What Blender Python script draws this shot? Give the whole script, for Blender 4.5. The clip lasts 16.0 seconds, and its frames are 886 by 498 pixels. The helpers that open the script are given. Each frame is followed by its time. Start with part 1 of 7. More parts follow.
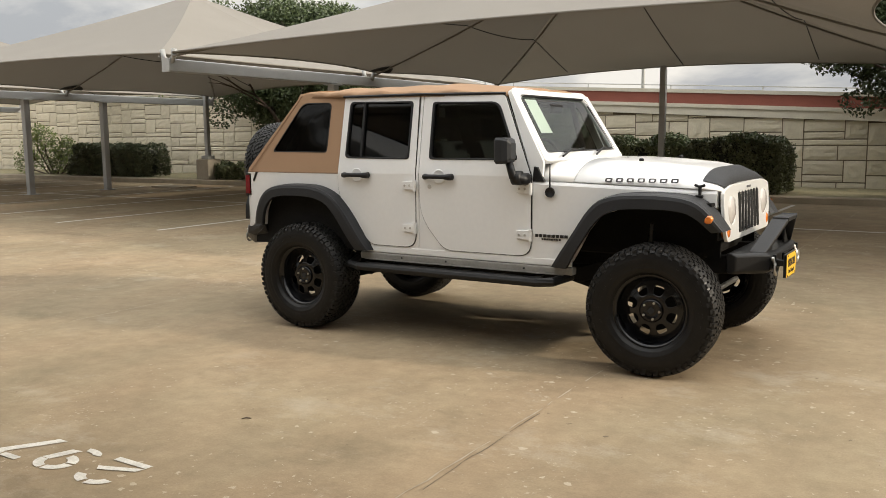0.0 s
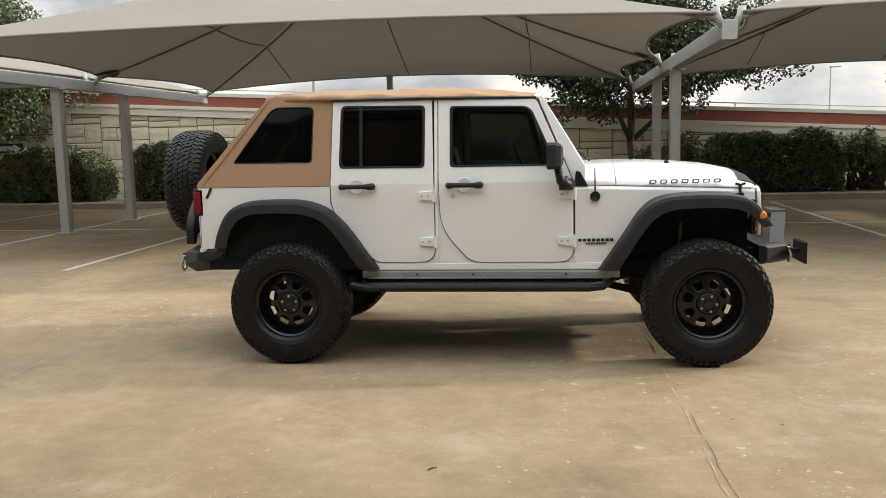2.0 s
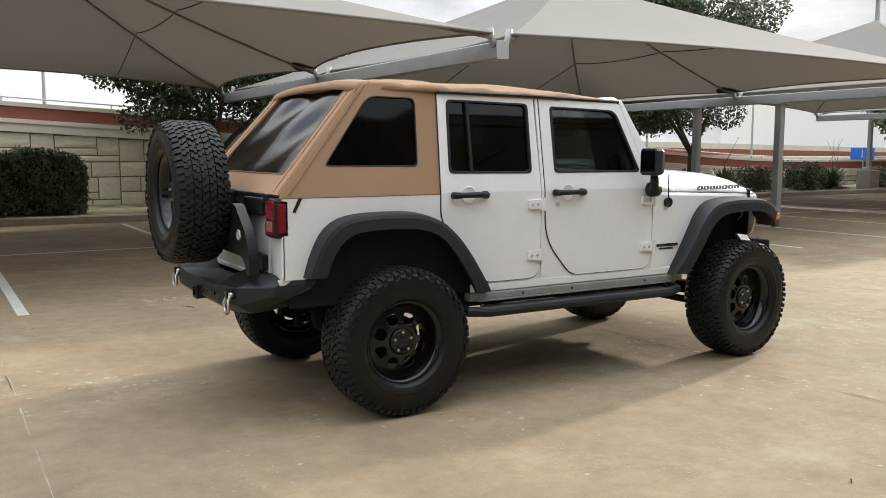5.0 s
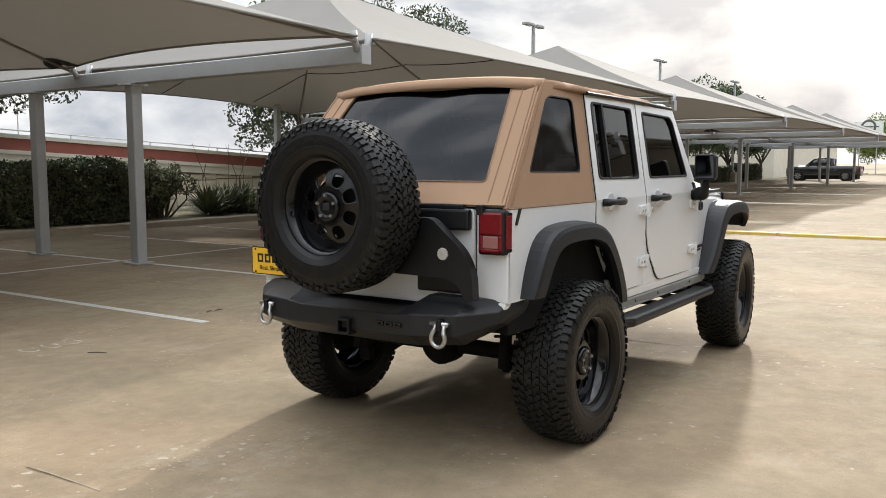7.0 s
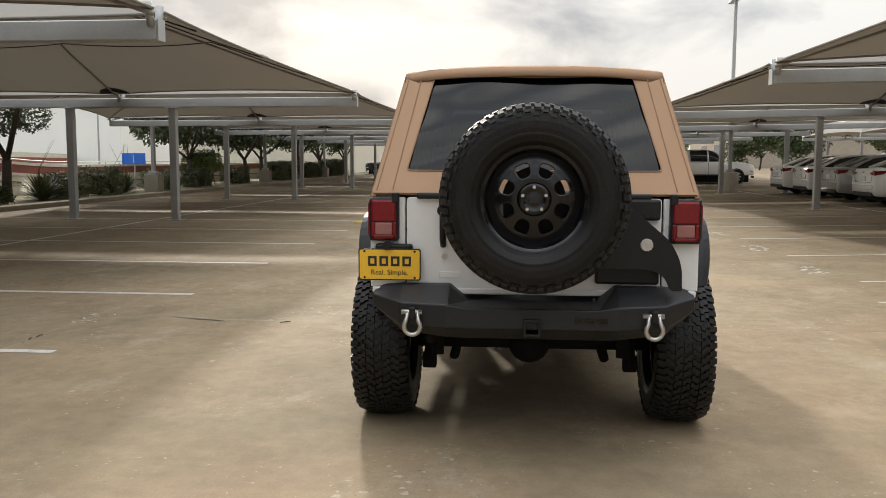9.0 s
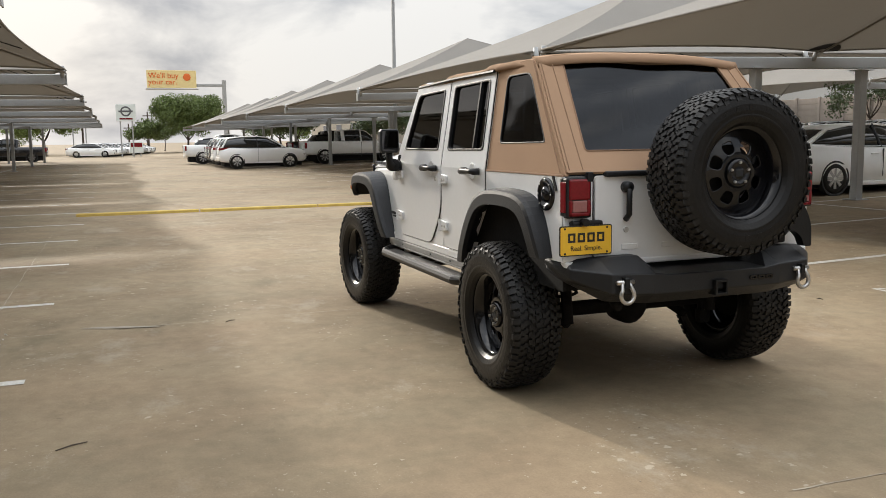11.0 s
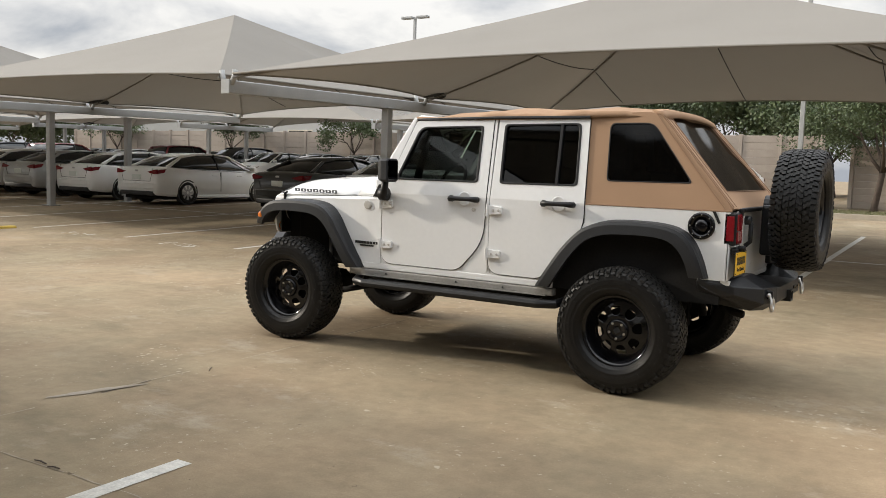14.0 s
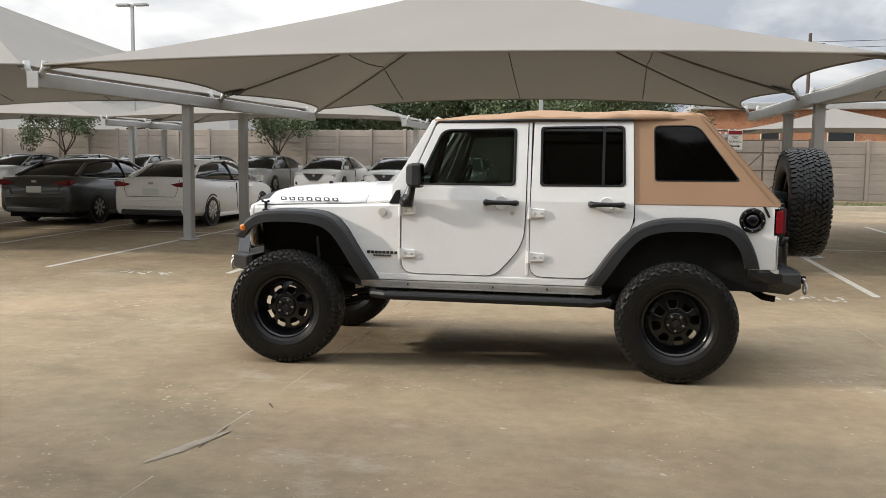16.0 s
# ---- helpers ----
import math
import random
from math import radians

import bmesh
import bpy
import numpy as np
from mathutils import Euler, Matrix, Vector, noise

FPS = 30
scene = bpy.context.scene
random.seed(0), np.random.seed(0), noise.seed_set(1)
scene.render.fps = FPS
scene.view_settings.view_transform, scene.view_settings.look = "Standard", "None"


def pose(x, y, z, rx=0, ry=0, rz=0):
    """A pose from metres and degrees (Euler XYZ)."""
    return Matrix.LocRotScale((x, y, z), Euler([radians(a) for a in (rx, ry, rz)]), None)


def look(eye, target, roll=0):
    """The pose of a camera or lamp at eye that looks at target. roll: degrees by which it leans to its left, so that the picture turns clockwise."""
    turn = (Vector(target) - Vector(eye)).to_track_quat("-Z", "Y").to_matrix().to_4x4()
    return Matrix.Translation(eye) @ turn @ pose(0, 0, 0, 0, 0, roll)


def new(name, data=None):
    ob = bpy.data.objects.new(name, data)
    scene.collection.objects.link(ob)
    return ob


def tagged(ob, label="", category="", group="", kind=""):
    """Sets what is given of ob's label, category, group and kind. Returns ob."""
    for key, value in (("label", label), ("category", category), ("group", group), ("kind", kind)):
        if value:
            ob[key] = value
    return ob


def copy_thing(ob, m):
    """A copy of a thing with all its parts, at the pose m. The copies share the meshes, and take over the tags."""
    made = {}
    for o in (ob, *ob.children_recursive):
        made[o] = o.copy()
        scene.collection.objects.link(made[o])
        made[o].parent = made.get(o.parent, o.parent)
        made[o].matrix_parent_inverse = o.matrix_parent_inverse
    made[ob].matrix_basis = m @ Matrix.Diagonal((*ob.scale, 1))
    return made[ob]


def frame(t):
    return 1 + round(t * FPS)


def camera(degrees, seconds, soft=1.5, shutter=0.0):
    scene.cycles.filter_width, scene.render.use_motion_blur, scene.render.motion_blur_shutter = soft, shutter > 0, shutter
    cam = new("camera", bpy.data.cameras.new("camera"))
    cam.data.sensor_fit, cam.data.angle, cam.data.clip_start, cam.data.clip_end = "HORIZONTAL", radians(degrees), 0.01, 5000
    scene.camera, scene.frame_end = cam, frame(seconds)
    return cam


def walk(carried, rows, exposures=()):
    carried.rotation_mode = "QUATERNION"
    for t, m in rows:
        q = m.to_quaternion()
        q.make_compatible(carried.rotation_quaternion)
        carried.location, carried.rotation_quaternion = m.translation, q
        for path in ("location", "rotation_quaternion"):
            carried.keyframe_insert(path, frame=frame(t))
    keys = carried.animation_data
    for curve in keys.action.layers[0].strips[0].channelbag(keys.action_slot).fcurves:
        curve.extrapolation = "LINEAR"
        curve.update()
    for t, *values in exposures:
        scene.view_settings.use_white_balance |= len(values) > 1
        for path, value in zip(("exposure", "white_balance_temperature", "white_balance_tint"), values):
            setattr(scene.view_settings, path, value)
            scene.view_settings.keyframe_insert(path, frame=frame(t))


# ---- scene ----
cam = camera(54.4, 16.0, 0.6)
PATH = [
    (0, (4.726, -6.201, 1.56), (3.668, -4.524, 1.298), -0.5),
    (0.5, (4.069, -6.511, 1.567), (3.203, -4.729, 1.297), -0.3),
    (1, (3.362, -6.724, 1.572), (2.651, -4.872, 1.315), -0.4),
    (1.5, (2.626, -6.831, 1.592), (2.149, -4.905, 1.343), -1.5),
    (2, (1.892, -6.812, 1.581), (1.645, -4.844, 1.327), -1.3),
    (2.5, (1.157, -6.742, 1.579), (1.169, -4.757, 1.331), -0.6),
    (3, (0.424, -6.558, 1.573), (0.636, -4.583, 1.339), -0.3),
    (3.5, (-0.328, -6.348, 1.575), (0.07, -4.404, 1.33), 0.0),
    (4, (-1.036, -6.05, 1.55), (-0.421, -4.162, 1.308), 0.3),
    (6.5, (-3.766, -3.419, 1.497), (-2.244, -2.137, 1.289), -0.3),
    (7, (-4.136, -2.775, 1.476), (-2.482, -1.668, 1.279), -0.1),
    (7.5, (-4.427, -2.099, 1.486), (-2.638, -1.226, 1.295), -0.05),
    (8, (-4.623, -1.404, 1.483), (-2.748, -0.733, 1.295), -0.8),
    (8.5, (-4.767, -0.67, 1.456), (-2.822, -0.241, 1.265), -0.2),
    (9, (-4.819, 0.055, 1.443), (-2.837, 0.226, 1.237), 0.2),
    (11.5, (-4.309, 3.609, 1.466), (-2.546, 2.698, 1.217), 0.3),
    (12, (-3.995, 4.318, 1.43), (-2.356, 3.195, 1.202), 2.0),
    (12.5, (-3.613, 4.94, 1.436), (-2.109, 3.639, 1.222), 2.2),
    (13, (-3.114, 5.466, 1.454), (-1.767, 4.002, 1.25), 1.9),
    (13.5, (-2.582, 5.961, 1.47), (-1.384, 4.371, 1.275), 1.6),
    (14, (-1.957, 6.364, 1.481), (-0.915, 4.667, 1.294), 1.9),
    (14.5, (-1.34, 6.718, 1.484), (-0.488, 4.92, 1.281), 1.4),
    (15, (-0.695, 6.934, 1.489), (-0.012, 5.067, 1.272), 1.3),
    (15.5, (-0.075, 7.075, 1.485), (0.432, 5.151, 1.281), 1.1),
    (16, (0.523, 7.1, 1.492), (0.897, 5.143, 1.309), 0.7),
]
walk(cam, [(t, look(eye, target, roll)) for t, eye, target, roll in PATH],
     exposures=((0, .72, 7150, 10), (1.5, .86, 7050, 10), (3, .82, 6650, 10), (4, .82, 6550, 10), (6.5, .96, 6400, 10), (7, .88, 6400, 10), (8, .70, 6600, 10), (9, .66, 6750, 10),
                (11.5, .58, 6600, 10), (13, .67, 6700, 10), (14.5, .70, 6700, 10), (16, .77, 6550, 10)))

# ---- world, sun, exposure ----
SUN_ELEV, SUN_AZ = 21.0, 14.5   # degrees above the horizon; from +x towards +y
world = bpy.data.worlds.new("world")
scene.world = world
world.use_nodes = True
wn, wl = world.node_tree.nodes, world.node_tree.links
wn.clear()


def wnode(kind, **values):
    n = wn.new(kind)
    for k, v in values.items():
        n.inputs[k].default_value = v
    return n


w_out, w_bg = wn.new("ShaderNodeOutputWorld"), wn.new("ShaderNodeBackground")
w_sky = wn.new("ShaderNodeTexSky")
w_sky.sky_type = "NISHITA"
w_sky.sun_disc = False
w_sky.sun_elevation = radians(SUN_ELEV)
w_sky.sun_rotation = radians(90 - SUN_AZ)
w_sky.air_density, w_sky.dust_density, w_sky.ozone_density = 1.2, 3.0, 1.0
w_co = wn.new("ShaderNodeTexCoord")
w_map = wn.new("ShaderNodeMapping")
w_map.inputs["Scale"].default_value = (1.0, 1.0, 2.3)
wl.new(w_co.outputs["Generated"], w_map.inputs["Vector"])
w_n1 = wnode("ShaderNodeTexNoise", Scale=5.2, Detail=7.0, Roughness=0.55, Distortion=0.3)
w_n2 = wnode("ShaderNodeTexNoise", Scale=1.3, Detail=3.0)
for n in (w_n1, w_n2):
    wl.new(w_map.outputs["Vector"], n.inputs["Vector"])
w_add = wn.new("ShaderNodeMath")
w_add.operation = "ADD"
wl.new(w_n1.outputs["Fac"], w_add.inputs[0])
wl.new(w_n2.outputs["Fac"], w_add.inputs[1])
w_ramp = wn.new("ShaderNodeValToRGB")
w_ramp.color_ramp.elements[0].position, w_ramp.color_ramp.elements[0].color = 0.44, (3.3, 3.6, 4.1, 1)
w_ramp.color_ramp.elements[1].position, w_ramp.color_ramp.elements[1].color = 0.565, (7.0, 7.05, 7.05, 1)
w_half = wn.new("ShaderNodeMath")
w_half.operation = "MULTIPLY"
w_half.inputs[1].default_value = 0.5
wl.new(w_add.outputs[0], w_half.inputs[0])
wl.new(w_half.outputs[0], w_ramp.inputs["Fac"])
w_mix = wn.new("ShaderNodeMixRGB")
w_mix.inputs["Fac"].default_value = 0.96      # closed cloud cover with a little clear sky behind
wl.new(w_sky.outputs["Color"], w_mix.inputs["Color1"])
wl.new(w_ramp.outputs["Color"], w_mix.inputs["Color2"])
# an overcast sky is brighter overhead than near the horizon
w_sep = wn.new("ShaderNodeSeparateXYZ")
wl.new(w_co.outputs["Generated"], w_sep.inputs[0])
w_pow = wn.new("ShaderNodeMath")
w_pow.operation = "POWER"
w_pow.inputs[1].default_value = 2.0
wl.new(w_sep.outputs["Z"], w_pow.inputs[0])
w_gain = wn.new("ShaderNodeMath")
w_gain.operation = "MULTIPLY_ADD"
w_gain.inputs[1].default_value, w_gain.inputs[2].default_value = 2.5, 0.73
wl.new(w_pow.outputs[0], w_gain.inputs[0])
w_scale = wn.new("ShaderNodeVectorMath")
w_scale.operation = "SCALE"
wl.new(w_mix.outputs["Color"], w_scale.inputs[0])
wl.new(w_gain.outputs[0], w_scale.inputs["Scale"])
wl.new(w_scale.outputs[0], w_bg.inputs["Color"])
w_bg.inputs["Strength"].default_value = 0.108
wl.new(w_bg.outputs["Background"], w_out.inputs["Surface"])

sun = new("sun", bpy.data.lights.new("sun", "SUN"))
sun.data.energy, sun.data.angle, sun.data.color = 1.95, radians(2.4), (1.0, 0.93, 0.82)
sun.matrix_world = look((math.cos(radians(SUN_AZ)) * 30, math.sin(radians(SUN_AZ)) * 30, 30 * math.tan(radians(SUN_ELEV))), (0, 0, 0))

# ---- materials ----
def material(name, base, rough=0.6, metal=0.0, vary=0.12, scale=6.0, fine=60.0, bump=0.15, coat=0.0, dirt=None, spec=0.5):
    """A surface with colour variation at two scales, and fine relief."""
    m = bpy.data.materials.new(name)
    m.use_nodes = True
    nt = m.node_tree
    n, l = nt.nodes, nt.links
    b = n["Principled BSDF"]
    b.inputs["Roughness"].default_value, b.inputs["Metallic"].default_value = rough, metal
    b.inputs["Coat Weight"].default_value = coat
    b.inputs["Specular IOR Level"].default_value = spec
    b.inputs["Coat Roughness"].default_value = 0.06
    co = n.new("ShaderNodeTexCoord")
    big, small = n.new("ShaderNodeTexNoise"), n.new("ShaderNodeTexNoise")
    big.inputs["Scale"].default_value, small.inputs["Scale"].default_value = scale, fine
    big.inputs["Detail"].default_value = 5
    small.inputs["Detail"].default_value = 3
    for t in (big, small):
        l.new(co.outputs["Object"], t.inputs["Vector"])
    mix = n.new("ShaderNodeMath")
    mix.operation = "MULTIPLY_ADD"
    mix.inputs[1].default_value = 0.45
    l.new(small.outputs["Fac"], mix.inputs[0])
    half = n.new("ShaderNodeMath")
    half.operation = "MULTIPLY"
    half.inputs[1].default_value = 0.55
    l.new(big.outputs["Fac"], half.inputs[0])
    l.new(half.outputs[0], mix.inputs[2])
    ramp = n.new("ShaderNodeValToRGB")
    e = ramp.color_ramp.elements
    e[0].position, e[1].position = 0.3, 0.7
    dk = dirt if dirt else tuple(c * (1 - vary) for c in base)
    e[0].color = (*dk, 1)
    e[1].color = (*(min(1, c * (1 + vary)) for c in base), 1)
    l.new(mix.outputs[0], ramp.inputs["Fac"])
    l.new(ramp.outputs["Color"], b.inputs["Base Color"])
    if bump:
        bp = n.new("ShaderNodeBump")
        bp.inputs["Strength"].default_value, bp.inputs["Distance"].default_value = bump, 0.01
        l.new(small.outputs["Fac"], bp.inputs["Height"])
        l.new(bp.outputs["Normal"], b.inputs["Normal"])
    return m


def piece_material(name, base, vary=0.15, rough=0.9, scale=5.0, fine=45.0, bump=0.4):
    """Masonry and leaves whose pieces differ a little from one another."""
    m = material(name, base, rough, 0, vary, scale, fine, bump)
    n, l = m.node_tree.nodes, m.node_tree.links
    b = n["Principled BSDF"]
    src = b.inputs["Base Color"].links[0].from_socket
    info = n.new("ShaderNodeObjectInfo")
    geo = n.new("ShaderNodeNewGeometry")
    add = n.new("ShaderNodeMath")
    add.operation = "ADD"
    l.new(info.outputs["Random"], add.inputs[0])
    l.new(geo.outputs["Random Per Island"], add.inputs[1])
    rng = n.new("ShaderNodeMapRange")
    rng.inputs["From Max"].default_value = 2.0
    rng.inputs["To Min"].default_value, rng.inputs["To Max"].default_value = 1 - vary * 1.6, 1 + vary * 1.6
    l.new(add.outputs[0], rng.inputs["Value"])
    hsv = n.new("ShaderNodeHueSaturation")
    l.new(rng.outputs["Result"], hsv.inputs["Value"])
    l.new(src, hsv.inputs["Color"])
    l.new(hsv.outputs["Color"], b.inputs["Base Color"])
    return m


def glass_material(name, tint, alpha_rough=0.02, ior=1.5):
    """Dark tinted car glass: a glossy coat over a see-through tint."""
    m = bpy.data.materials.new(name)
    m.use_nodes = True
    n, l = m.node_tree.nodes, m.node_tree.links
    n.clear()
    out, mix = n.new("ShaderNodeOutputMaterial"), n.new("ShaderNodeMixShader")
    tr, gl, fr = n.new("ShaderNodeBsdfTransparent"), n.new("ShaderNodeBsdfGlossy"), n.new("ShaderNodeFresnel")
    tr.inputs["Color"].default_value = (*tint, 1)
    gl.inputs["Roughness"].default_value = alpha_rough
    fr.inputs["IOR"].default_value = ior
    l.new(fr.outputs["Fac"], mix.inputs["Fac"])
    l.new(tr.outputs[0], mix.inputs[1])
    l.new(gl.outputs[0], mix.inputs[2])
    l.new(mix.outputs[0], out.inputs["Surface"])
    return m


def concrete_ground():
    """Stained warm-grey parking concrete: broad stains, mottling, pale scuffs and fine grain."""
    m = bpy.data.materials.new("lot_concrete")
    m.use_nodes = True
    n, l = m.node_tree.nodes, m.node_tree.links
    b = n["Principled BSDF"]
    co = n.new("ShaderNodeTexCoord")

    def tex(scale, detail, rough, stretch=(1, 1, 1)):
        mp = n.new("ShaderNodeMapping")
        mp.inputs["Scale"].default_value = stretch
        l.new(co.outputs["Object"], mp.inputs["Vector"])
        t = n.new("ShaderNodeTexNoise")
        t.inputs["Scale"].default_value, t.inputs["Detail"].default_value, t.inputs["Roughness"].default_value = scale, detail, rough
        l.new(mp.outputs["Vector"], t.inputs["Vector"])
        return t.outputs["Fac"]

    def ramp(src, p0, c0, p1, c1):
        r = n.new("ShaderNodeValToRGB")
        r.color_ramp.elements[0].position, r.color_ramp.elements[0].color = p0, (*c0, 1)
        r.color_ramp.elements[1].position, r.color_ramp.elements[1].color = p1, (*c1, 1)
        l.new(src, r.inputs["Fac"])
        return r.outputs["Color"]

    def mix(kind, fac, a, c):
        x = n.new("ShaderNodeMixRGB")
        x.blend_type = kind
        if isinstance(fac, float):
            x.inputs["Fac"].default_value = fac
        else:
            l.new(fac, x.inputs["Fac"])
        l.new(a, x.inputs["Color1"])
        l.new(c, x.inputs["Color2"])
        return x.outputs["Color"]

    base = ramp(tex(0.22, 9, 0.62), 0.34, (0.222, 0.172, 0.116), 0.66, (0.312, 0.248, 0.170))
    blotch = ramp(tex(1.3, 10, 0.68, (1, 0.8, 1)), 0.34, (0.80, 0.79, 0.77), 0.66, (1.12, 1.11, 1.09))
    c = mix("MULTIPLY", 0.8, base, blotch)
    drift = ramp(tex(0.42, 6, 0.6, (1.2, 0.8, 1)), 0.38, (0.96, 1.0, 0.975), 0.62, (1.035, 0.99, 0.95))
    c = mix("MULTIPLY", 0.9, c, drift)
    mottle = ramp(tex(6.5, 8, 0.7), 0.36, (0.88, 0.87, 0.86), 0.64, (1.09, 1.09, 1.08))
    c = mix("MULTIPLY", 0.9, c, mottle)
    grime = ramp(tex(0.75, 10, 0.72, (0.7, 1.2, 1)), 0.54, (1, 1, 1), 0.70, (0.66, 0.66, 0.65))
    c = mix("MULTIPLY", 0.8, c, grime)
    dusty = n.new("ShaderNodeRGB")
    dusty.outputs[0].default_value = (0.375, 0.325, 0.25, 1)
    dust = ramp(tex(0.95, 12, 0.74, (0.8, 1.1, 1)), 0.55, (0, 0, 0), 0.70, (0.75, 0.75, 0.75))
    c = mix("MIX", dust, c, dusty.outputs[0])

    def chips(scale, share, size, tone, spread):
        """Scattered small spots: a few cells of a broken-up cell pattern, denser in some places."""
        warp = n.new("ShaderNodeMixRGB")
        warp.blend_type = "ADD"
        warp.inputs["Fac"].default_value = 0.06
        wob = n.new("ShaderNodeTexNoise")
        wob.inputs["Scale"].default_value, wob.inputs["Detail"].default_value = scale * 3.0, 4
        l.new(co.outputs["Object"], wob.inputs["Vector"])
        l.new(co.outputs["Object"], warp.inputs["Color1"])
        l.new(wob.outputs["Color"], warp.inputs["Color2"])
        v = n.new("ShaderNodeTexVoronoi")
        v.voronoi_dimensions = "2D"
        v.inputs["Scale"].default_value = scale
        l.new(warp.outputs["Color"], v.inputs["Vector"])
        sep = n.new("ShaderNodeSeparateColor")
        l.new(v.outputs["Color"], sep.inputs[0])
        pick = n.new("ShaderNodeMapRange")         # radius of the spot in this cell; most cells have none
        pick.inputs["From Min"].default_value, pick.inputs["From Max"].default_value = 1 - share, 1.0
        pick.inputs["To Min"].default_value, pick.inputs["To Max"].default_value = 0.0, size
        l.new(sep.outputs[0], pick.inputs["Value"])
        lim = n.new("ShaderNodeMath")
        lim.operation = "MULTIPLY"
        l.new(pick.outputs["Result"], lim.inputs[0])
        l.new(ramp(tex(spread, 4, 0.6), 0.49, (0.06, 0.06, 0.06), 0.64, (1, 1, 1)), lim.inputs[1])
        inside = n.new("ShaderNodeMath")
        inside.operation = "LESS_THAN"
        l.new(v.outputs["Distance"], inside.inputs[0])
        l.new(lim.outputs[0], inside.inputs[1])
        col = n.new("ShaderNodeRGB")
        col.outputs[0].default_value = (*tone, 1)
        soft = n.new("ShaderNodeMath")
        soft.operation = "MULTIPLY"
        soft.inputs[1].default_value = 0.8
        l.new(inside.outputs[0], soft.inputs[0])
        return soft.outputs[0], col.outputs[0]

    for args in ((8.0, 0.24, 0.22, (0.42, 0.36, 0.275), 0.5), (15.0, 0.32, 0.27, (0.41, 0.35, 0.265), 0.7), (30.0, 0.34, 0.30, (0.39, 0.33, 0.25), 1.1), (12.0, 0.06, 0.16, (0.12, 0.09, 0.06), 0.9)):
        fac, col = chips(*args)
        c = mix("MIX", fac, c, col)
    grain = ramp(tex(85, 5, 0.75), 0.32, (0.90, 0.895, 0.89), 0.68, (1.09, 1.09, 1.09))
    c = mix("MULTIPLY", 0.9, c, grain)
    l.new(c, b.inputs["Base Color"])
    rr = n.new("ShaderNodeMapRange")
    rr.inputs["To Min"].default_value, rr.inputs["To Max"].default_value = 0.74, 0.95
    b.inputs["Specular IOR Level"].default_value = 0.22
    l.new(tex(1.4, 5, 0.6), rr.inputs["Value"])
    l.new(rr.outputs["Result"], b.inputs["Roughness"])
    bp = n.new("ShaderNodeBump")
    bp.inputs["Strength"].default_value, bp.inputs["Distance"].default_value = 0.25, 0.006
    l.new(tex(60, 4, 0.7), bp.inputs["Height"])
    l.new(bp.outputs["Normal"], b.inputs["Normal"])
    return m


M_GROUND = concrete_ground()
M_PAINT = material("worn_white_paint", (0.54, 0.52, 0.47), 0.7, vary=0.3, scale=14, fine=90)
M_YELLOW = material("yellow_kerb_paint", (0.50, 0.34, 0.06), 0.6, vary=0.25, scale=4, fine=50)
M_FABRIC = material("beige_shade_cloth", (0.232, 0.216, 0.192), 0.9, vary=0.07, scale=0.6, fine=120, bump=0.12)
_n, _l = M_FABRIC.node_tree.nodes, M_FABRIC.node_tree.links     # thin cloth lets some light through
_tr, _mx = _n.new("ShaderNodeBsdfTranslucent"), _n.new("ShaderNodeMixShader")
_mx.inputs["Fac"].default_value = 0.085
_tr.inputs["Color"].default_value = (0.42, 0.36, 0.29, 1)
_l.new(_n["Principled BSDF"].outputs[0], _mx.inputs[1])
_l.new(_tr.outputs[0], _mx.inputs[2])
_l.new(_mx.outputs[0], _n["Material Output"].inputs["Surface"])
M_SEAM = material("black_seam", (0.02, 0.018, 0.016), 0.8, vary=0.2)
M_STEEL = material("painted_grey_steel", (0.37, 0.375, 0.37), 0.45, 0.2, vary=0.1, scale=3, fine=40, bump=0.05)
M_CONC = material("pale_concrete", (0.36, 0.32, 0.26), 0.85, vary=0.16, scale=3, fine=40, bump=0.3)
M_KERB = material("kerb_concrete", (0.31, 0.265, 0.2), 0.85, vary=0.2, scale=2.5, fine=40, bump=0.3)
M_STONE = piece_material("limestone_block", (0.66, 0.60, 0.47), 0.10, 0.9, 4.0, 25.0, 0.8)
M_JOINT = material("slab_joint_fill", (0.40, 0.345, 0.265), 0.9, vary=0.22, scale=0.7, fine=9, bump=0.0, dirt=(0.19, 0.155, 0.115))
# concrete tone, smoother than the slab, in place of a puddle's sky reflection
M_PUDDLE_SHEEN = material("puddle_sheen", (0.245, 0.2, 0.142), 0.42, vary=0.2, scale=9, fine=60, bump=0.0)
M_CRACK = material("dirt_filled_crack", (0.085, 0.068, 0.05), 0.95, vary=0.4, scale=3, fine=30, bump=0.0)
M_MORTAR = material("wall_joint", (0.20, 0.165, 0.12), 0.95, vary=0.2)
M_BAND = material("wall_band_concrete", (0.64, 0.60, 0.50), 0.85, vary=0.1, scale=1.5, fine=30)
M_RED = material("brick_red_stripe", (0.27, 0.085, 0.06), 0.8, vary=0.12, scale=2, fine=40)
M_BED = material("planting_bed_soil", (0.19, 0.165, 0.09), 0.95, vary=0.35, scale=5, fine=70, bump=0.6)
M_GRASS = material("lawn_ground", (0.135, 0.13, 0.06), 0.95, vary=0.35, scale=3, fine=90, bump=0.8)
M_BARK = material("tree_bark", (0.075, 0.055, 0.042), 0.9, vary=0.35, scale=9, fine=60, bump=0.9)
M_LEAF = piece_material("oak_leaf", (0.068, 0.095, 0.038), 0.35, 0.55, 3, 30, 0.0)
M_LEAF_DARK = piece_material("hedge_leaf", (0.128, 0.143, 0.07), 0.35, 0.55, 3, 30, 0.0)
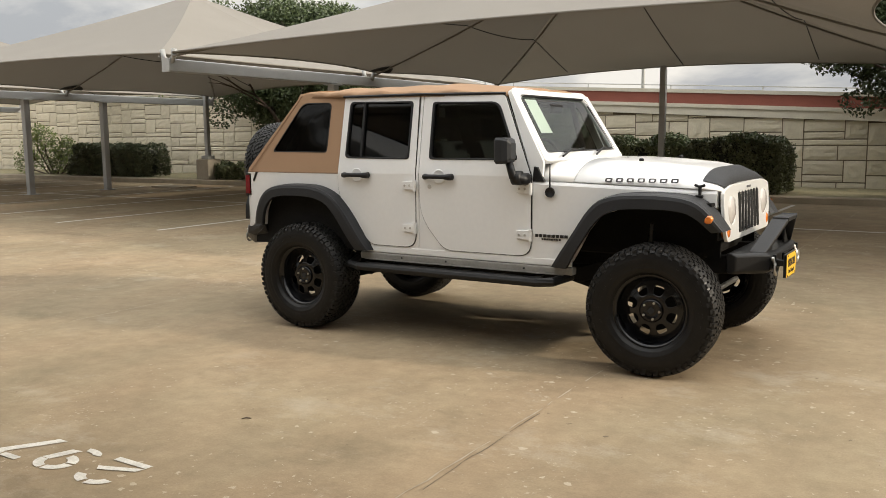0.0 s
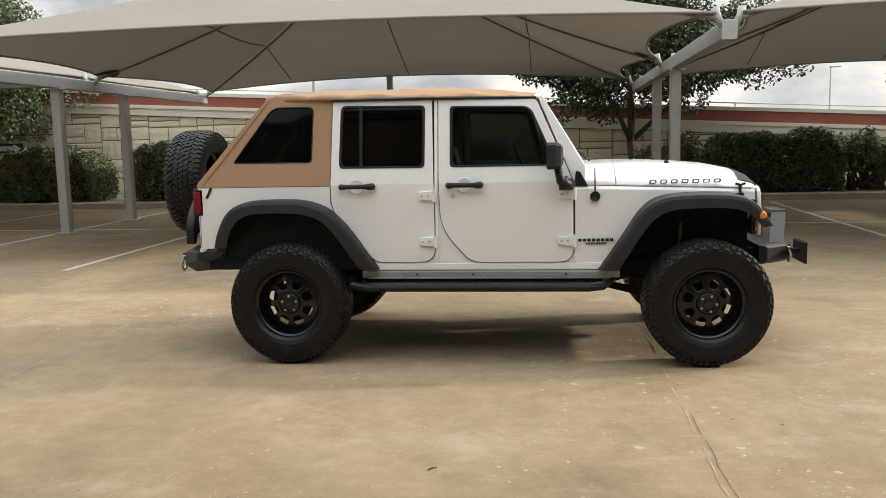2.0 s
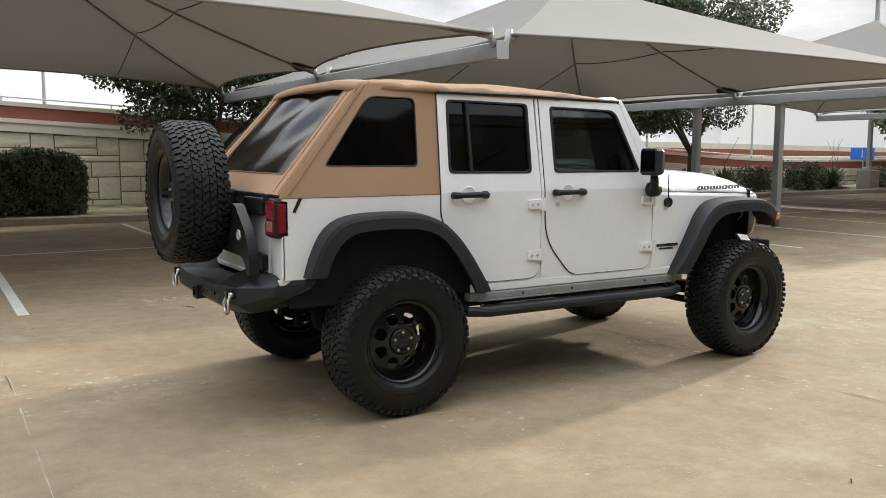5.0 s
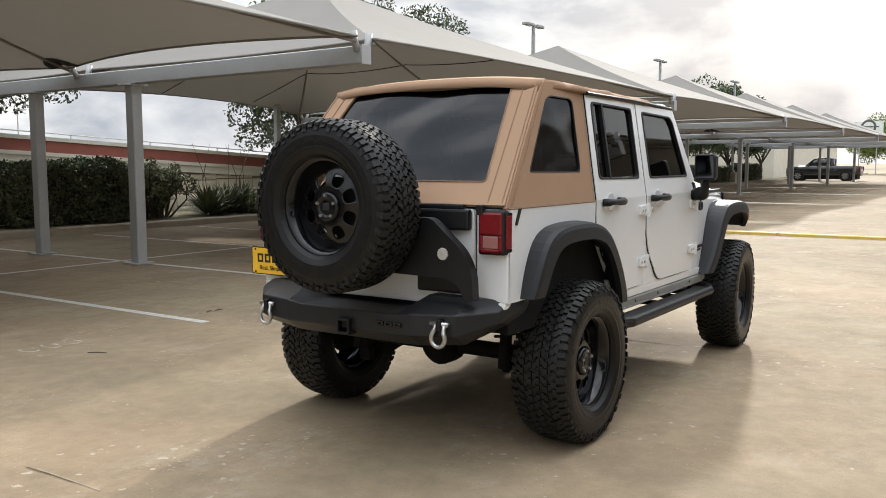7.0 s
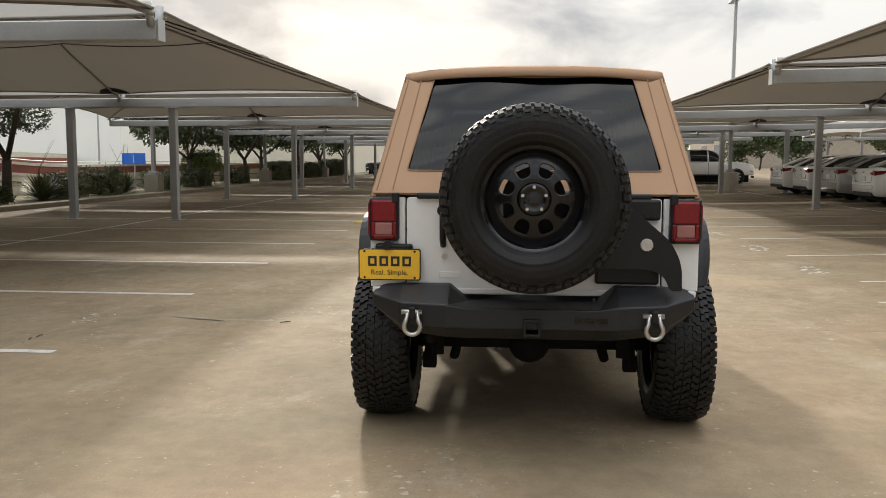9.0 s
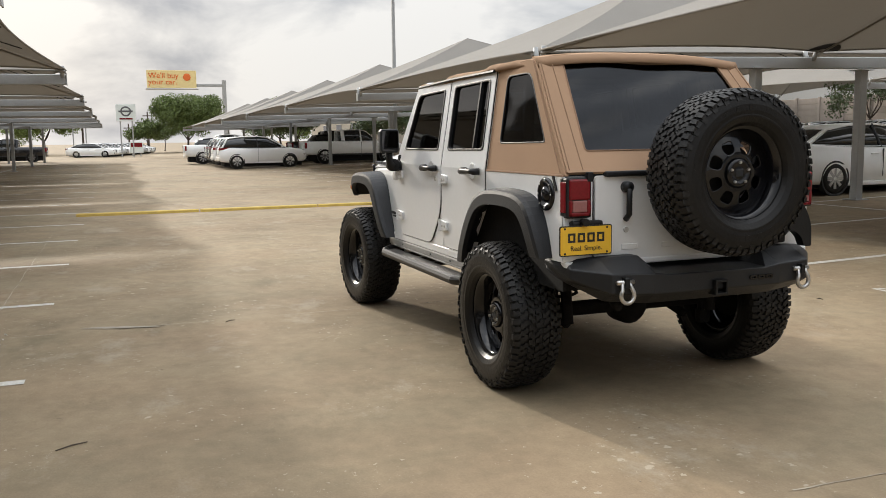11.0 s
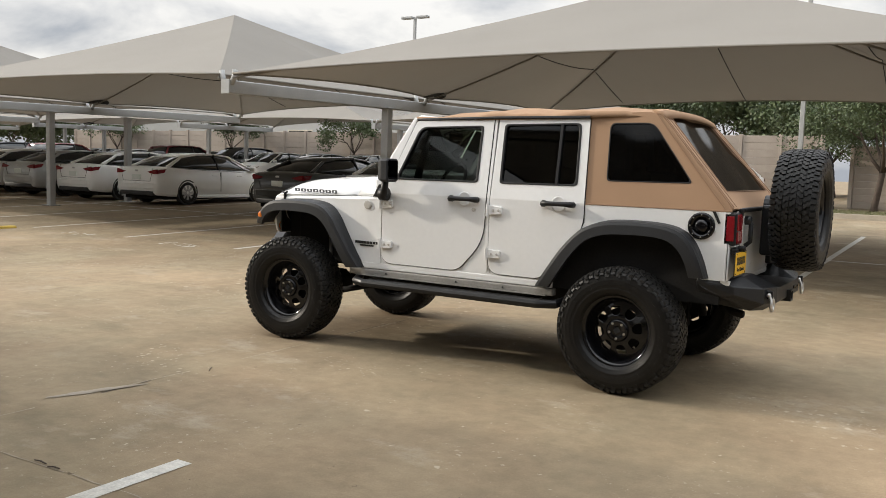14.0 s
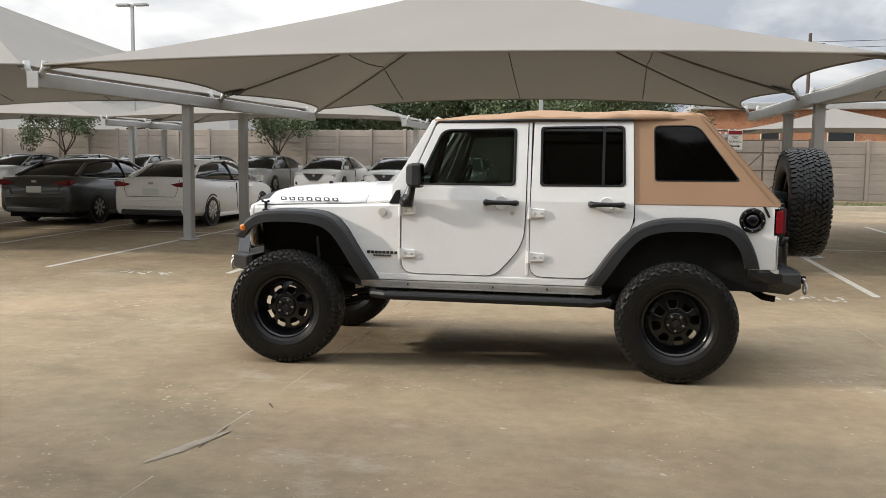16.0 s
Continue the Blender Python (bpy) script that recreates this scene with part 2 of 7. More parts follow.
M_LEAF_LIGHT = piece_material("light_leaf", (0.14, 0.19, 0.05), 0.3, 0.55, 3, 30, 0.0)
M_FENCE = piece_material("fence_concrete", (0.34, 0.29, 0.245), 0.1, 0.9, 3.0, 30.0, 0.5)
M_BRICK = piece_material("orange_brick", (0.40, 0.19, 0.105), 0.45, 0.9, 1.6, 9.0, 0.5)
M_RUST = material("weathered_gate_steel", (0.13, 0.09, 0.07), 0.7, 0.3, vary=0.3)

# ---- building helpers ----
def finish(ob, bm, mat, smooth):
    bmesh.ops.recalc_face_normals(bm, faces=bm.faces)
    for f in bm.faces:
        f.smooth = smooth
    bm.to_mesh(ob.data)
    bm.free()
    if mat:
        ob.data.materials.append(mat)
    return ob


def part(name, bm, mat, parent=None, label="", smooth=False, m=None):
    """One mesh object, as a part of parent or as a thing of its own."""
    ob = finish(new(name, bpy.data.meshes.new(name)), bm, mat, smooth)
    if m is not None:
        ob.matrix_basis = m
    if parent:
        ob.parent = parent
    if label:
        ob["label"] = label
    return ob


def empty(name, m=None):
    ob = new(name)
    ob.empty_display_size = 0.2
    if m is not None:
        ob.matrix_basis = m
    return ob


def bevel(bm, width, segments=2, angle=30.0):
    edges = [e for e in bm.edges if len(e.link_faces) == 2 and e.calc_face_angle(0) > radians(angle)]
    bmesh.ops.bevel(bm, geom=edges, offset=width, segments=segments, profile=0.5, affect="EDGES", clamp_overlap=True)
    return bm


def join(bm, other):
    """Moves the faces of other into bm."""
    me = bpy.data.meshes.new("tmp")
    other.to_mesh(me)
    other.free()
    bm.from_mesh(me)
    bpy.data.meshes.remove(me)
    return bm


def box(x0, x1, y0, y1, z0, z1, b=0.0, segments=2):
    bm = bmesh.new()
    v = [bm.verts.new((x, y, z)) for x in (x0, x1) for y in (y0, y1) for z in (z0, z1)]
    for q in ((0, 1, 3, 2), (4, 6, 7, 5), (0, 4, 5, 1), (2, 3, 7, 6), (0, 2, 6, 4), (1, 5, 7, 3)):
        bm.faces.new([v[i] for i in q])
    bmesh.ops.recalc_face_normals(bm, faces=bm.faces)
    if b:
        bevel(bm, b, segments)
    return bm


def prism(outline, a, b, axis="y", bev=0.0, segments=2):
    """An outline of (u, v) drawn out from a to b along an axis: u, v are x, z for y; y, z for x; x, y for z."""
    bm = bmesh.new()
    put = {"y": lambda u, v, w: (u, w, v), "x": lambda u, v, w: (w, u, v), "z": lambda u, v, w: (u, v, w)}[axis]
    one = [bm.verts.new(put(u, v, a)) for u, v in outline]
    two = [bm.verts.new(put(u, v, b)) for u, v in outline]
    bm.faces.new(one)
    bm.faces.new(two[::-1])
    n = len(outline)
    for i in range(n):
        bm.faces.new((one[i], two[i], two[(i + 1) % n], one[(i + 1) % n]))
    bmesh.ops.recalc_face_normals(bm, faces=bm.faces)
    if bev:
        bevel(bm, bev, segments)
    return bm


def loft(rings, closed=True, caps=True):
    """Skins rings of equal length, each a list of places."""
    bm = bmesh.new()
    vs = [[bm.verts.new(p) for p in ring] for ring in rings]
    n = len(rings[0])
    for a, b in zip(vs, vs[1:]):
        for i in range(n if closed else n - 1):
            j = (i + 1) % n
            bm.faces.new((a[i], a[j], b[j], b[i]))
    if caps and closed:
        bm.faces.new(vs[0][::-1])
        bm.faces.new(vs[-1])
    bmesh.ops.recalc_face_normals(bm, faces=bm.faces)
    return bm


def tube(points, radius, sides=8, caps=True):
    """A round bar along places; radius may be one number or one for each place."""
    pts = [Vector(p) for p in points]
    rad = radius if isinstance(radius, (list, tuple)) else [radius] * len(pts)
    rings, up = [], None
    for i, p in enumerate(pts):
        way = (pts[min(i + 1, len(pts) - 1)] - pts[max(i - 1, 0)]).normalized()
        if up is None:
            up = way.orthogonal().normalized()
        up = (up - way * up.dot(way)).normalized()
        side = way.cross(up)
        rings.append([p + (up * math.cos(a) + side * math.sin(a)) * rad[i] for a in (2 * math.pi * k / sides for k in range(sides))])
    return loft(rings, True, caps)


def lathe(profile, axis="y", sides=48, at=(0, 0, 0), closed=False):
    """Turns a profile of (along, radius) round an axis through at."""
    rings = []
    for k in range(sides):
        a = 2 * math.pi * k / sides
        ring = []
        for w, r in profile:
            c, s = r * math.cos(a), r * math.sin(a)
            ring.append({"y": (c, w, s), "x": (w, c, s), "z": (c, s, w)}[axis])
        rings.append([Vector(p) + Vector(at) for p in ring])
    bm = bmesh.new()
    vs = [[bm.verts.new(p) for p in ring] for ring in rings]
    n = len(profile)
    for k in range(sides):
        a, b = vs[k], vs[(k + 1) % sides]
        for i in range(n if closed else n - 1):
            j = (i + 1) % n
            bm.faces.new((a[i], a[j], b[j], b[i]))
    bmesh.ops.remove_doubles(bm, verts=bm.verts, dist=1e-5)
    bmesh.ops.recalc_face_normals(bm, faces=bm.faces)
    return bm


def rough_mesh(name, verts, faces, mat, parent=None):
    me = bpy.data.meshes.new(name)
    me.from_pydata(verts, [], faces)
    me.materials.append(mat)
    ob = new(name, me)
    if parent:
        ob.parent = parent
    return ob


def ground_z(y):
    """The lot falls gently towards the aisle on the fence side."""
    return 0.022 * max(0.0, min(-3.0 - y, 34.0))


def structure(ob, label, category):
    return tagged(ob, label, category, kind="structure")


# ---- ground ----
ys = [-1500, -600, -200, -90, -60, -45] + list(np.arange(-37, -2.5, 1.0)) + [0, 3, 8, 14, 20, 30, 60, 150, 500, 1500]
xs = [-1500, -500, -150, -60, -30, -15, 0, 15, 30, 60, 100, 200, 500, 1500]
gv = [(x, y, ground_z(y)) for x in xs for y in ys]
gf = [(i * len(ys) + j, (i + 1) * len(ys) + j, (i + 1) * len(ys) + j + 1, i * len(ys) + j + 1) for i in range(len(xs) - 1) for j in range(len(ys) - 1)]
ground = structure(rough_mesh("ground", gv, gf, M_GROUND), "warm grey stained concrete parking lot with scuffs and cracks", "parking lot")


def flat_strip(name, points, width, lift, mat, thick=0.003):
    """A painted strip or groove on the ground along points."""
    bm = bmesh.new()
    for (xa, ya), (xb, yb) in zip(points, points[1:]):
        d = Vector((xb - xa, yb - ya)).normalized() * width / 2
        steps = max(1, int(abs(yb - ya) / 1.0))
        prev = None
        for k in range(steps + 1):
            x, y = xa + (xb - xa) * k / steps, ya + (yb - ya) * k / steps
            z = ground_z(y) + lift
            row = [bm.verts.new((x - d.y, y + d.x, z)), bm.verts.new((x + d.y, y - d.x, z))]
            if prev:
                bm.faces.new((prev[0], prev[1], row[1], row[0]))
            prev = row
    return part(name, bm, mat)


LEFT_X = [-6.98 + 10.95 * k for k in range(-2, 8)]      # beams of the row beside the kerb
RIGHT_X = [8.33 + 11.15 * k for k in range(-2, 8)]      # beams of the row beside the fence
LEFT_Y, RIGHT_Y = (3.75, 9.35, 14.95), (-3.62, -9.3, -15.05)

for k in range(-9, 22):
    x = 1.25 + 2.79 * k
    tagged(flat_strip("stall_line", [(x, 3.5), (x, 13.4)], 0.1, 0.004, M_PAINT), "worn white painted stall line on concrete", "stall line", "stall lines", "structure")
for k in range(-5, 18):
    x = 8.47 + 2.79 * k
    tagged(flat_strip("stall_line", [(x, -4.0), (x, -14.9)], 0.1, 0.004, M_PAINT), "worn white painted stall line on concrete", "stall line", "stall lines", "structure")
for y in (8.62, -9.35):
    tagged(flat_strip("stall_line", [(-30, y), (60, y)], 0.1, 0.005, M_PAINT), "long white line between facing stalls", "stall line", "stall lines", "structure")


def crack(points, seed, wide, mat, gaps):
    """An uneven line of broken joint filler along points: it wanders a little, swells, thins and stops in places."""
    rng = np.random.default_rng(seed)
    bm = bmesh.new()
    for (xa, ya), (xb, yb) in zip(points, points[1:]):
        a, b = Vector((xa, ya)), Vector((xb, yb))
        d = (b - a).normalized()
        side, length, prev, at, drift = Vector((-d.y, d.x)), (b - a).length, None, 0.0, 0.0
        while at < length:
            drift = drift * 0.8 + rng.normal() * 0.004
            w = wide * rng.uniform(0.25, 1.0)
            p = a + d * at + side * drift
            row = [bm.verts.new((*(p + side * w / 2), ground_z(p.y) + 0.003)), bm.verts.new((*(p - side * w / 2), ground_z(p.y) + 0.003))]
            if prev and rng.uniform() > gaps:
                bm.faces.new((prev[0], prev[1], row[1], row[0]))
            prev = row
            at += rng.uniform(0.05, 0.22)
    return part("slab_joint", bm, mat)


for k, pts in enumerate(([(2.65, -14), (2.65, 13.8)], [(-1.86, -14), (-1.86, 13.8)], [(-16, 3.93), (30, 3.93)])):
    tagged(crack(pts, 40 + k, .011, M_JOINT, .24), "thin broken joint between concrete slabs", "slab joint", "slab joints", "structure")
for k, (pts, wide) in enumerate((([(2.66, .42), (2.65, -.62)], .011), ([(2.68, -1.95), (2.70, -3.2)], .006), ([(2.63, 2.95), (2.66, 2.45)], .013), ([(.68, 3.92), (.25, 3.91)], .008), ([(-1.87, 1.6), (-1.86, .5)], .009))):
    tagged(crack(pts, 60 + k, wide, M_CRACK, .12), "short dark crack along a slab joint", "slab joint", "slab joints", "structure")


def fleck(bm, x, y, along, across, turn, rng):
    """One ragged flake of paint lying on the slab."""
    ring = []
    for k in range(8):
        a, q = math.pi * k / 4, rng.uniform(.5, 1.2)
        u, v = along * q * math.cos(a), across * q * math.sin(a)
        px, py = x + u * math.cos(turn) - v * math.sin(turn), y + u * math.sin(turn) + v * math.cos(turn)
        ring.append(bm.verts.new((px, py, ground_z(py) + .004)))
    bm.faces.new(ring)


for seed, x0, y0 in ((77, 2.60, 3.87), (78, -.16, 3.74)):       # what is left of two painted stall numbers
    rng = np.random.default_rng(seed)
    bm = bmesh.new()
    for dx in (-.19, 0, .19):
        for _ in range(13):
            a = rng.uniform(0, 2 * math.pi)
            fleck(bm, x0 + dx + .055 * math.cos(a), y0 + .10 * math.sin(a), rng.uniform(.012, .04), rng.uniform(.003, .008), a + math.pi / 2 + rng.normal() * .4, rng)
    tagged(part("worn_stall_number", bm, M_PAINT), "flaked remains of a white painted stall number", "stall number", "stall numbers", "structure")
# two overlapping smooth ovals that stand in for the sheen of a shallow puddle
rng = np.random.default_rng(79)
bm = bmesh.new()
for x, y, a, b, turn in ((2.70, 2.97, .26, .04, 1.28), (2.64, 2.80, .17, .025, 1.28)):
    ring = []
    for k in range(28):
        t, q = 2 * math.pi * k / 28, rng.uniform(.8, 1.12)
        u, v = a * q * math.cos(t), b * q * math.sin(t)
        px, py = x + u * math.cos(turn) - v * math.sin(turn), y + u * math.sin(turn) + v * math.cos(turn)
        ring.append(bm.verts.new((px, py, ground_z(py) + (.0045 if a > .25 else .006))))
    bm.faces.new(ring)
tagged(part("pale_stain", bm, M_PUDDLE_SHEEN), "shallow puddle beside a slab joint, its sky sheen as a smooth concrete tone", "stain", kind="structure")

# ---- shade canopies ----
def canopy(x0, x1, ys3, z_near, z_far, apex_z, seams=True):
    """One bay: a four-sided fabric peak on ribs between two beams, held at six places."""
    yn, ym, yf = ys3
    cx, g = (x0 + x1) / 2, 0.16
    s = 1 if yf > yn else -1
    apex = Vector((cx, ym, apex_z))
    zc = lambda y: z_near + (z_far - z_near) * (y - yn) / (yf - yn)
    held = [(x0 + g, yn), (x0 + g, ym), (x0 + g, yf), (x1 - g, yf), (x1 - g, ym), (x1 - g, yn)]
    bow = [(0.42, 0.04), (0.42, 0.04), (0.5, 0.22), (0.42, 0.04), (0.42, 0.04), (0.5, 0.16)]
    edge = []
    for (ax, ay), (bx, by), (inward, rise) in zip(held, held[1:] + held[:1], bow):
        n = 18 if abs(bx - ax) > 1 else 12
        for k in range(n):
            f = k / n
            w = 4 * f * (1 - f)
            p = Vector((ax + (bx - ax) * f, ay + (by - ay) * f, 0))
            toward = Vector((cx - p.x, 0, 0)).normalized() if abs(bx - ax) < 1 else Vector((0, ym - p.y, 0)).normalized()
            p += toward * inward * w
            edge.append(Vector((p.x, p.y, zc(p.y) + 0.2 + rise * w)))
    rows = 9
    bm = bmesh.new()
    top = bm.verts.new(apex)
    rings = []
    for r in range(1, rows + 1):
        f = r / rows
        rings.append([bm.verts.new(apex.lerp(e, f) - Vector((0, 0, 0.10 * 4 * f * (1 - f)))) for e in edge])
    n = len(edge)
    for i in range(n):
        bm.faces.new((top, rings[0][i], rings[0][(i + 1) % n]))
    for a, b in zip(rings, rings[1:]):
        for i in range(n):
            bm.faces.new((a[i], b[i], b[(i + 1) % n], a[(i + 1) % n]))
    thing = empty("shade_canopy", Matrix())
    part("fabric", bm, M_FABRIC, thing, smooth=False)
    part("hem_cable", tube(edge + edge[:1], 0.018, 6), M_FABRIC, thing, smooth=True)

    def cloth(x, y):
        """Height of the cloth over a place, along the line from the peak to the hem."""
        dx, dy = x - apex.x, y - apex.y
        for p, q in zip(edge, edge[1:] + edge[:1]):
            ex, ey, wx, wy = p.x - apex.x, p.y - apex.y, q.x - p.x, q.y - p.y
            det = dx * -wy + wx * dy
            if abs(det) < 1e-9:
                continue
            k, u = (ex * -wy + wx * ey) / det, (dx * ey - dy * ex) / det
            if k > 0 and -1e-6 <= u <= 1 + 1e-6:
                f = 1 / k
                return (apex.z + (p.z + (q.z - p.z) * u - apex.z) * f - 0.4 * f * (1 - f)) if f <= 1 else None
        return None

    for hx, hy in held:
        foot = Vector((hx, hy, zc(hy) + 0.16))
        top_pipe = apex - Vector((0, 0, 0.12))
        part("rib", tube([foot.lerp(top_pipe, k / 6) - Vector((0, 0, 0.022 + 0.10 * 4 * (k / 6) * (1 - k / 6))) for k in range(7)], 0.021, 8), M_FABRIC, thing, smooth=True)
    for sx, hx in ((1, x0 + g), (-1, x1 - g)):      # black reinforcing patch round each middle support
        rings = []
        for rr in (.05, .17, .29):
            ring = []
            for k in range(13):
                a = math.pi * (k / 12 - .5)
                px, py = hx + sx * (.10 + rr * math.cos(a)), ym + rr * 1.25 * math.sin(a)
                z = cloth(px, py)
                ring.append((px, py, (z if z is not None else zc(py) + .2) - .02))
            rings.append(ring)
        part("support_patch", loft(rings, closed=False, caps=False), M_SEAM, thing)
    if not seams:
        return thing
    lines = [[(cx + dx, yn + (yf - yn) * k / 40) for k in range(41)] for dx in (-2.97, 0, 2.97)]
    for line in lines:
        pts = [(x, y, z - 0.016) for x, y in line if (z := cloth(x, y)) is not None]
        if len(pts) > 2:
            part("seam", tube(pts, 0.010, 5), M_SEAM, thing)
    return thing


def carport_frame(x, ys3, z_near, z_far):
    yn, ym, yf = ys3
    s = 1 if yf > yn else -1
    thing = empty("carport_frame", Matrix())
    h = 0.105
    bm = loft([[(x - .078, y, z - h), (x + .078, y, z - h), (x + .078, y, z + h), (x - .078, y, z + h)] for y, z in ((yn, z_near), (yf, z_far))])
    part("beam", bevel(bm, 0.012, 1), M_STEEL, thing)
    for y in (ym - 1.25, ym + 1.25):
        part("post", box(x - .085, x + .085, y - .085, y + .085, ground_z(y), (z_near + z_far) / 2 - h, 0.012, 1), M_STEEL, thing)
        part("base_plate", box(x - .17, x + .17, y - .17, y + .17, ground_z(y) + 0.002, ground_z(y) + 0.022, 0.004, 1), M_STEEL, thing)
        part("cap_plate", box(x - .15, x + .15, y - .15, y + .15, (z_near + z_far) / 2 - h - .02, (z_near + z_far) / 2 - h + .0, 0.003, 1), M_STEEL, thing)
    for y in (yn, ym, yf):
        z = z_near + (z_far - z_near) * (y - yn) / (yf - yn) + h
        yy = y + s * 0.06 if y == yn else y - s * 0.06 if y == yf else y
        for dx in (-0.13, 0.13):
            bm = tube([(x + dx * 0.5, yy, z - 0.06), (x + dx, yy, z + 0.05), (x + dx * 1.15, yy, z + 0.16)], 0.045, 8)
            part("saddle", bm, M_STEEL, thing, smooth=True)
    part("end_plate", box(x - .088, x + .088, yn - s * 0.012 - .008, yn - s * 0.012 + .008, z_near - h - .008, z_near + h + .008, 0.003, 1), M_STEEL, thing)
    return thing


for xs_row, ys3, zn, zf, az in ((LEFT_X, LEFT_Y, 2.76, 2.72, 5.1), (RIGHT_X, RIGHT_Y, 2.66, 2.86, 5.06)):
    for a, b in zip(xs_row, xs_row[1:]):
        c = canopy(a, b, ys3, zn, zf, az, a < 30)
        tagged(c, "beige tensioned fabric shade canopy with a raised peak", "canopy", "fabric parking canopies")
    for x in xs_row:
        tagged(carport_frame(x, ys3, zn, zf), "grey steel double-post carport frame with a long beam", "carport frame", "carport frames")
ROW2_Y = (-21.4, -24.5, -27.6)
row2_x = [7.35 + 11.15 * k for k in range(0, 6)]
for a, b in zip(row2_x, row2_x[1:]):
    tagged(canopy(a, b, ROW2_Y, 3.05, 3.15, 5.1, False), "beige tensioned fabric shade canopy in the far row", "canopy", "fabric parking canopies")
for x in row2_x:
    tagged(carport_frame(x, ROW2_Y, 3.05, 3.15), "grey steel double-post carport frame with a long beam", "carport frame", "carport frames")

# ---- kerb, planting bed and road wall beside the lot ----
bm = loft([[(x, 13.85, 0), (x, 13.87, 0.13), (x, 13.92, 0.155), (x, 14.03, 0.16), (x, 14.03, -0.05), (x, 13.85, -0.05)] for x in np.arange(-60, 121, 3.0)])
structure(part("kerb", bm, M_KERB), "worn tan concrete kerb along the lot", "kerb")
bm = box(-60, 120, 14.03, 17.9, -0.05, 0.13)
structure(part("planting_bed", bm, M_BED), "bare brown planting bed behind the kerb", "planting bed")


def stripe_z(x):
    """Middle height of the red stripe: the ramp climbs towards -x."""
    return max(0.95, 2.39 - 0.053 * x)


def wall_y(x):
    return 18.0


wx = list(np.arange(-70, 121, 2.0))
def band(lo, hi, front, back):
    return loft([[(x, wall_y(x) + front, lo(x)), (x, wall_y(x) + front, hi(x)), (x, wall_y(x) + back, hi(x)), (x, wall_y(x) + back, lo(x))] for x in wx])


ramp_wall = empty("ramp_wall", Matrix())
structure(ramp_wall, "tan stone-block highway ramp wall with a red stripe", "retaining wall")
part("wall_core", band(lambda x: -0.2, lambda x: max(0.1, stripe_z(x) - 0.45), 0.05, 0.6), M_MORTAR, ramp_wall)
part("lower_band", band(lambda x: stripe_z(x) - 0.46, lambda x: stripe_z(x) - 0.15, -0.05, 0.6), M_BAND, ramp_wall)
part("band_ledge", band(lambda x: stripe_z(x) - 0.25, lambda x: stripe_z(x) - 0.153, -0.09, -0.045), M_BAND, ramp_wall)
part("red_stripe", band(lambda x: stripe_z(x) - 0.15, lambda x: stripe_z(x) + 0.145, -0.03, 0.5), M_RED, ramp_wall)
part("parapet", band(lambda x: stripe_z(x) + 0.145, lambda x: stripe_z(x) + 0.245, -0.06, 0.5), M_BAND, ramp_wall)
part("rail", tube([(x, wall_y(x) + 0.2, stripe_z(x) + 0.36) for x in wx], 0.018, 6), M_STEEL, ramp_wall)
for x in np.arange(-68, 120, 2.5):
    part("rail_post", tube([(x, wall_y(x) + 0.2, stripe_z(x) + 0.24), (x, wall_y(x) + 0.2, stripe_z(x) + 0.36)], 0.018, 6), M_STEEL, ramp_wall)

# ---- the white off-road vehicle: materials ----
M_WHITE = material("white_car_paint", (0.74, 0.74, 0.73), 0.28, vary=0.03, scale=1.5, fine=30, bump=0.0, coat=0.6)
M_SILL = material("dusty_grey_sill_guard", (0.235, 0.225, 0.205), 0.6, vary=0.2, scale=6, fine=60)
M_DUSTY = material("dusty_white_sill", (0.46, 0.44, 0.40), 0.6, vary=0.2, scale=6, fine=60)
M_BLACK = material("satin_black_steel", (0.007, 0.0073, 0.008), 0.42, vary=0.3, scale=8, fine=80, bump=0.1, spec=0.35)
M_BUMPER = material("textured_black_steel", (0.009, 0.0094, 0.0105), 0.45, vary=0.25, scale=6, fine=150, bump=0.15, spec=0.45)
M_FLARE = material("faded_black_plastic", (0.017, 0.018, 0.020), 0.52, vary=0.2, scale=5, fine=160, bump=0.12, spec=0.35)
M_TRIM = material("black_rubber_trim", (0.008, 0.008, 0.009), 0.45, vary=0.2, spec=0.35)
M_TYRE = material("tyre_rubber", (0.0085, 0.008, 0.0075), 0.36, vary=0.4, scale=10, fine=70, bump=0.15, spec=0.25)
M_TREAD = material("worn_tread_rubber", (0.014, 0.0134, 0.0126), 0.50, vary=0.45, scale=14, fine=90, bump=0.2, spec=0.26)
M_RIM = material("gloss_black_rim", (0.0035, 0.0035, 0.0045), 0.12, vary=0.3, bump=0.0, spec=0.45)
M_TAN = material("tan_canvas", (0.335, 0.214, 0.134), 0.92, vary=0.08, scale=3, fine=420, bump=0.10, spec=0.2)
M_TAN_EDGE = material("tan_canvas_seam", (0.25, 0.15, 0.09), 0.9, vary=0.12, fine=200)
M_VINYL = glass_material("dark_vinyl_window", (0.02, 0.024, 0.035), 0.10, 1.37)
M_TINT = glass_material("tinted_glass", (0.13, 0.14, 0.14))
M_TINT_LIGHT = glass_material("light_tinted_glass", (0.42, 0.47, 0.44))
M_CLEAR = glass_material("clear_glass", (0.62, 0.72, 0.68))
M_LENS = material("red_lens", (0.17, 0.008, 0.012), 0.2, vary=0.2, scale=30, fine=120, bump=0.0, coat=0.15, spec=0.3)
M_LENS_CLEAR = material("clear_lens", (0.55, 0.52, 0.5), 0.15, vary=0.1, scale=40, fine=120, bump=0.2, coat=0.7)
M_LENS_PALE = material("pale_red_lens", (0.30, 0.13, 0.12), 0.15, vary=0.1, scale=40, fine=120, bump=0.2, coat=0.1, spec=0.3)
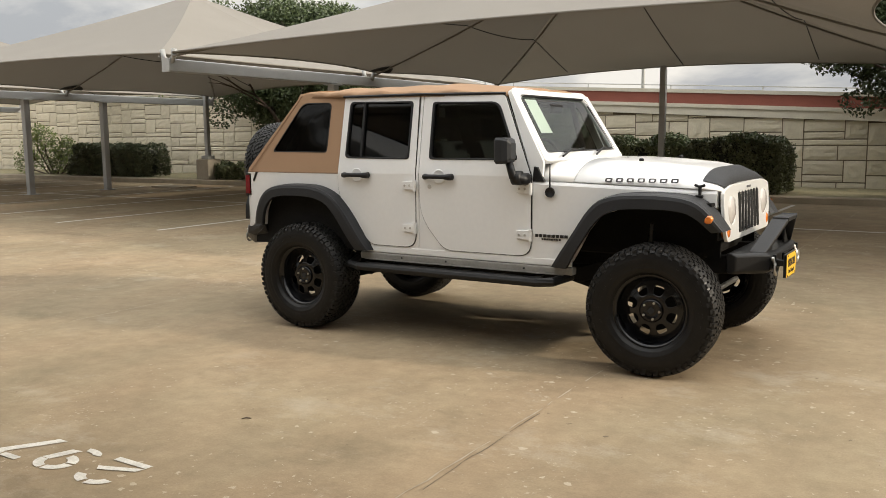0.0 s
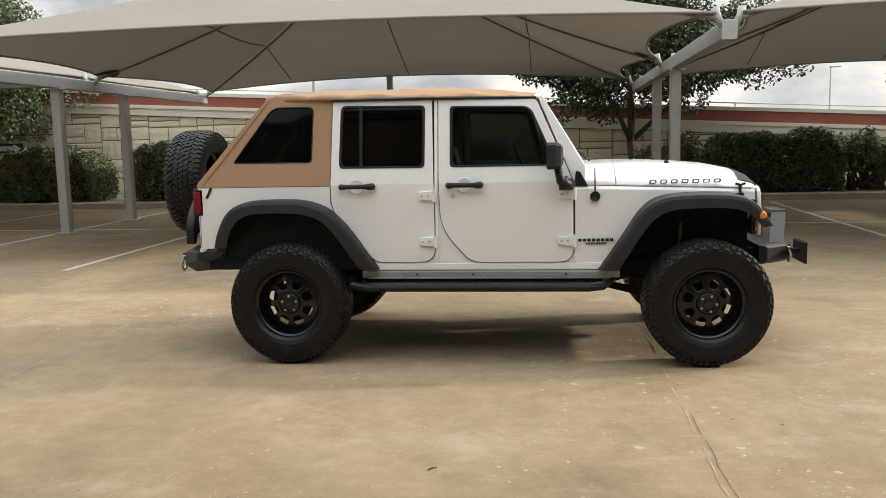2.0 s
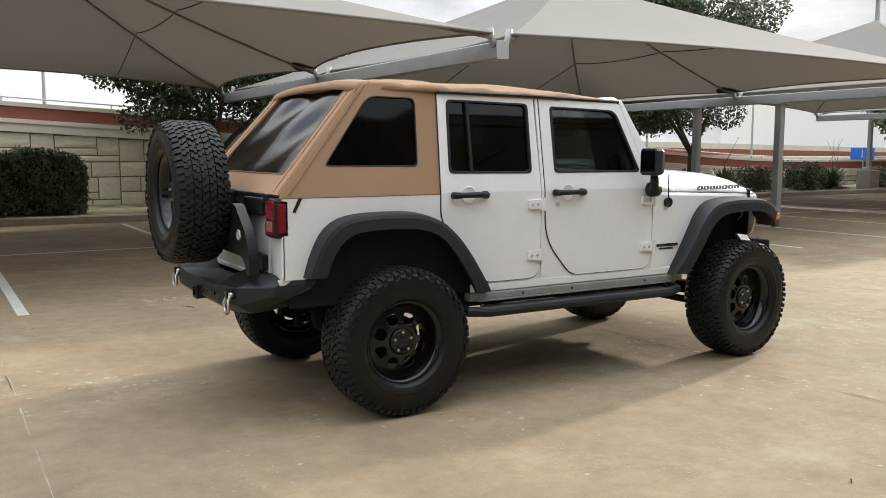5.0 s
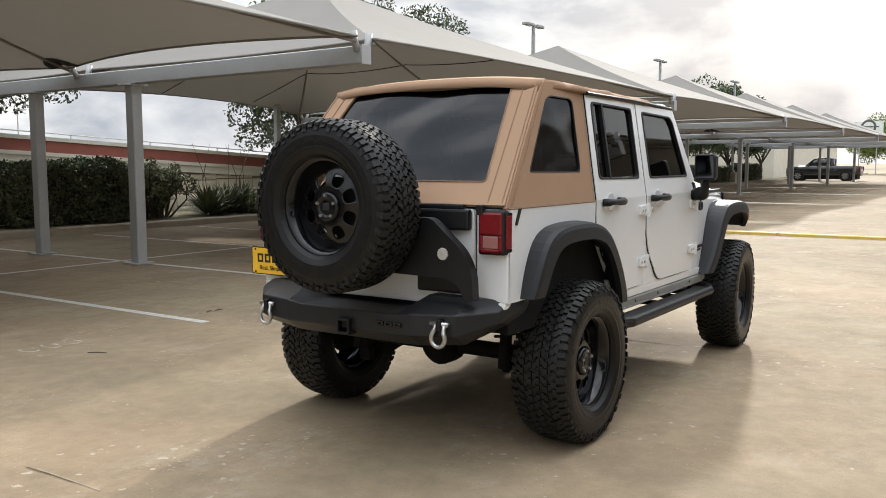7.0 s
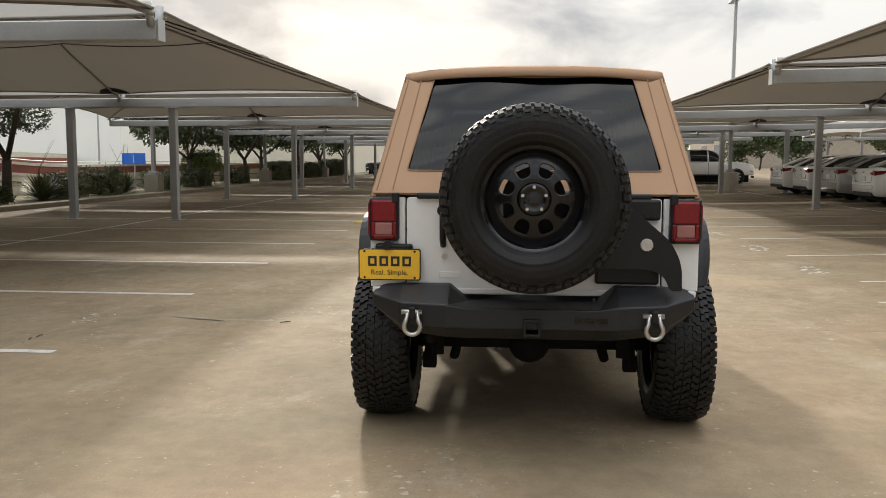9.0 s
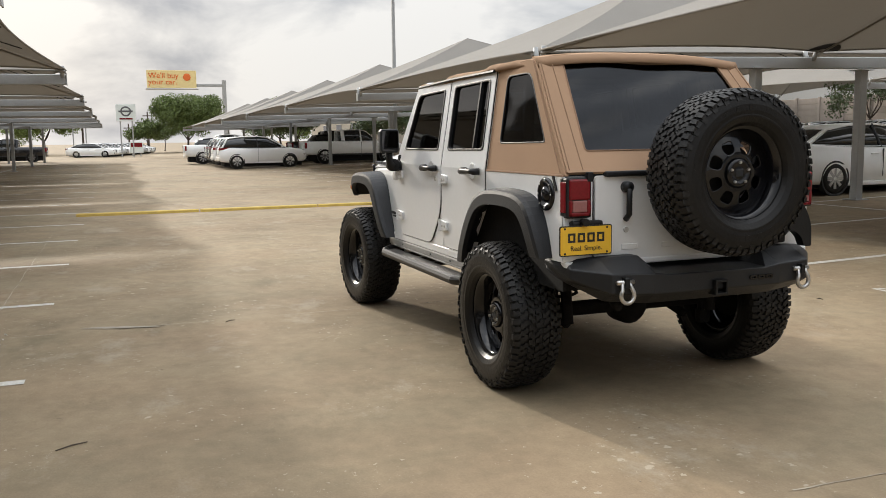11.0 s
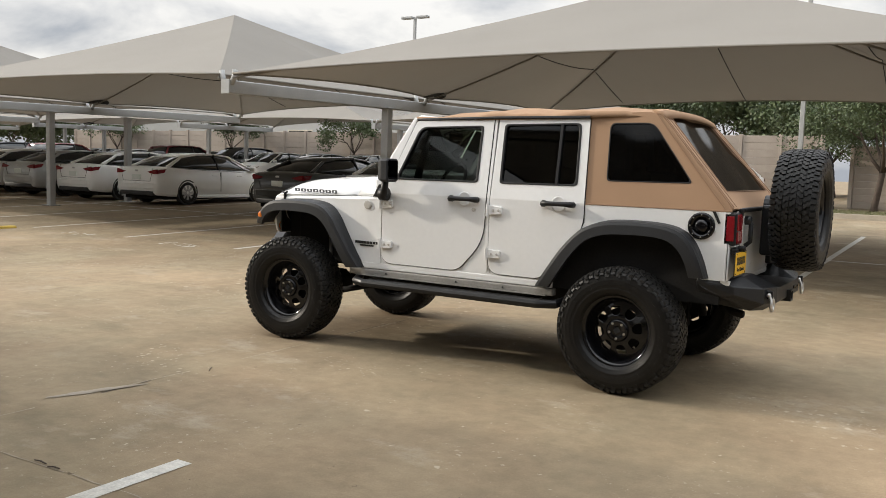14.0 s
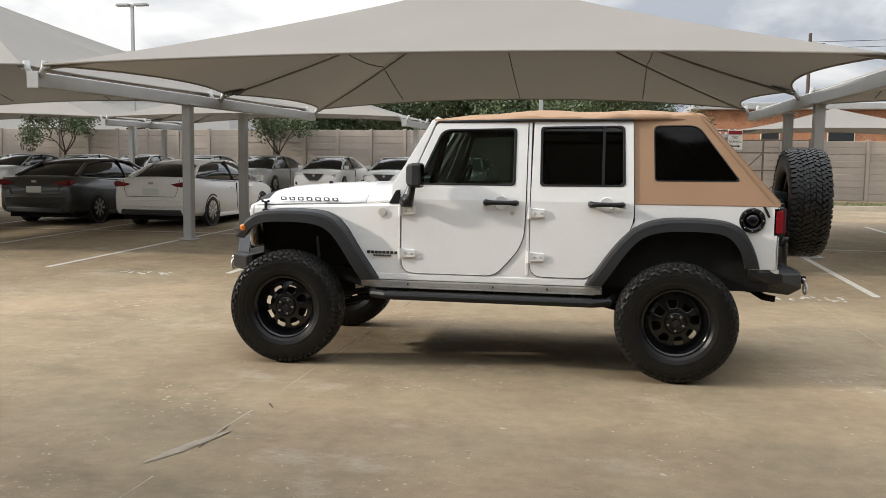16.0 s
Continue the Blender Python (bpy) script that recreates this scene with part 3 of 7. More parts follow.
M_AMBER = material("amber_lens", (0.65, 0.17, 0.02), 0.2, vary=0.1, bump=0.0, coat=0.7)
M_CHROME = material("zinc_steel", (0.55, 0.54, 0.52), 0.3, 0.9, vary=0.15)
M_PLATE = material("yellow_plate", (0.80, 0.47, 0.03), 0.45, vary=0.05, bump=0.0)
M_INK = material("black_print", (0.015, 0.014, 0.013), 0.5, vary=0.1, bump=0.0)
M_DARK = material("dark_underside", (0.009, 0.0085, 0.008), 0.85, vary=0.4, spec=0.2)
M_SEAT = material("dark_cloth_seat", (0.03, 0.03, 0.032), 0.9, vary=0.2)
M_DECAL = material("grey_decal", (0.10, 0.10, 0.105), 0.5, vary=0.1, bump=0.0)
M_MIRROR = material("dark_mirror_glass", (0.12, 0.12, 0.13), 0.05, 1.0, vary=0.02, bump=0.0)
M_PAPER = material("white_paper_sheet", (0.72, 0.76, 0.72), 0.8, vary=0.04, bump=0.0)


def smooth_line(points, n):
    """n places evenly along a line through points with softened corners."""
    p = [Vector(q) for q in points]
    for _ in range(2):
        q = [p[0]]
        for a, b in zip(p, p[1:]):
            q += [a.lerp(b, 0.25), a.lerp(b, 0.75)]
        p = q + [p[-1]]
    lens = [0]
    for a, b in zip(p, p[1:]):
        lens.append(lens[-1] + (b - a).length)
    out = []
    for k in range(n):
        d = lens[-1] * k / (n - 1)
        i = max(j for j in range(len(lens)) if lens[j] <= d + 1e-9)
        i = min(i, len(p) - 2)
        f = (d - lens[i]) / max(1e-9, lens[i + 1] - lens[i])
        out.append(p[i].lerp(p[i + 1], f))
    return out


def rounded(poly, r, n=4):
    """A polygon of (u, v) with rounded corners; r may be a list."""
    out = []
    m = len(poly)
    for i in range(m):
        p, a, b = Vector(poly[i]), Vector(poly[i - 1]), Vector(poly[(i + 1) % m])
        rr = r[i] if isinstance(r, (list, tuple)) else r
        da, db = (a - p), (b - p)
        ra = min(rr, da.length * 0.45, db.length * 0.45)
        s, e = p + da.normalized() * ra, p + db.normalized() * ra
        for k in range(n + 1):
            f = k / n
            out.append(tuple(s * (1 - f) ** 2 + p * 2 * f * (1 - f) + e * f ** 2))
    return out


def plate(outline, holes, a, b, axis="y", bev=0.0):
    """A slab from a to b along an axis with holes through it."""
    bm = bmesh.new()
    put = {"y": lambda u, v, w: (u, w, v), "x": lambda u, v, w: (w, u, v), "z": lambda u, v, w: (u, v, w)}[axis]
    edges = []
    for loop in [outline] + holes:
        vs = [bm.verts.new(put(u, v, a)) for u, v in loop]
        edges += [bm.edges.new((vs[i], vs[(i + 1) % len(vs)])) for i in range(len(vs))]
    bmesh.ops.triangle_fill(bm, edges=edges, use_beauty=True, use_dissolve=False)
    geo = bmesh.ops.extrude_face_region(bm, geom=list(bm.faces))
    d = Vector(put(0, 0, b - a))
    for v in geo["geom"]:
        if isinstance(v, bmesh.types.BMVert):
            v.co += d
    bmesh.ops.recalc_face_normals(bm, faces=bm.faces)
    if bev:
        bevel(bm, bev, 2, 50)
    return bm


def lean(bm, s, z0=1.27, rate=0.16):
    """Leans what stands above the belt line inwards, as the cabin does."""
    bmesh.ops.bisect_plane(bm, geom=list(bm.verts) + list(bm.edges) + list(bm.faces), dist=1e-5, plane_co=(0, 0, z0), plane_no=(0, 0, 1))
    for v in bm.verts:
        if v.co.z > z0:
            v.co.y -= s * (v.co.z - z0) * rate
    return bm


suv = tagged(empty("off_road_suv", pose(0, -.018, 0)), "lifted white four-door off-road vehicle with tan soft top", "car")


def sub(name, bm, mat, parent=None, label="", smooth=False):
    return part(name, bm, mat, parent or suv, label, smooth)


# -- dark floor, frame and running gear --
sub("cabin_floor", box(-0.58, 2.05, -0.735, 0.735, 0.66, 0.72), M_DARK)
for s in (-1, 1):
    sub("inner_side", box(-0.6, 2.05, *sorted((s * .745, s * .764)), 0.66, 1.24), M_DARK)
for s in (-1, 1):
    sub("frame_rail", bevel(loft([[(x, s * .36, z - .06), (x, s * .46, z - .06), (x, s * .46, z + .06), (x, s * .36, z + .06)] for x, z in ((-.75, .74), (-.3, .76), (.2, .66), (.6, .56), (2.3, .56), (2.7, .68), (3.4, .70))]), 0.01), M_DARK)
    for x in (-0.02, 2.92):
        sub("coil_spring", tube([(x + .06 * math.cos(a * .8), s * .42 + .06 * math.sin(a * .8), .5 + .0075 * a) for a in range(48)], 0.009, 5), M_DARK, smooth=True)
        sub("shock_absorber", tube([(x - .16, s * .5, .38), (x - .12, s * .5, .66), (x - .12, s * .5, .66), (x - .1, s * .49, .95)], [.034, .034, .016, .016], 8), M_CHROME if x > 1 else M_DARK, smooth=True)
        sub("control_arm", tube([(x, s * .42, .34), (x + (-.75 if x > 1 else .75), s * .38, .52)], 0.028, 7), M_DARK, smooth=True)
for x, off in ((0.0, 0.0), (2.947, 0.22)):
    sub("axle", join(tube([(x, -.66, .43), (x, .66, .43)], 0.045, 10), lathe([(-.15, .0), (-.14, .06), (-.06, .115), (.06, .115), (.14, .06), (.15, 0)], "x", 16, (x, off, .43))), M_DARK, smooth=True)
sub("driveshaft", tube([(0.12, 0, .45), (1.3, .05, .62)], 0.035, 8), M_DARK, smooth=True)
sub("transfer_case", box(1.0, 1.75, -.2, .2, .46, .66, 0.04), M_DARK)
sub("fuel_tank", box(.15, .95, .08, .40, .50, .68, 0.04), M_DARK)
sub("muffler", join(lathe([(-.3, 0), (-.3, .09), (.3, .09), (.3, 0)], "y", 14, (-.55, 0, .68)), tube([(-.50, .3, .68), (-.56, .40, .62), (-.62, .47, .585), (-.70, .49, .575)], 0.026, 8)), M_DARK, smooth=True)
sub("steering_link", tube([(3.13, -.6, .44), (3.13, .6, .44)], 0.02, 8), M_CHROME, smooth=True)
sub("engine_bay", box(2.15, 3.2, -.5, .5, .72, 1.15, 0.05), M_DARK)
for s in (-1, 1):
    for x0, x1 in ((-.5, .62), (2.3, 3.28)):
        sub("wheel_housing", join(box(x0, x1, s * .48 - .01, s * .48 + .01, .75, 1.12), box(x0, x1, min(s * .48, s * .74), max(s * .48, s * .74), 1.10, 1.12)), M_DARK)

# -- body sides --
ARCH_R = [(-.46, .82), (-.44, 1.02), (-.29, 1.105), (.26, 1.105), (.42, 1.01), (.63, .69)]
for s in (-1, 1):
    lo, hi = sorted((s * .768, s * .79))
    quarter = [(-.645, .82), (-.645, 1.262), (.335, 1.262), (.335, 1.14), (.395, 1.0), (.585, .765), (.61, .735)] + [tuple(p) for p in smooth_line([(x, z) for x, z in ARCH_R][::-1], 14)]
    q = plate(quarter, [], lo, hi, "y", 0.006)
    sub("quarter_panel", q, M_WHITE)
    sub("sill", box(.56, 2.36, lo, hi, .655, .705, 0.006), M_WHITE)
    sub("sill_guard", join(box(.55, 2.37, min(s * .72, s * .795), max(s * .72, s * .795), .598, .652, 0.01), box(.6, 2.3, min(s * .74, s * .80), max(s * .74, s * .80), .594, .604, 0.002)), M_SILL, label="dusty grey sill guard with bolts")
    for x in (.95, 1.35, 2.0):
        sub("sill_bolt", lathe([(0, 0), (0, .008), (s * .005, .006), (s * .005, 0)], "y", 10, (x, s * .795, .625)), M_TRIM)
    step = tube([(.45, s * .70, .58), (.5, s * .86, .555), (.62, s * .90, .55), (2.15, s * .90, .55), (2.25, s * .86, .555), (2.32, s * .70, .58)], 0.032, 10)
    sub("side_step", join(step, loft([[(x, s * .90, .575), (x, s * .80, .575), (x, s * .80, .545), (x, s * .90, .545)] for x in (.62, 2.15)])), M_BLACK, smooth=False)
    for x in (.8, 1.4, 2.0):
        sub("step_bracket", box(x - .03, x + .03, min(s * .45, s * .82), max(s * .45, s * .82), .535, .56, 0.005), M_BLACK)
    sub("rocker_panel", plate([(.60, .70), (.52, .80), (.62, .80), (1.0, .86), (1.086, 1.24), (1.20, 1.24), (1.20, .98), (1.42, .80), (1.9, .80), (1.99, .86), (2.064, .86), (2.064, .70)], [], *sorted((s * .766, s * .785)), "y"), M_WHITE)
    sub("pillar_seal", lean(box(1.075, 1.16, min(s * .752, s * .766), max(s * .752, s * .766), .70, 1.87), s), M_TRIM)
    sub("b_pillar", lean(box(1.088, 1.112, min(s * .768, s * .792), max(s * .768, s * .792), .72, 1.86, .003), s), M_WHITE)
    sub("a_pillar_side", lean(plate([(1.812, 1.855), (1.84, 1.87), (2.135, 1.37), (2.135, 1.25), (2.064, 1.25)], [], *sorted((s * .758, s * .782)), "y", .004), s), M_WHITE)


def door(s, outline, radii, window, wr, hinge_x, handle, front):
    lo, hi = sorted((s * .765, s * .796))
    outer = rounded(outline, radii, 5)
    hole = rounded(window, wr, 4)
    bm = lean(plate(outer, [hole], lo, hi, "y", 0.007), s)
    body = sub("front_door" if front else "rear_door", bm, M_WHITE)
    mx, mz = sum(u for u, v in outline) / len(outline), sum(v for u, v in outline) / len(outline)
    gap = [(u + .0038 * (1 if u > mx else -1), v + .0038 * (1 if v > mz else -1)) for u, v in outline]
    part("door_gap", lean(plate(rounded(gap, radii, 5), [outer], *sorted((s * .786, s * .7915)), "y"), s), M_TRIM, body)
    cx, cz = sum(u for u, v in window) / len(window), sum(v for u, v in window) / len(window)
    grow = lambda k: rounded([(cx + (u - cx) * k, cz + (v - cz) * k) for u, v in window], wr, 4)
    rim = lean(plate(grow(1.022), [grow(0.962)], *sorted((s * .772, s * .801)), "y", 0.003), s)
    part("window_trim", rim, M_TRIM, body)
    glass = lean(prism(grow(0.98), *sorted((s * .778, s * .782)), "y"), s)
    pane = part("window_pane", glass, M_TINT_LIGHT if front else M_TINT, body, "dark tinted side window")
    pane.visible_shadow = False
    if not front:
        part("window_divider", lean(box(.555, .575, *sorted((s * .772, s * .803)), 1.39, 1.82), s), M_TRIM, body)
    hx0, hx1 = handle
    hz = 1.255
    bar = tube([(hx0, s * .80, hz), (hx0 + .01, s * .835, hz), (hx0 + .05, s * .842, hz + .002), (hx1 - .05, s * .842, hz + .002), (hx1 - .01, s * .835, hz), (hx1, s * .80, hz)], [.022, .021, .017, .017, .024, .026], 8)
    part("door_handle", bar, M_TRIM, body, "black pull handle", True)
    cup = lathe([(s * .7965, .0), (s * .7965, .052), (s * .799, .055), (s * .799, .049), (s * .7975, .045), (s * .7975, 0)], "y", 20, ((hx0 + hx1) / 2, 0, hz))
    part("handle_recess", cup, M_WHITE, body, smooth=True)
    if front:
        part("door_lock", lathe([(s * .796, .016), (s * .803, .016), (s * .804, .010), (s * .804, 0)], "y", 12, (hx0 + .03, 0, hz - .075)), M_DUSTY, body)
    for z in (1.185, .862):
        leaf = prism(rounded([(hinge_x - .11, z - .028), (hinge_x - .11, z + .028), (hinge_x, z + .036), (hinge_x, z - .036)], 0.008, 2), *sorted((s * .796, s * .815)), "y", 0.004)
        h = part("hinge", join(leaf, tube([(hinge_x + .004, s * .815, z - .042), (hinge_x + .004, s * .815, z + .042)], 0.014, 8)), M_WHITE, body)
        for dx in (-.085, -.04):
            part("hinge_bolt", lathe([(s * .815, .010), (s * .820, .008), (s * .820, 0)], "y", 8, (hinge_x + dx, 0, z)), M_DUSTY, h)
    return body


for s in (-1, 1):
    door(s, [(.342, 1.14), (.342, 1.268), (.362, 1.868), (1.072, 1.862), (1.082, 1.27), (1.082, .715), (.66, .715), (.40, .99)],
         [.05, .01, .03, .02, .01, .10, .05, .10], [(.41, 1.39), (.425, 1.822), (1.018, 1.812), (1.012, 1.385)], [.035, .04, .03, .03], 1.085, (.42, .645), False)
    door(s, [(1.118, 1.27), (1.118, 1.862), (1.80, 1.842), (2.052, 1.27), (2.052, .712), (1.34, .712), (1.128, .95)],
         [.01, .02, .03, .02, .10, .07, .13], [(1.205, 1.385), (1.205, 1.802), (1.755, 1.79), (1.935, 1.385)], [.03, .03, .06, .03], 2.055, (1.185, 1.41), True)

# -- front end: cowl, fenders, hood, grille --
for s in (-1, 1):
    rings = []
    for x, w in ((2.064, .79), (2.2, .785), (2.3, .776), (2.36, .77), (2.42, .763), (2.5, .755), (2.7, .735), (3.0, .70), (3.29, .66)):
        zt = 1.238 - (x - 2.064) * .036
        zb = float(np.interp(x, [2.22, 2.3, 2.36, 2.42, 2.5, 2.7], [.655, .67, .78, .90, 1.0, 1.08]))
        rings.append([(x, s * (w - .03), zb), (x, s * w, zb + .01), (x, s * w, zt - .02), (x, s * (w - .012), zt), (x, s * (w - .16), zt + .004), (x, s * (w - .16), zb)])
    sub("front_fender", loft(rings), M_WHITE, smooth=False)
def bonnet_ring(x, w, zc, zs):
    """A section across the bonnet: flat-topped with rounded shoulders."""
    ring = [(x, -w, zs)]
    for k in range(1, 20):
        f = k / 20
        ring.append((x, -w + 2 * w * f, zs + (zc - zs) * (1 - (abs(f - .5) * 2) ** 4.5)))
    return ring + [(x, w, zs), (x, w - .05, zs - .02), (x, -w + .05, zs - .02)]


sub("cowl", loft([bonnet_ring(*r) for r in ((2.03, .765, 1.385, 1.245), (2.12, .757, 1.386, 1.243), (2.341, .744, 1.388, 1.24))]), M_WHITE, smooth=True)
hood_rings = []
for x, w, zc, zs in ((2.347, .742, 1.39, 1.24), (2.55, .73, 1.388, 1.232), (2.8, .712, 1.375, 1.222), (3.05, .69, 1.352, 1.212), (3.18, .675, 1.325, 1.206), (3.27, .66, 1.28, 1.2), (3.31, .645, 1.235, 1.195)):
    hood_rings.append(bonnet_ring(x, w, zc, zs))
hood = sub("hood", bevel(loft(hood_rings), 0.004, 1, 60), M_WHITE, smooth=True)
guard = [[Vector(p) + Vector((0.004, 0, 0.006)) for p in r[1:-3]] for r in hood_rings[4:]]
bm = loft(guard + [[p + Vector((0.0, 0, -0.012)) for p in r] for r in guard[::-1]], closed=False, caps=False)
part("hood_front_cover", bm, M_FLARE, hood, "black vinyl hood edge cover", True)
for s in (-1, 1):
    latch = join(box(3.178, 3.196, *sorted((s * .662, s * .688)), 1.155, 1.222, 0.006), join(tube([(3.155, s * .678, 1.232), (3.187, s * .682, 1.220), (3.219, s * .678, 1.232)], .009, 7), box(3.162, 3.21, *sorted((s * .668, s * .696)), 1.15, 1.168, 0.005)))
    part("hood_latch", latch, M_TRIM, hood, "black hood latch")
for x, y in ((2.72, -.45), (2.72, .45), (2.5, -.12), (2.5, .12)):
    part("washer_nozzle" if x < 2.6 else "hood_bumper", lathe([(0, .018), (.018, .016), (.022, 0)], "z", 10, (x, y, 1.372)), M_TRIM, hood)

slots = [rounded([(y - .031, .895), (y - .031, 1.17), (y + .031, 1.17), (y + .031, .895)], .026, 3) for y in [(-.255 + .085 * k) for k in range(7)]]
lamp_holes = [[(s * .46 + .092 * math.cos(a), 1.06 + .092 * math.sin(a)) for a in np.linspace(0, 2 * math.pi, 25)[:-1]] for s in (-1, 1)]
grille = plate(rounded([(-.60, .86), (-.645, 1.02), (-.645, 1.195), (-.45, 1.225), (.45, 1.225), (.645, 1.195), (.645, 1.02), (.60, .86)], .05, 3), slots + lamp_holes, 3.325, 3.35, "x", 0.005)
for v in grille.verts:
    v.co.x -= (v.co.z - .86) * .06
grille = sub("grille", grille, M_WHITE, label="white seven-slot grille panel")
for y in [(-.255 + .085 * k) for k in range(7)]:
    insert = prism(rounded([(y - .029, .898), (y - .029, 1.167), (y + .029, 1.167), (y + .029, .898)], .024, 3), 3.320, 3.3535, "x")
    for v in insert.verts:
        v.co.x -= (v.co.z - .86) * .06
    part("slot_insert", insert, M_TRIM, grille, "black slot insert")
part("grille_mesh", box(3.285, 3.295, -.60, .60, .87, 1.2), M_INK, grille)
for s in (-1, 1):
    part("headlight", lathe([(3.27, .094), (3.335, .092), (3.342, .085), (3.352, .05), (3.356, 0)], "x", 24, (0, s * .46, 1.06)), M_LENS_CLEAR, grille, "round clear headlight", True)
    part("turn_signal", lathe([(3.31, .04), (3.345, .04), (3.352, .025), (3.353, 0)], "x", 16, (0, s * .56, .925)), M_AMBER, grille, "round amber turn signal", True)
part("grille_badge", box(3.33, 3.336, -.05, .05, 1.185, 1.2, 0.002), M_DECAL, grille)

# -- flares --
FLARES = {
    "front": ([(2.22, .66), (2.40, .92), (2.50, 1.08), (2.62, 1.165), (2.85, 1.185), (3.14, 1.175), (3.27, 1.12), (3.385, .955)],
              [(2.35, .655), (2.47, .85), (2.57, 1.0), (2.68, 1.07), (2.87, 1.085), (3.12, 1.08), (3.22, 1.04), (3.31, .945)]),
    "rear": ([(-.535, .83), (-.50, .95), (-.43, 1.09), (-.31, 1.165), (-.03, 1.18), (.22, 1.165), (.42, 1.05), (.68, .67)],
             [(-.425, .83), (-.40, .93), (-.345, 1.02), (-.26, 1.075), (-.03, 1.085), (.20, 1.07), (.34, .99), (.555, .67)])}
for s in (-1, 1):
    for which, (outer, inner) in FLARES.items():
        o, i = smooth_line(outer, 34), smooth_line(inner, 34)
        rings = []
        for k, (a, b) in enumerate(zip(o, i)):
            body_y = .785 - (max(0, a.x - 2.3) * .12 if which == "front" else 0)
            m = a.lerp(b, .35)
            end = 1 - 0.25 * (abs(k / 33 - .5) * 2) ** 6
            yo = body_y + (.893 - body_y) * end
            rings.append([(a.x, s * body_y, a.y), (a.lerp(b, .06).x, s * (yo - .035), a.lerp(b, .06).y), (a.lerp(b, .14).x, s * (yo - .008), a.lerp(b, .14).y), (m.x, s * yo, m.y), (b.x, s * (yo + .004), b.y), (b.x, s * (yo - .03), b.y), (a.lerp(b, .45).x, s * (yo - .05), a.lerp(b, .45).y), (a.lerp(b, .3).x, s * (body_y - .03), a.lerp(b, .3).y)])
        f = sub(f"{which}_fender_flare", loft(rings), M_FLARE, label="wide faded black plastic fender flare", smooth=False)
        if which == "front":
            part("side_marker", lathe([(s * .84, .027), (s * .870, .026), (s * .875, .016), (s * .876, 0)], "y", 18, (3.295, 0, 1.03)), M_AMBER, f, "round amber marker lamp", True)

# -- windscreen --
ws = lambda u, v: (2.11 - v * .30, u * (.735 - v * .075), 1.385 + v * .49)   # along, up the screen
bm = bmesh.new()
o = [Vector(ws(u, v)) for u, v in rounded([(-1, -.04), (-1, 1.02), (1, 1.02), (1, -.04)], [.05, .1, .1, .05], 4)]
i = [Vector(ws(u, v)) for u, v in rounded([(-.88, .09), (-.88, .9), (.88, .9), (.88, .09)], [.05, .1, .1, .05], 4)]
nrm = Vector((.49, 0, .30)).normalized()
layers = [[bm.verts.new(p + nrm * d) for p in ring] for ring, d in ((o, .022), (i, .022), (i, -.02), (o, -.03))]
n = len(o)
for a, b in zip(layers, layers[1:] + layers[:1]):
    for k in range(n):
        bm.faces.new((a[k], a[(k + 1) % n], b[(k + 1) % n], b[k]))
bmesh.ops.recalc_face_normals(bm, faces=bm.faces)
screen = sub("windscreen_frame", bevel(bm, .008, 2, 40), M_WHITE)
bm = bmesh.new()
bm.faces.new([bm.verts.new(Vector(ws(u, v)) + nrm * .004) for u, v in rounded([(-.885, .085), (-.885, .905), (.885, .905), (.885, .085)], [.05, .1, .1, .05], 4)])
pane = part("windscreen_pane", bm, M_CLEAR, screen, "clear windscreen glass")
pane.visible_shadow = False
bm = bmesh.new()
seal_o = [Vector(ws(u, v)) + nrm * .012 for u, v in rounded([(-.895, .075), (-.895, .915), (.895, .915), (.895, .075)], [.05, .1, .1, .05], 4)]
part("windscreen_seal", tube(seal_o + seal_o[:1], .012, 6), M_TRIM, screen)
bm = bmesh.new()
bm.faces.new([bm.verts.new(Vector(ws(u, v)) - nrm * .004) for u, v in ((-.72, .38), (-.72, .88), (-.45, .88), (-.45, .38))])
part("price_sheet", bm, M_PAPER, screen, "white paper sheet behind the glass")
for y0, y1 in ((-.52, -.05), (.1, .55)):
    a, b = Vector((2.17, y0, 1.405)), Vector((2.10, y1, 1.44))
    part("wiper", join(tube([a, a.lerp(b, .5) + Vector((0, 0, .03)), b], .008, 6), tube([a.lerp(b, .2) + Vector((-.02, 0, .02)), b + Vector((-.02, .12, .01))], .007, 5)), M_TRIM, screen)
for s in (-1, 1):
    for z, x in ((1.46, 2.075), (1.40, 2.11)):
        part("screen_bolt", lathe([(s * .742, .011), (s * .75, .008), (s * .75, 0)], "y", 8, (x - .02, 0, z)), M_TRIM, screen)
    sub("cowl_bracket", prism([(2.06, 1.235), (2.07, 1.34), (2.10, 1.335), (2.155, 1.235)], *sorted((s * .765, s * .79)), "y", 0.005), M_TRIM)
    arm = join(tube([(2.03, s * .80, 1.25), (2.0, s * .85, 1.255), (1.965, s * .90, 1.275), (1.945, s * .915, 1.37)], [.045, .04, .03, .027], 8), lathe([(-.03, 0), (-.03, .05), (.03, .05), (.03, 0)], "x", 14, (1.985, s * .87, 1.262)))
    mirror = sub("side_mirror", arm, M_TRIM, label="square black side mirror on an arm", smooth=True)
    head = loft([[(x, s * (.925 + dy * w), 1.45 + dz * h) for dy, dz in ((-1, -.8), (-1, .8), (-.8, 1), (.8, 1), (1, .8), (1, -.8), (.8, -1), (-.8, -1))] for x, w, h in ((1.872, .070, .085), (1.882, .076, .090), (1.930, .075, .089), (1.965, .060, .078), (1.982, .038, .055))])
    part("mirror_shell", head, M_FLARE, mirror)
    part("mirror_glass", box(1.866, 1.870, *sorted((s * .862, s * .988)), 1.375, 1.525), M_MIRROR, mirror)
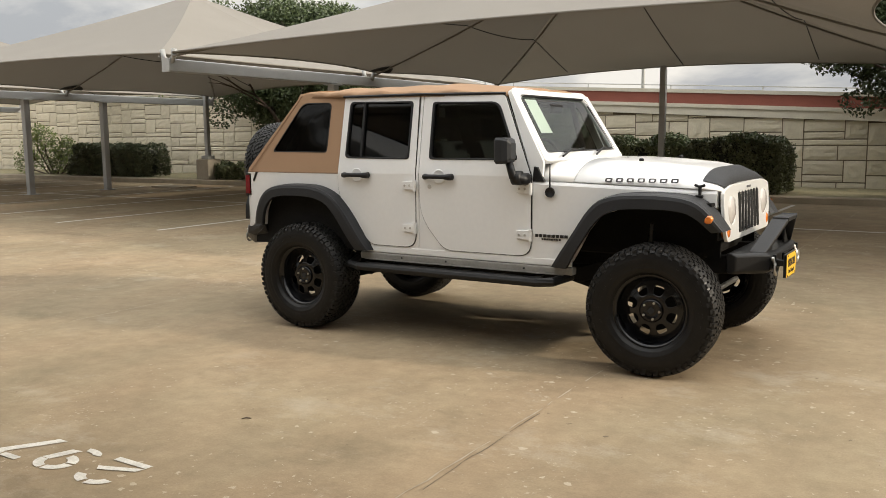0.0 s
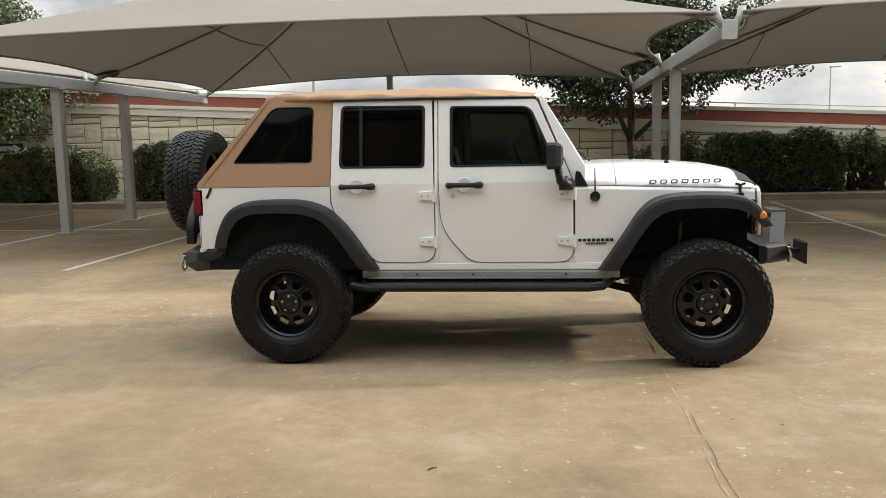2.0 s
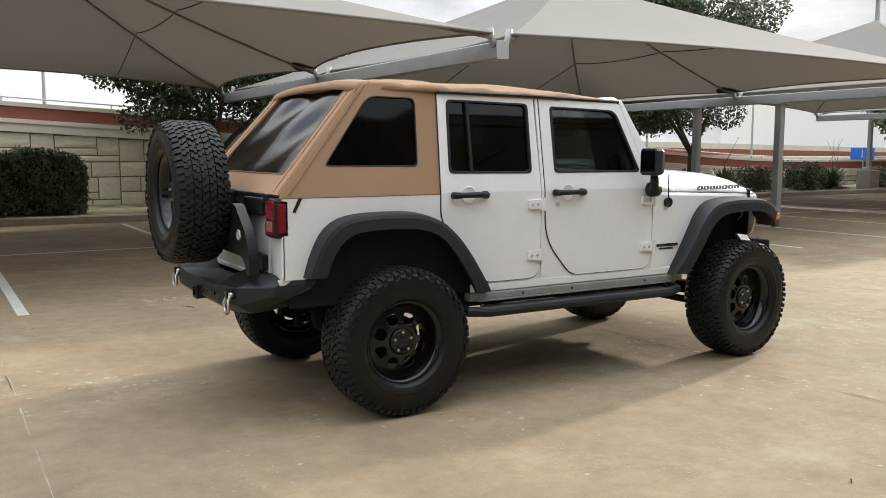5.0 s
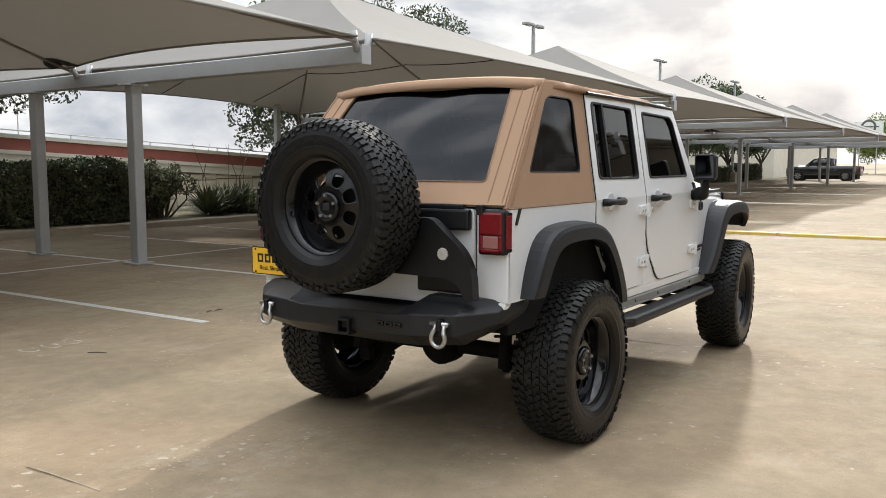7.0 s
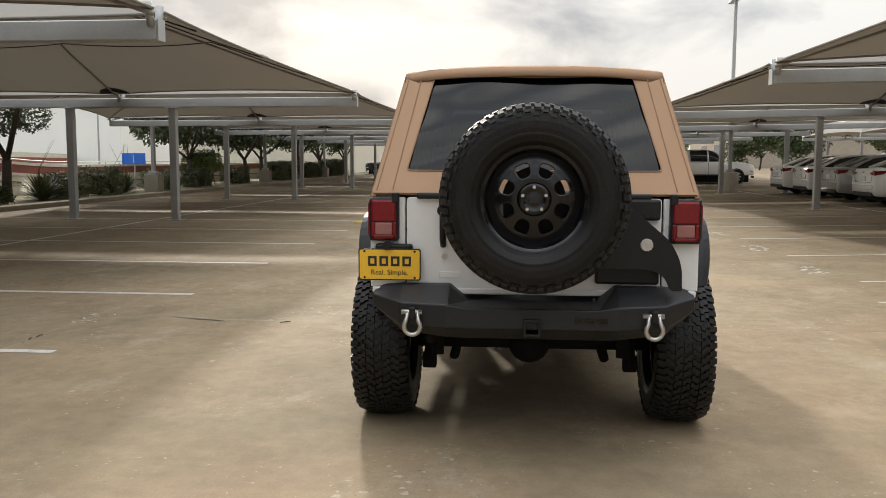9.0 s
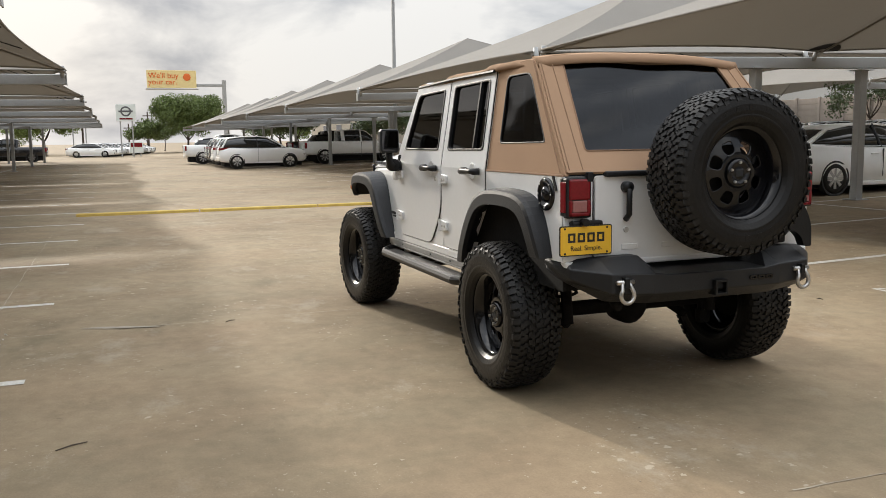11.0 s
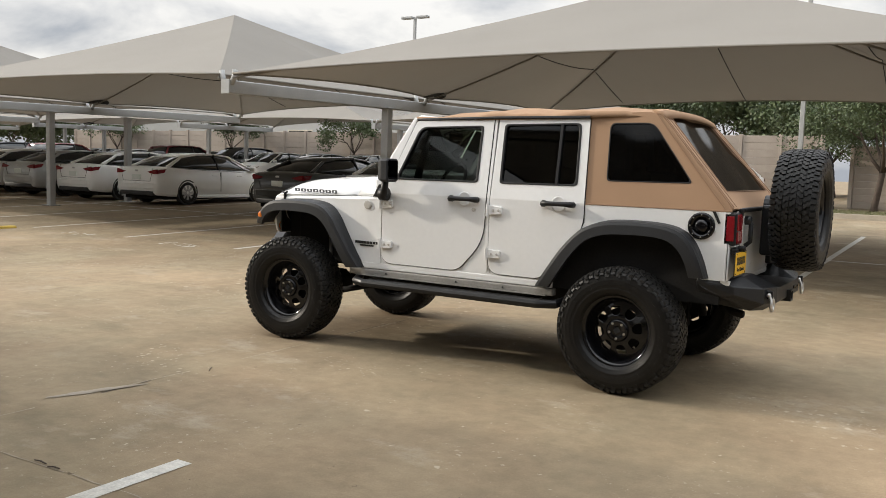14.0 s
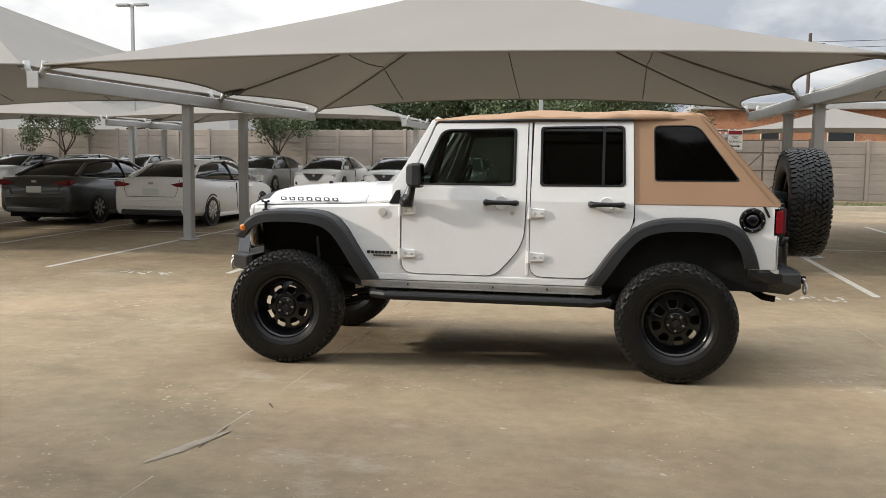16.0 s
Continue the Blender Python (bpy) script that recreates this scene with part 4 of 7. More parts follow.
sub("antenna", join(lathe([(.80, 0), (.80, .0), (.79, .034), (.80, .036), (.815, .03), (.82, 0)], "y", 16, (2.2, -1.6, 1.165)), tube([(2.2, -.802, 1.17), (2.198, -.80, 1.36)], [.006, .004], 6)), M_TRIM, label="stubby black antenna")
sub("round_badge", lathe([(.79, .034), (.797, .034), (.799, .026), (.799, 0)], "y", 18, (2.2, 0, 1.168)), M_DUSTY, label="round grey badge")

# lettering marks as plain bars
for s in (-1, 1):
    for k in range(7):
        w = .045
        x = 2.57 + k * .0725
        y = .7335 - (x - 2.55) * .082
        y0, y1 = sorted((s * (y - .012), s * (y + .003)))
        bar = plate(rounded([(x, 1.241), (x + .005, 1.268), (x + w + .005, 1.268), (x + w, 1.241)], .008, 2), [rounded([(x + .0085, 1.2475), (x + .0115, 1.2615), (x + w - .0035, 1.2615), (x + w - .0065, 1.2475)], .005, 2)], y0, y1, "y")
        sub("hood_letter_bar", bar, M_DECAL)
    for k in range(8):
        x = 2.085 + k * .031
        y = .7925 - max(0, x - 2.2) * .09
        sub("badge_bar", box(x, x + .023, *sorted((s * (y - .01), s * y)), .852, .872), M_INK)
    for k in range(8):
        x = 2.135 + k * .018
        y = .7925 - max(0, x - 2.2) * .09
        sub("badge_bar", box(x, x + .012, *sorted((s * (y - .01), s * y)), .832, .844), M_INK)

# -- front bumper --
bumper = sub("front_bumper", bevel(loft([[(3.34, y, .668), (f - .03, y, .655), (f, y, .675), (f, y, .775), (f - .03, y, .79), (3.34, y, .79)] for y, f in ((-.58, 3.40), (-.42, 3.58), (-.2, 3.60), (.2, 3.60), (.42, 3.58), (.58, 3.40))]), .008), M_BLACK, label="stubby black steel bumper")
for a, b in (((3.52, -.40, .79), (3.60, -.13, .985)), ((3.60, -.13, .985), (3.60, .13, .985)), ((3.60, .13, .985), (3.52, .40, .79))):
    a, b = Vector(a), Vector(b)
    d = (b - a).normalized()
    up = Vector((1, 0, 0)).cross(d).normalized()
    rings = [[p + up * .014 * u + Vector((.052 * v - .02, 0, 0)) for u, v in ((-1, -1), (1, -1), (1, 1), (-1, 1))] for p in (a - d * .02, b + d * .015)]
    part("stinger_bar", bevel(loft(rings), .005), M_BUMPER, bumper)
for s in (-1, 1):
    part("stinger_gusset", prism([(s * .33, .79), (s * .20, .90), (s * .20, .79)], 3.53, 3.545, "x", .003), M_BLACK, bumper)
part("fairlead", box(3.598, 3.622, -.16, .16, .685, .765, 0.01), M_RIM, bumper)
part("plate_arm", bevel(loft([[(x, -.343 + w * u, z + h * v) for u, v in ((-1, -1), (1, -1), (1, 1), (-1, 1))] for x, w, h, z in ((3.57, .03, .045, .72), (3.62, .02, .02, .72), (3.675, .02, .018, .72))]), .003), M_BLACK, bumper)
part("plate_holder", box(3.672, 3.686, -.343 - .15, -.343 + .15, .645, .795, .006), M_TRIM, bumper)


def shackle(parent, x, y, z, fx):
    bow = tube([(x, y - .024, z + .034), (x + fx * .006, y - .024, z + .012)] + [(x + fx * .018, y + .038 * math.sin(a), z - .034 - .040 * math.cos(a)) for a in np.linspace(-2.25, 2.25, 13)] + [(x + fx * .006, y + .024, z + .012), (x, y + .024, z + .034)], .0105, 8)
    pin = tube([(x, y - .045, z + .03), (x, y + .052, z + .03)], .012, 8)
    part("shackle", join(bow, pin), M_CHROME, parent, "galvanised bow shackle", True)
    part("shackle_tab", box(x - .05 if fx > 0 else x - .02, x + .02 if fx > 0 else x + .05, y - .014, y + .014, z, z + .055, .006), M_BLACK, parent)


for y in (-.36, .36):
    shackle(bumper, 3.63 - abs(y) * .12, y, .72, 1)


def number_plate(name, m, w, h):
    """Dealer plate: yellow sheet, black edge, a bold mark as bars and a line of text."""
    p = sub(name, prism(rounded([(-w / 2, -h / 2), (-w / 2, h / 2), (w / 2, h / 2), (w / 2, -h / 2)], .012, 3), -.004, 0, "y"), M_INK, label="yellow dealer plate with black edge")
    p.matrix_basis = m
    part("plate_face", prism(rounded([(-w / 2 + .006, -h / 2 + .006), (-w / 2 + .006, h / 2 - .006), (w / 2 - .006, h / 2 - .006), (w / 2 - .006, -h / 2 + .006)], .01, 3), -.006, -.003, "y"), M_PLATE, p)
    for k in range(4):
        x = -.105 + k * .056
        part("mark_bar", plate([(x, -.008), (x, .04), (x + .042, .04), (x + .042, -.008)], [[(x + .011, .003), (x + .011, .029), (x + .031, .029), (x + .031, .003)]], -.008, -.0055), M_INK, p)
    cu = bpy.data.curves.new("plate_text", "FONT")
    cu.body, cu.size, cu.align_x, cu.extrude = "Real. Simple.", .036, "CENTER", .0008
    t = new("plate_text", cu)
    t.data.materials.append(M_INK)
    t.parent = p
    t.matrix_basis = pose(0, -.0075, -.05, 90, 0, 0)
    for x in (-w / 2 + .03, w / 2 - .03):
        for z in (-h / 2 + .014, h / 2 - .014):
            part("plate_screw", lathe([(-.006, .006), (-.009, .005), (-.009, 0)], "y", 8, (x, 0, z)), M_TRIM, p)
    return p


number_plate("front_plate", pose(3.688, -.343, .72, 0, 0, 90), .305, .155)
number_plate("rear_plate", pose(-.70, .688, .937, 0, 0, -90), .305, .155)

# -- tail --
bm = plate(rounded([(-.61, .815), (-.61, 1.262), (.61, 1.262), (.61, .815)], .02, 3), [], -.66, -.64, "x", .006)
gate = sub("tailgate", bm, M_WHITE)
for s in (-1, 1):
    sub("tail_corner", box(-.652, -.63, *sorted((s * .618, s * .79)), .82, 1.262, .008), M_WHITE)
sub("tail_sill", box(-.665, -.60, -.78, .78, .79, .822, .008), M_WHITE)
part("gate_ledge", box(-.685, -.64, -.56, .56, 1.255, 1.285, .01), M_TRIM, gate)
part("gate_handle", join(tube([(-.668, .43, 1.2), (-.70, .43, 1.18), (-.70, .43, 1.06), (-.668, .43, 1.03)], .016, 8), lathe([(-.70, 0), (-.70, .028), (-.66, .03), (-.66, 0)], "x", 14, (0, .43, 1.2))), M_TRIM, gate, "black tailgate handle", True)
part("gate_lock", lathe([(-.668, 0), (-.668, .014), (-.66, .015), (-.66, 0)], "x", 12, (0, .425, .975)), M_DUSTY, gate)
for z, h in ((1.21, .05), (.90, .045)):
    part("gate_hinge", box(-.70, -.658, -.60, -.30, z - h, z + h, .012), M_TRIM, gate)
for y in (-.52, .1, .35):
    part("gate_vent", box(-.664, -.659, y, y + .1, .87, .90, .002), M_WHITE, gate)
for s in (-1, 1):
    cy = s * .718
    lamp = sub("tail_light", box(-.690, -.605, cy - .072, cy + .072, 1.050, 1.260, .012), M_TRIM, label="square red tail light")
    part("red_lens", box(-.697, -.66, cy - .062, cy + .062, 1.142, 1.250, .010), M_LENS, lamp)
    part("red_lens", join(join(box(-.697, -.66, cy - .062, cy - .042, 1.06, 1.142, .006), box(-.697, -.66, cy + .042, cy + .062, 1.06, 1.142, .006)), box(-.697, -.66, cy - .062, cy + .062, 1.06, 1.08, .006)), M_LENS, lamp)
    part("reverse_lens", box(-.698, -.66, cy - .042, cy + .042, 1.08, 1.140, .006), M_LENS_PALE, lamp, "clear reversing lens")
    part("side_lens", box(-.676, -.628, *sorted((cy + s * .071, cy + s * .079)), 1.078, 1.236, .003), M_LENS, lamp)
part("plate_bracket", join(box(-.695, -.65, .58, .76, .99, 1.035, .01), lathe([(-.73, 0), (-.73, .02), (-.69, .02), (-.69, 0)], "x", 12, (0, .70, 1.03))), M_TRIM, suv)
# fuel filler
cap = sub("fuel_filler", lathe([(.78, .088), (.80, .088), (.806, .08), (.806, .062), (.792, .056), (.792, 0)], "y", 28, (-.47, 0, 1.165)), M_RIM, label="round black fuel door with screws", smooth=True)
part("filler_cap", lathe([(.79, .045), (.808, .04), (.812, .02), (.812, 0)], "y", 18, (-.47, 0, 1.165)), M_RIM, cap, smooth=True)
for k in range(8):
    a = math.pi / 4 * k
    part("filler_screw", lathe([(.804, .006), (.809, .005), (.809, 0)], "y", 6, (-.47 + .072 * math.cos(a), 0, 1.165 + .072 * math.sin(a))), M_CHROME, cap)

# -- rear bumper --
BUMPER = ((.80, .815, -.50, -.53, .803, .785, .775, -.50), (.77, .832, -.62, -.69, .788, .735, .715, -.62), (.62, .843, -.71, -.845, .776, .675, .625, -.765),
          (.395, .846, -.73, -.885, .772, .665, .604, -.80), (.30, .768, -.73, -.885, .760, .665, .602, -.80))
rb = []
for s, rows in ((-1, BUMPER), (1, BUMPER[::-1])):
    for y, zt, xt, xr, zc, zm, zb, xu in rows:
        rb.append([(-.46, s * y, zb + .03), (-.46, s * y, zt), (xt, s * y, zt), (xr, s * y, zc), (xr - .004, s * y, zm), (xu, s * y, zb)])
rear_bumper = sub("rear_bumper", bevel(loft(rb), .006, 2, 18), M_BUMPER, label="heavy black steel rear bumper")
for s in (-1, 1):
    part("bumper_wing_end", box(-.475, -.440, *sorted((s * .66, s * .74)), .69, .755, .006), M_DUSTY, rear_bumper, "grey frame bracket")
    part("shock_mount", join(box(-.06, .0, *sorted((s * .52, s * .60)), .27, .36, .012), tube([(-.03, s * .56, .32), (-.03, s * .53, .70)], [.034, .028], 8)), M_DARK, rear_bumper)
part("hitch_receiver", plate([(-.04, .635), (-.04, .715), (.04, .715), (.04, .635)], [[(-.027, .648), (-.027, .702), (.027, .702), (.027, .648)]], -.915, -.80, "x", .003), M_BLACK, rear_bumper)
for k in range(3):
    y0 = -.345 + k * .052
    mark = plate(rounded([(y0, .700), (y0, .722), (y0 + .046, .722), (y0 + .046, .700)], .006, 2), [rounded([(y0 + .012, .707), (y0 + .012, .715), (y0 + .034, .715), (y0 + .034, .707)], .003, 2)], -.896, -.886, "x")
    part("maker_mark", mark, M_RIM, rear_bumper)
for y in (-.555, .555):
    shackle(rear_bumper, -.872, y, .705, -1)

# -- spare carrier --
arm = plate(rounded([(-.36, 1.222), (-.455, 1.222), (-.635, 1.07), (-.685, .965), (-.688, .842), (-.64, .842), (-.612, .905), (-.55, .94), (-.10, .947), (-.10, 1.03), (-.30, 1.08)], [.02, .03, .06, .05, .01, .01, .05, .05, .02, .02, .05], 4), [[(-.523 + .030 * math.cos(a), 1.055 + .030 * math.sin(a)) for a in np.linspace(0, 2 * math.pi, 17)[:-1]]], -.80, -.745, "x", .006)
carrier = sub("tire_carrier", arm, M_BLACK, label="black steel swing-out spare carrier arm")
part("carrier_mount", join(lathe([(-.93, .06), (-.74, .09), (-.70, .09)], "x", 16, (0, 0, 1.275)), box(-.80, -.70, -.2, .14, .95, 1.3, .02)), M_BLACK, carrier)
plug = [((.031 if k % 2 else .026) * math.cos(math.pi * k / 12), (.031 if k % 2 else .026) * math.sin(math.pi * k / 12)) for k in range(24)]
part("carrier_plug", prism([(-.523 + u, 1.055 + v) for u, v in plug], -.806, -.785, "x", .002), M_DUSTY, carrier, "grey notched plug")


# -- wheels --
def wheel_mesh(r, width):
    """Tyre and rim about the y axis, outer side at +y, middle of the tyre at y = 0."""
    h = width / 2
    half = [(.60, .236), (.78, .241), (.90, .258), (.985, .285), (.99, .292), (.985, .298), (1.0, .318), (.995, .348), (.95, .382), (.88, r - .033), (.76, r - .020), (.5, r - .012)]
    prof = [(-h * a, q) for a, q in half] + [(0, r - .010)] + [(h * a, q) for a, q in half[::-1]]
    ty = lathe(prof, "y", 64)
    blocks = 62
    verts, faces = [], []

    step = 2 * math.pi / blocks

    def lug(shape, a0, y0, y1):
        """One tread block: an outline of (along, across) in shares of the pitch, drawn up from the groove."""
        base, n = len(verts), len(shape)
        cu, cv = sum(u for u, v in shape) / n, sum(v for u, v in shape) / n
        for rr, q in ((r - .014, 1.0), (r - .001, .95)):
            for u, v in shape:
                yy = y0 + (y1 - y0) * (cv + (v - cv) * q)
                aa = a0 + step * (cu + (u - cu) * q)
                drop = .024 * max(0, (abs(yy) / h - .45) / .54) ** 2.0
                verts.append((math.cos(aa) * (rr - drop), yy, math.sin(aa) * (rr - drop)))
        faces.append(tuple(base + n + q for q in range(n)))
        for q in range(n):
            faces.append((base + q, base + (q + 1) % n, base + n + (q + 1) % n, base + n + q))

    block_long = [(.0, .0), (.74, .05), (.80, 1.0), (.10, 1.0)]
    block_short = [(.05, .0), (.70, .08), (.72, .84), (.08, .84)]
    for i, (y0, y1) in enumerate(((-.74, -.43), (-.42, -.145), (-.135, .135), (.145, .42), (.43, .74))):
        up = i in (0, 3)
        for k in range(blocks):       # stepped, interlocking blocks of uneven length
            wob = .09 * math.sin(k * 2.4 + i * 1.7) + .06 * math.sin(k * 5.3 + i * 4.1)
            kink = .36 + .08 * math.sin(k * 3.1 + i)
            z = [(.02, .02), (.66, .02), (.70, kink), (1.04, kink + .16), (1.02, .98), (.38, .98), (.34, kink + .20), (.0, kink + .02)]
            if up:
                z = [(1.04 - u, v) for u, v in z]
            lug(z, (k + wob + .37 * i) * step, y0 * h, y1 * h)
    for sg in (-1, 1):
        for k in range(blocks):
            lug(block_long if k % 2 else block_short, (k + .3 * (sg > 0)) * step, sg * .70 * h, sg * .99 * h)
    for s in (-1, 1):
        for k in range(blocks):
            a = (k + .25 * (s > 0)) * step
            base = len(verts)
            d0, d1 = r - .016, (r - .062 if k % 2 else r - .045)
            for rr, yy in ((d0 - .012, h * .88), (d1, h * .975), (d1, h * 1.0), (d0 - .012, h * .925)):
                for aa in (a, a + step * .70):
                    verts.append((math.cos(aa) * rr, s * yy, math.sin(aa) * rr))
            for q in ((0, 1, 3, 2), (2, 3, 5, 4), (4, 5, 7, 6), (6, 7, 1, 0), (0, 2, 4, 6), (1, 3, 5, 7)):
                faces.append(tuple(base + i for i in q))
    me = bpy.data.meshes.new("tmp")
    me.from_pydata(verts, [], faces)
    tread = bmesh.new()
    tread.from_mesh(me)
    bpy.data.meshes.remove(me)
    for k in range(26):        # raised sidewall marks
        a = 2 * math.pi * k / 26
        if k % 13 < 8:
            p = box(-.014, .014, h * .995, h * 1.006, .315, .338)
            p.transform(Matrix.Rotation(a, 4, "Y"))
            join(ty, p)
    return ty, tread


def rim_parts(parent, h):
    """Black steel-style wheel: lip, barrel, pierced disc, hub cap and nuts."""
    part("rim_barrel", lathe([(-h * .62, .225), (-h * .66, .246), (-h * .58, .246), (-h * .5, .215), (h * .35, .208), (h * .58, .240), (h * .72, .250), (h * .75, .241), (h * .60, .218), (h * .25, .199), (-h * .5, .198)], "y", 48, (0, 0, 0), True), M_RIM, parent, smooth=True)
    holes = []
    for k in range(8):
        a = 2 * math.pi * (k + .5) / 8
        hole = rounded([(-.026, .104), (-.036, .164), (.036, .164), (.026, .104)], .024, 4)
        holes.append([(u * math.cos(a) - v * math.sin(a), u * math.sin(a) + v * math.cos(a)) for u, v in hole])
    ring = [(.205 * math.cos(a), .205 * math.sin(a)) for a in np.linspace(0, 2 * math.pi, 41)[:-1]]
    disc = plate(ring, holes, h * .16, h * .24, "y", .005)
    for v in disc.verts:
        q = math.hypot(v.co.x, v.co.z)
        v.co.y += .03 * max(0, 1 - q / .19) + .012 * math.sin(q / .19 * math.pi)
    d = part("rim_disc", disc, M_RIM, parent)
    part("hub_cap", lathe([(h * .2, .080), (h * .46, .078), (h * .53, .066), (h * .53, .05), (h * .49, .045), (h * .51, .03), (h * .51, 0)], "y", 28), M_RIM, parent, smooth=True)
    part("cap_mark", box(-.022, .022, h * .51, h * .525, -.018, .018, .004), M_FLARE, parent)
    for k in range(5):
        a = 2 * math.pi * k / 5 + .3
        part("wheel_nut", lathe([(h * .51, .009), (h * .585, .008), (h * .585, 0)], "y", 6, (.055 * math.cos(a), 0, .055 * math.sin(a))), M_CHROME, parent)
    part("brake_disc", lathe([(-h * .1, 0), (-h * .1, .145), (-h * .02, .145), (-h * .02, 0)], "y", 28), M_DARK, parent)


R_TYRE, W_TYRE = .432, .306
wheel = empty("wheel", pose(0.03, -.806, R_TYRE - .002, 0, 0, 180))
wheel.parent = suv
carcass, lugs = wheel_mesh(R_TYRE, W_TYRE)
tyre = part("tyre", carcass, M_TYRE, wheel, "chunky all-terrain tyre")
tagged(part("tread", lugs, M_TREAD, wheel), kind="stuff")
rim_parts(wheel, W_TYRE / 2)
for x, y, turn, name in ((2.947, -.80, 180 + 4, "wheel"), (.03, .797, 0, "wheel"), (2.947, .815, 4, "wheel"), (-.945, .0, 90, "spare_wheel")):
    z = 1.272 if name == "spare_wheel" else R_TYRE - .002
    scale = .95 if name == "spare_wheel" else 1.0
    w = copy_thing(wheel, pose(x, y, z, 0, 33 if x < 1 else 50, turn))
    w.name = name
    if name == "spare_wheel":
        w.matrix_basis = pose(x, y, z, 0, 0, turn) @ Matrix.Diagonal((.975, .975, .975, 1))
        w["label"] = "full-size spare wheel on the tailgate"

# -- tan soft top --
def top_z(x, f):
    """Height of the roof cloth, f from 0 at the middle to 1 at the rail."""
    ridge = np.interp(x, [-.12, .1, .33, .6, 1.08, 1.5, 1.83], [1.935, 1.955, 1.965, 1.955, 1.968, 1.935, 1.90])
    rail = np.interp(x, [-.12, .1, .33, .6, 1.08, 1.5, 1.83], [1.90, 1.905, 1.905, 1.89, 1.885, 1.872, 1.862])
    return ridge + (rail - ridge) * f ** 2.6


roof = []
for x in np.linspace(-.12, 1.83, 34):
    half = np.interp(x, [-.12, .3, 1.1, 1.83], [.665, .70, .70, .672])
    ring = []
    for k in range(-12, 13):
        f = k / 12
        pucker = .006 * math.sin(x * 19 + f * 5) * (abs(f) ** 2) + .004 * math.sin(x * 41 + f * 9) * abs(f) ** 4 + .006 * math.sin(x * 9 + f * 11)
        ring.append((x, f * half, top_z(x, abs(f)) + pucker))
    ring += [(x, half + .012, top_z(x, 1) - .035), (x, half - .02, top_z(x, 1) - .04), (x, -half + .02, top_z(x, 1) - .04), (x, -half - .012, top_z(x, 1) - .035)]
    roof.append(ring)
top = sub("soft_top", loft(roof), M_TAN, label="tan canvas fastback soft top", smooth=True)
flap = []
for k in range(25):
    f = k / 12 - 1
    y = f * .672
    z = top_z(-.12, abs(f)) + .004
    flap.append([(-.06, y, z + .012), (-.135, y * 1.01, z - .003), (-.168, y * 1.02, z - .052 - .003 * math.sin(k * .9) - .012 * max(0, abs(f) - .8) / .2), (-.155, y * 1.02, z - .055), (-.10, y, z - .02)])
part("rear_flap", loft(flap), M_TAN, top, smooth=True)
for s in (-1, 1):
    side = [(.338, 1.262), (.362, 1.885), (-.045, 1.905), (-.13, 1.885), (-.645, 1.29), (-.66, 1.262)]
    win = [(-.385, 1.435), (-.09, 1.828), (.215, 1.826), (.20, 1.43)]
    bm = plate(rounded(side, [.01, .02, .05, .06, .02, .01], 3), [rounded(win, [.03, .06, .045, .03], 4)], *sorted((s * .762, s * .782)), "y", .006)
    panel = part("side_panel", lean(bm, s), M_TAN, top)
    cx, cz = -.01, 1.63
    grow = lambda k: rounded([(cx + (u - cx) * k, cz + (v - cz) * k) for u, v in win], [.03, .06, .045, .03], 4)
    part("window_edge", lean(plate(grow(1.012), [grow(.975)], *sorted((s * .774, s * .7845)), "y", .0015), s), M_TRIM, panel)
    bm = bmesh.new()
    nx, nz = 18, 14
    grid = {}
    for a in range(nx + 1):
        for b in range(nz + 1):
            v = b / nz
            x0, x1 = -.39 + v * .31, .205 + v * .015
            x, z = x0 + (x1 - x0) * a / nx, 1.425 + v * .41
            wave = .0015 * math.sin(x * 14 + z * 9) + .001 * math.sin(z * 23 - x * 5)
            grid[a, b] = bm.verts.new((x, s * (.774 + wave), z))
    for a in range(nx):
        for b in range(nz):
            bm.faces.new((grid[a, b], grid[a + 1, b], grid[a + 1, b + 1], grid[a, b + 1]))
    part("quarter_window", lean(bm, s), M_VINYL, panel, "dark vinyl quarter window", True).visible_shadow = False
    part("panel_seam", lean(tube([(-.10, s * .784, 1.895), (-.36, s * .787, 1.58), (-.615, s * .79, 1.275)], .003, 5), s), M_TAN_EDGE, panel)
    part("belt_piping", tube([(-.65, s * .788, 1.266), (.335, s * .788, 1.266)], .006, 5), M_TAN_EDGE, panel)
    part("hold_strap", prism([(-.555, 1.262), (-.535, 1.262), (-.575, 1.185), (-.59, 1.19)], *sorted((s * .790, s * .797)), "y"), M_TRIM, panel)
    part("door_rail", tube([(.36, s * .717, 1.866), (1.08, s * .717, 1.864), (1.80, s * .70, 1.85)], .011, 6), M_TRIM, top)
# sloping back with window
back = lambda u, v: (-.655 + v * .54, u * (.775 - v * .105), 1.275 + v * .62)
bn = Vector((-.62, 0, .54)).normalized()
bm = bmesh.new()
o = [Vector(back(u, v)) for u, v in rounded([(-1, 0), (-1, 1), (1, 1), (1, 0)], .01, 3)]
i = [Vector(back(u, v)) for u, v in rounded([(-.82, .17), (-.775, .97), (.775, .97), (.82, .17)], .03, 3)]
layers = [[bm.verts.new(p + bn * d) for p in ring] for ring, d in ((o, .012), (i, .012), (i, -.004), (o, -.006))]
for a, b in zip(layers, layers[1:] + layers[:1]):
    for k in range(len(o)):
        bm.faces.new((a[k], a[(k + 1) % len(o)], b[(k + 1) % len(o)], b[k]))
back_panel = part("back_panel", bm, M_TAN, top)
bm = bmesh.new()
grid = {}
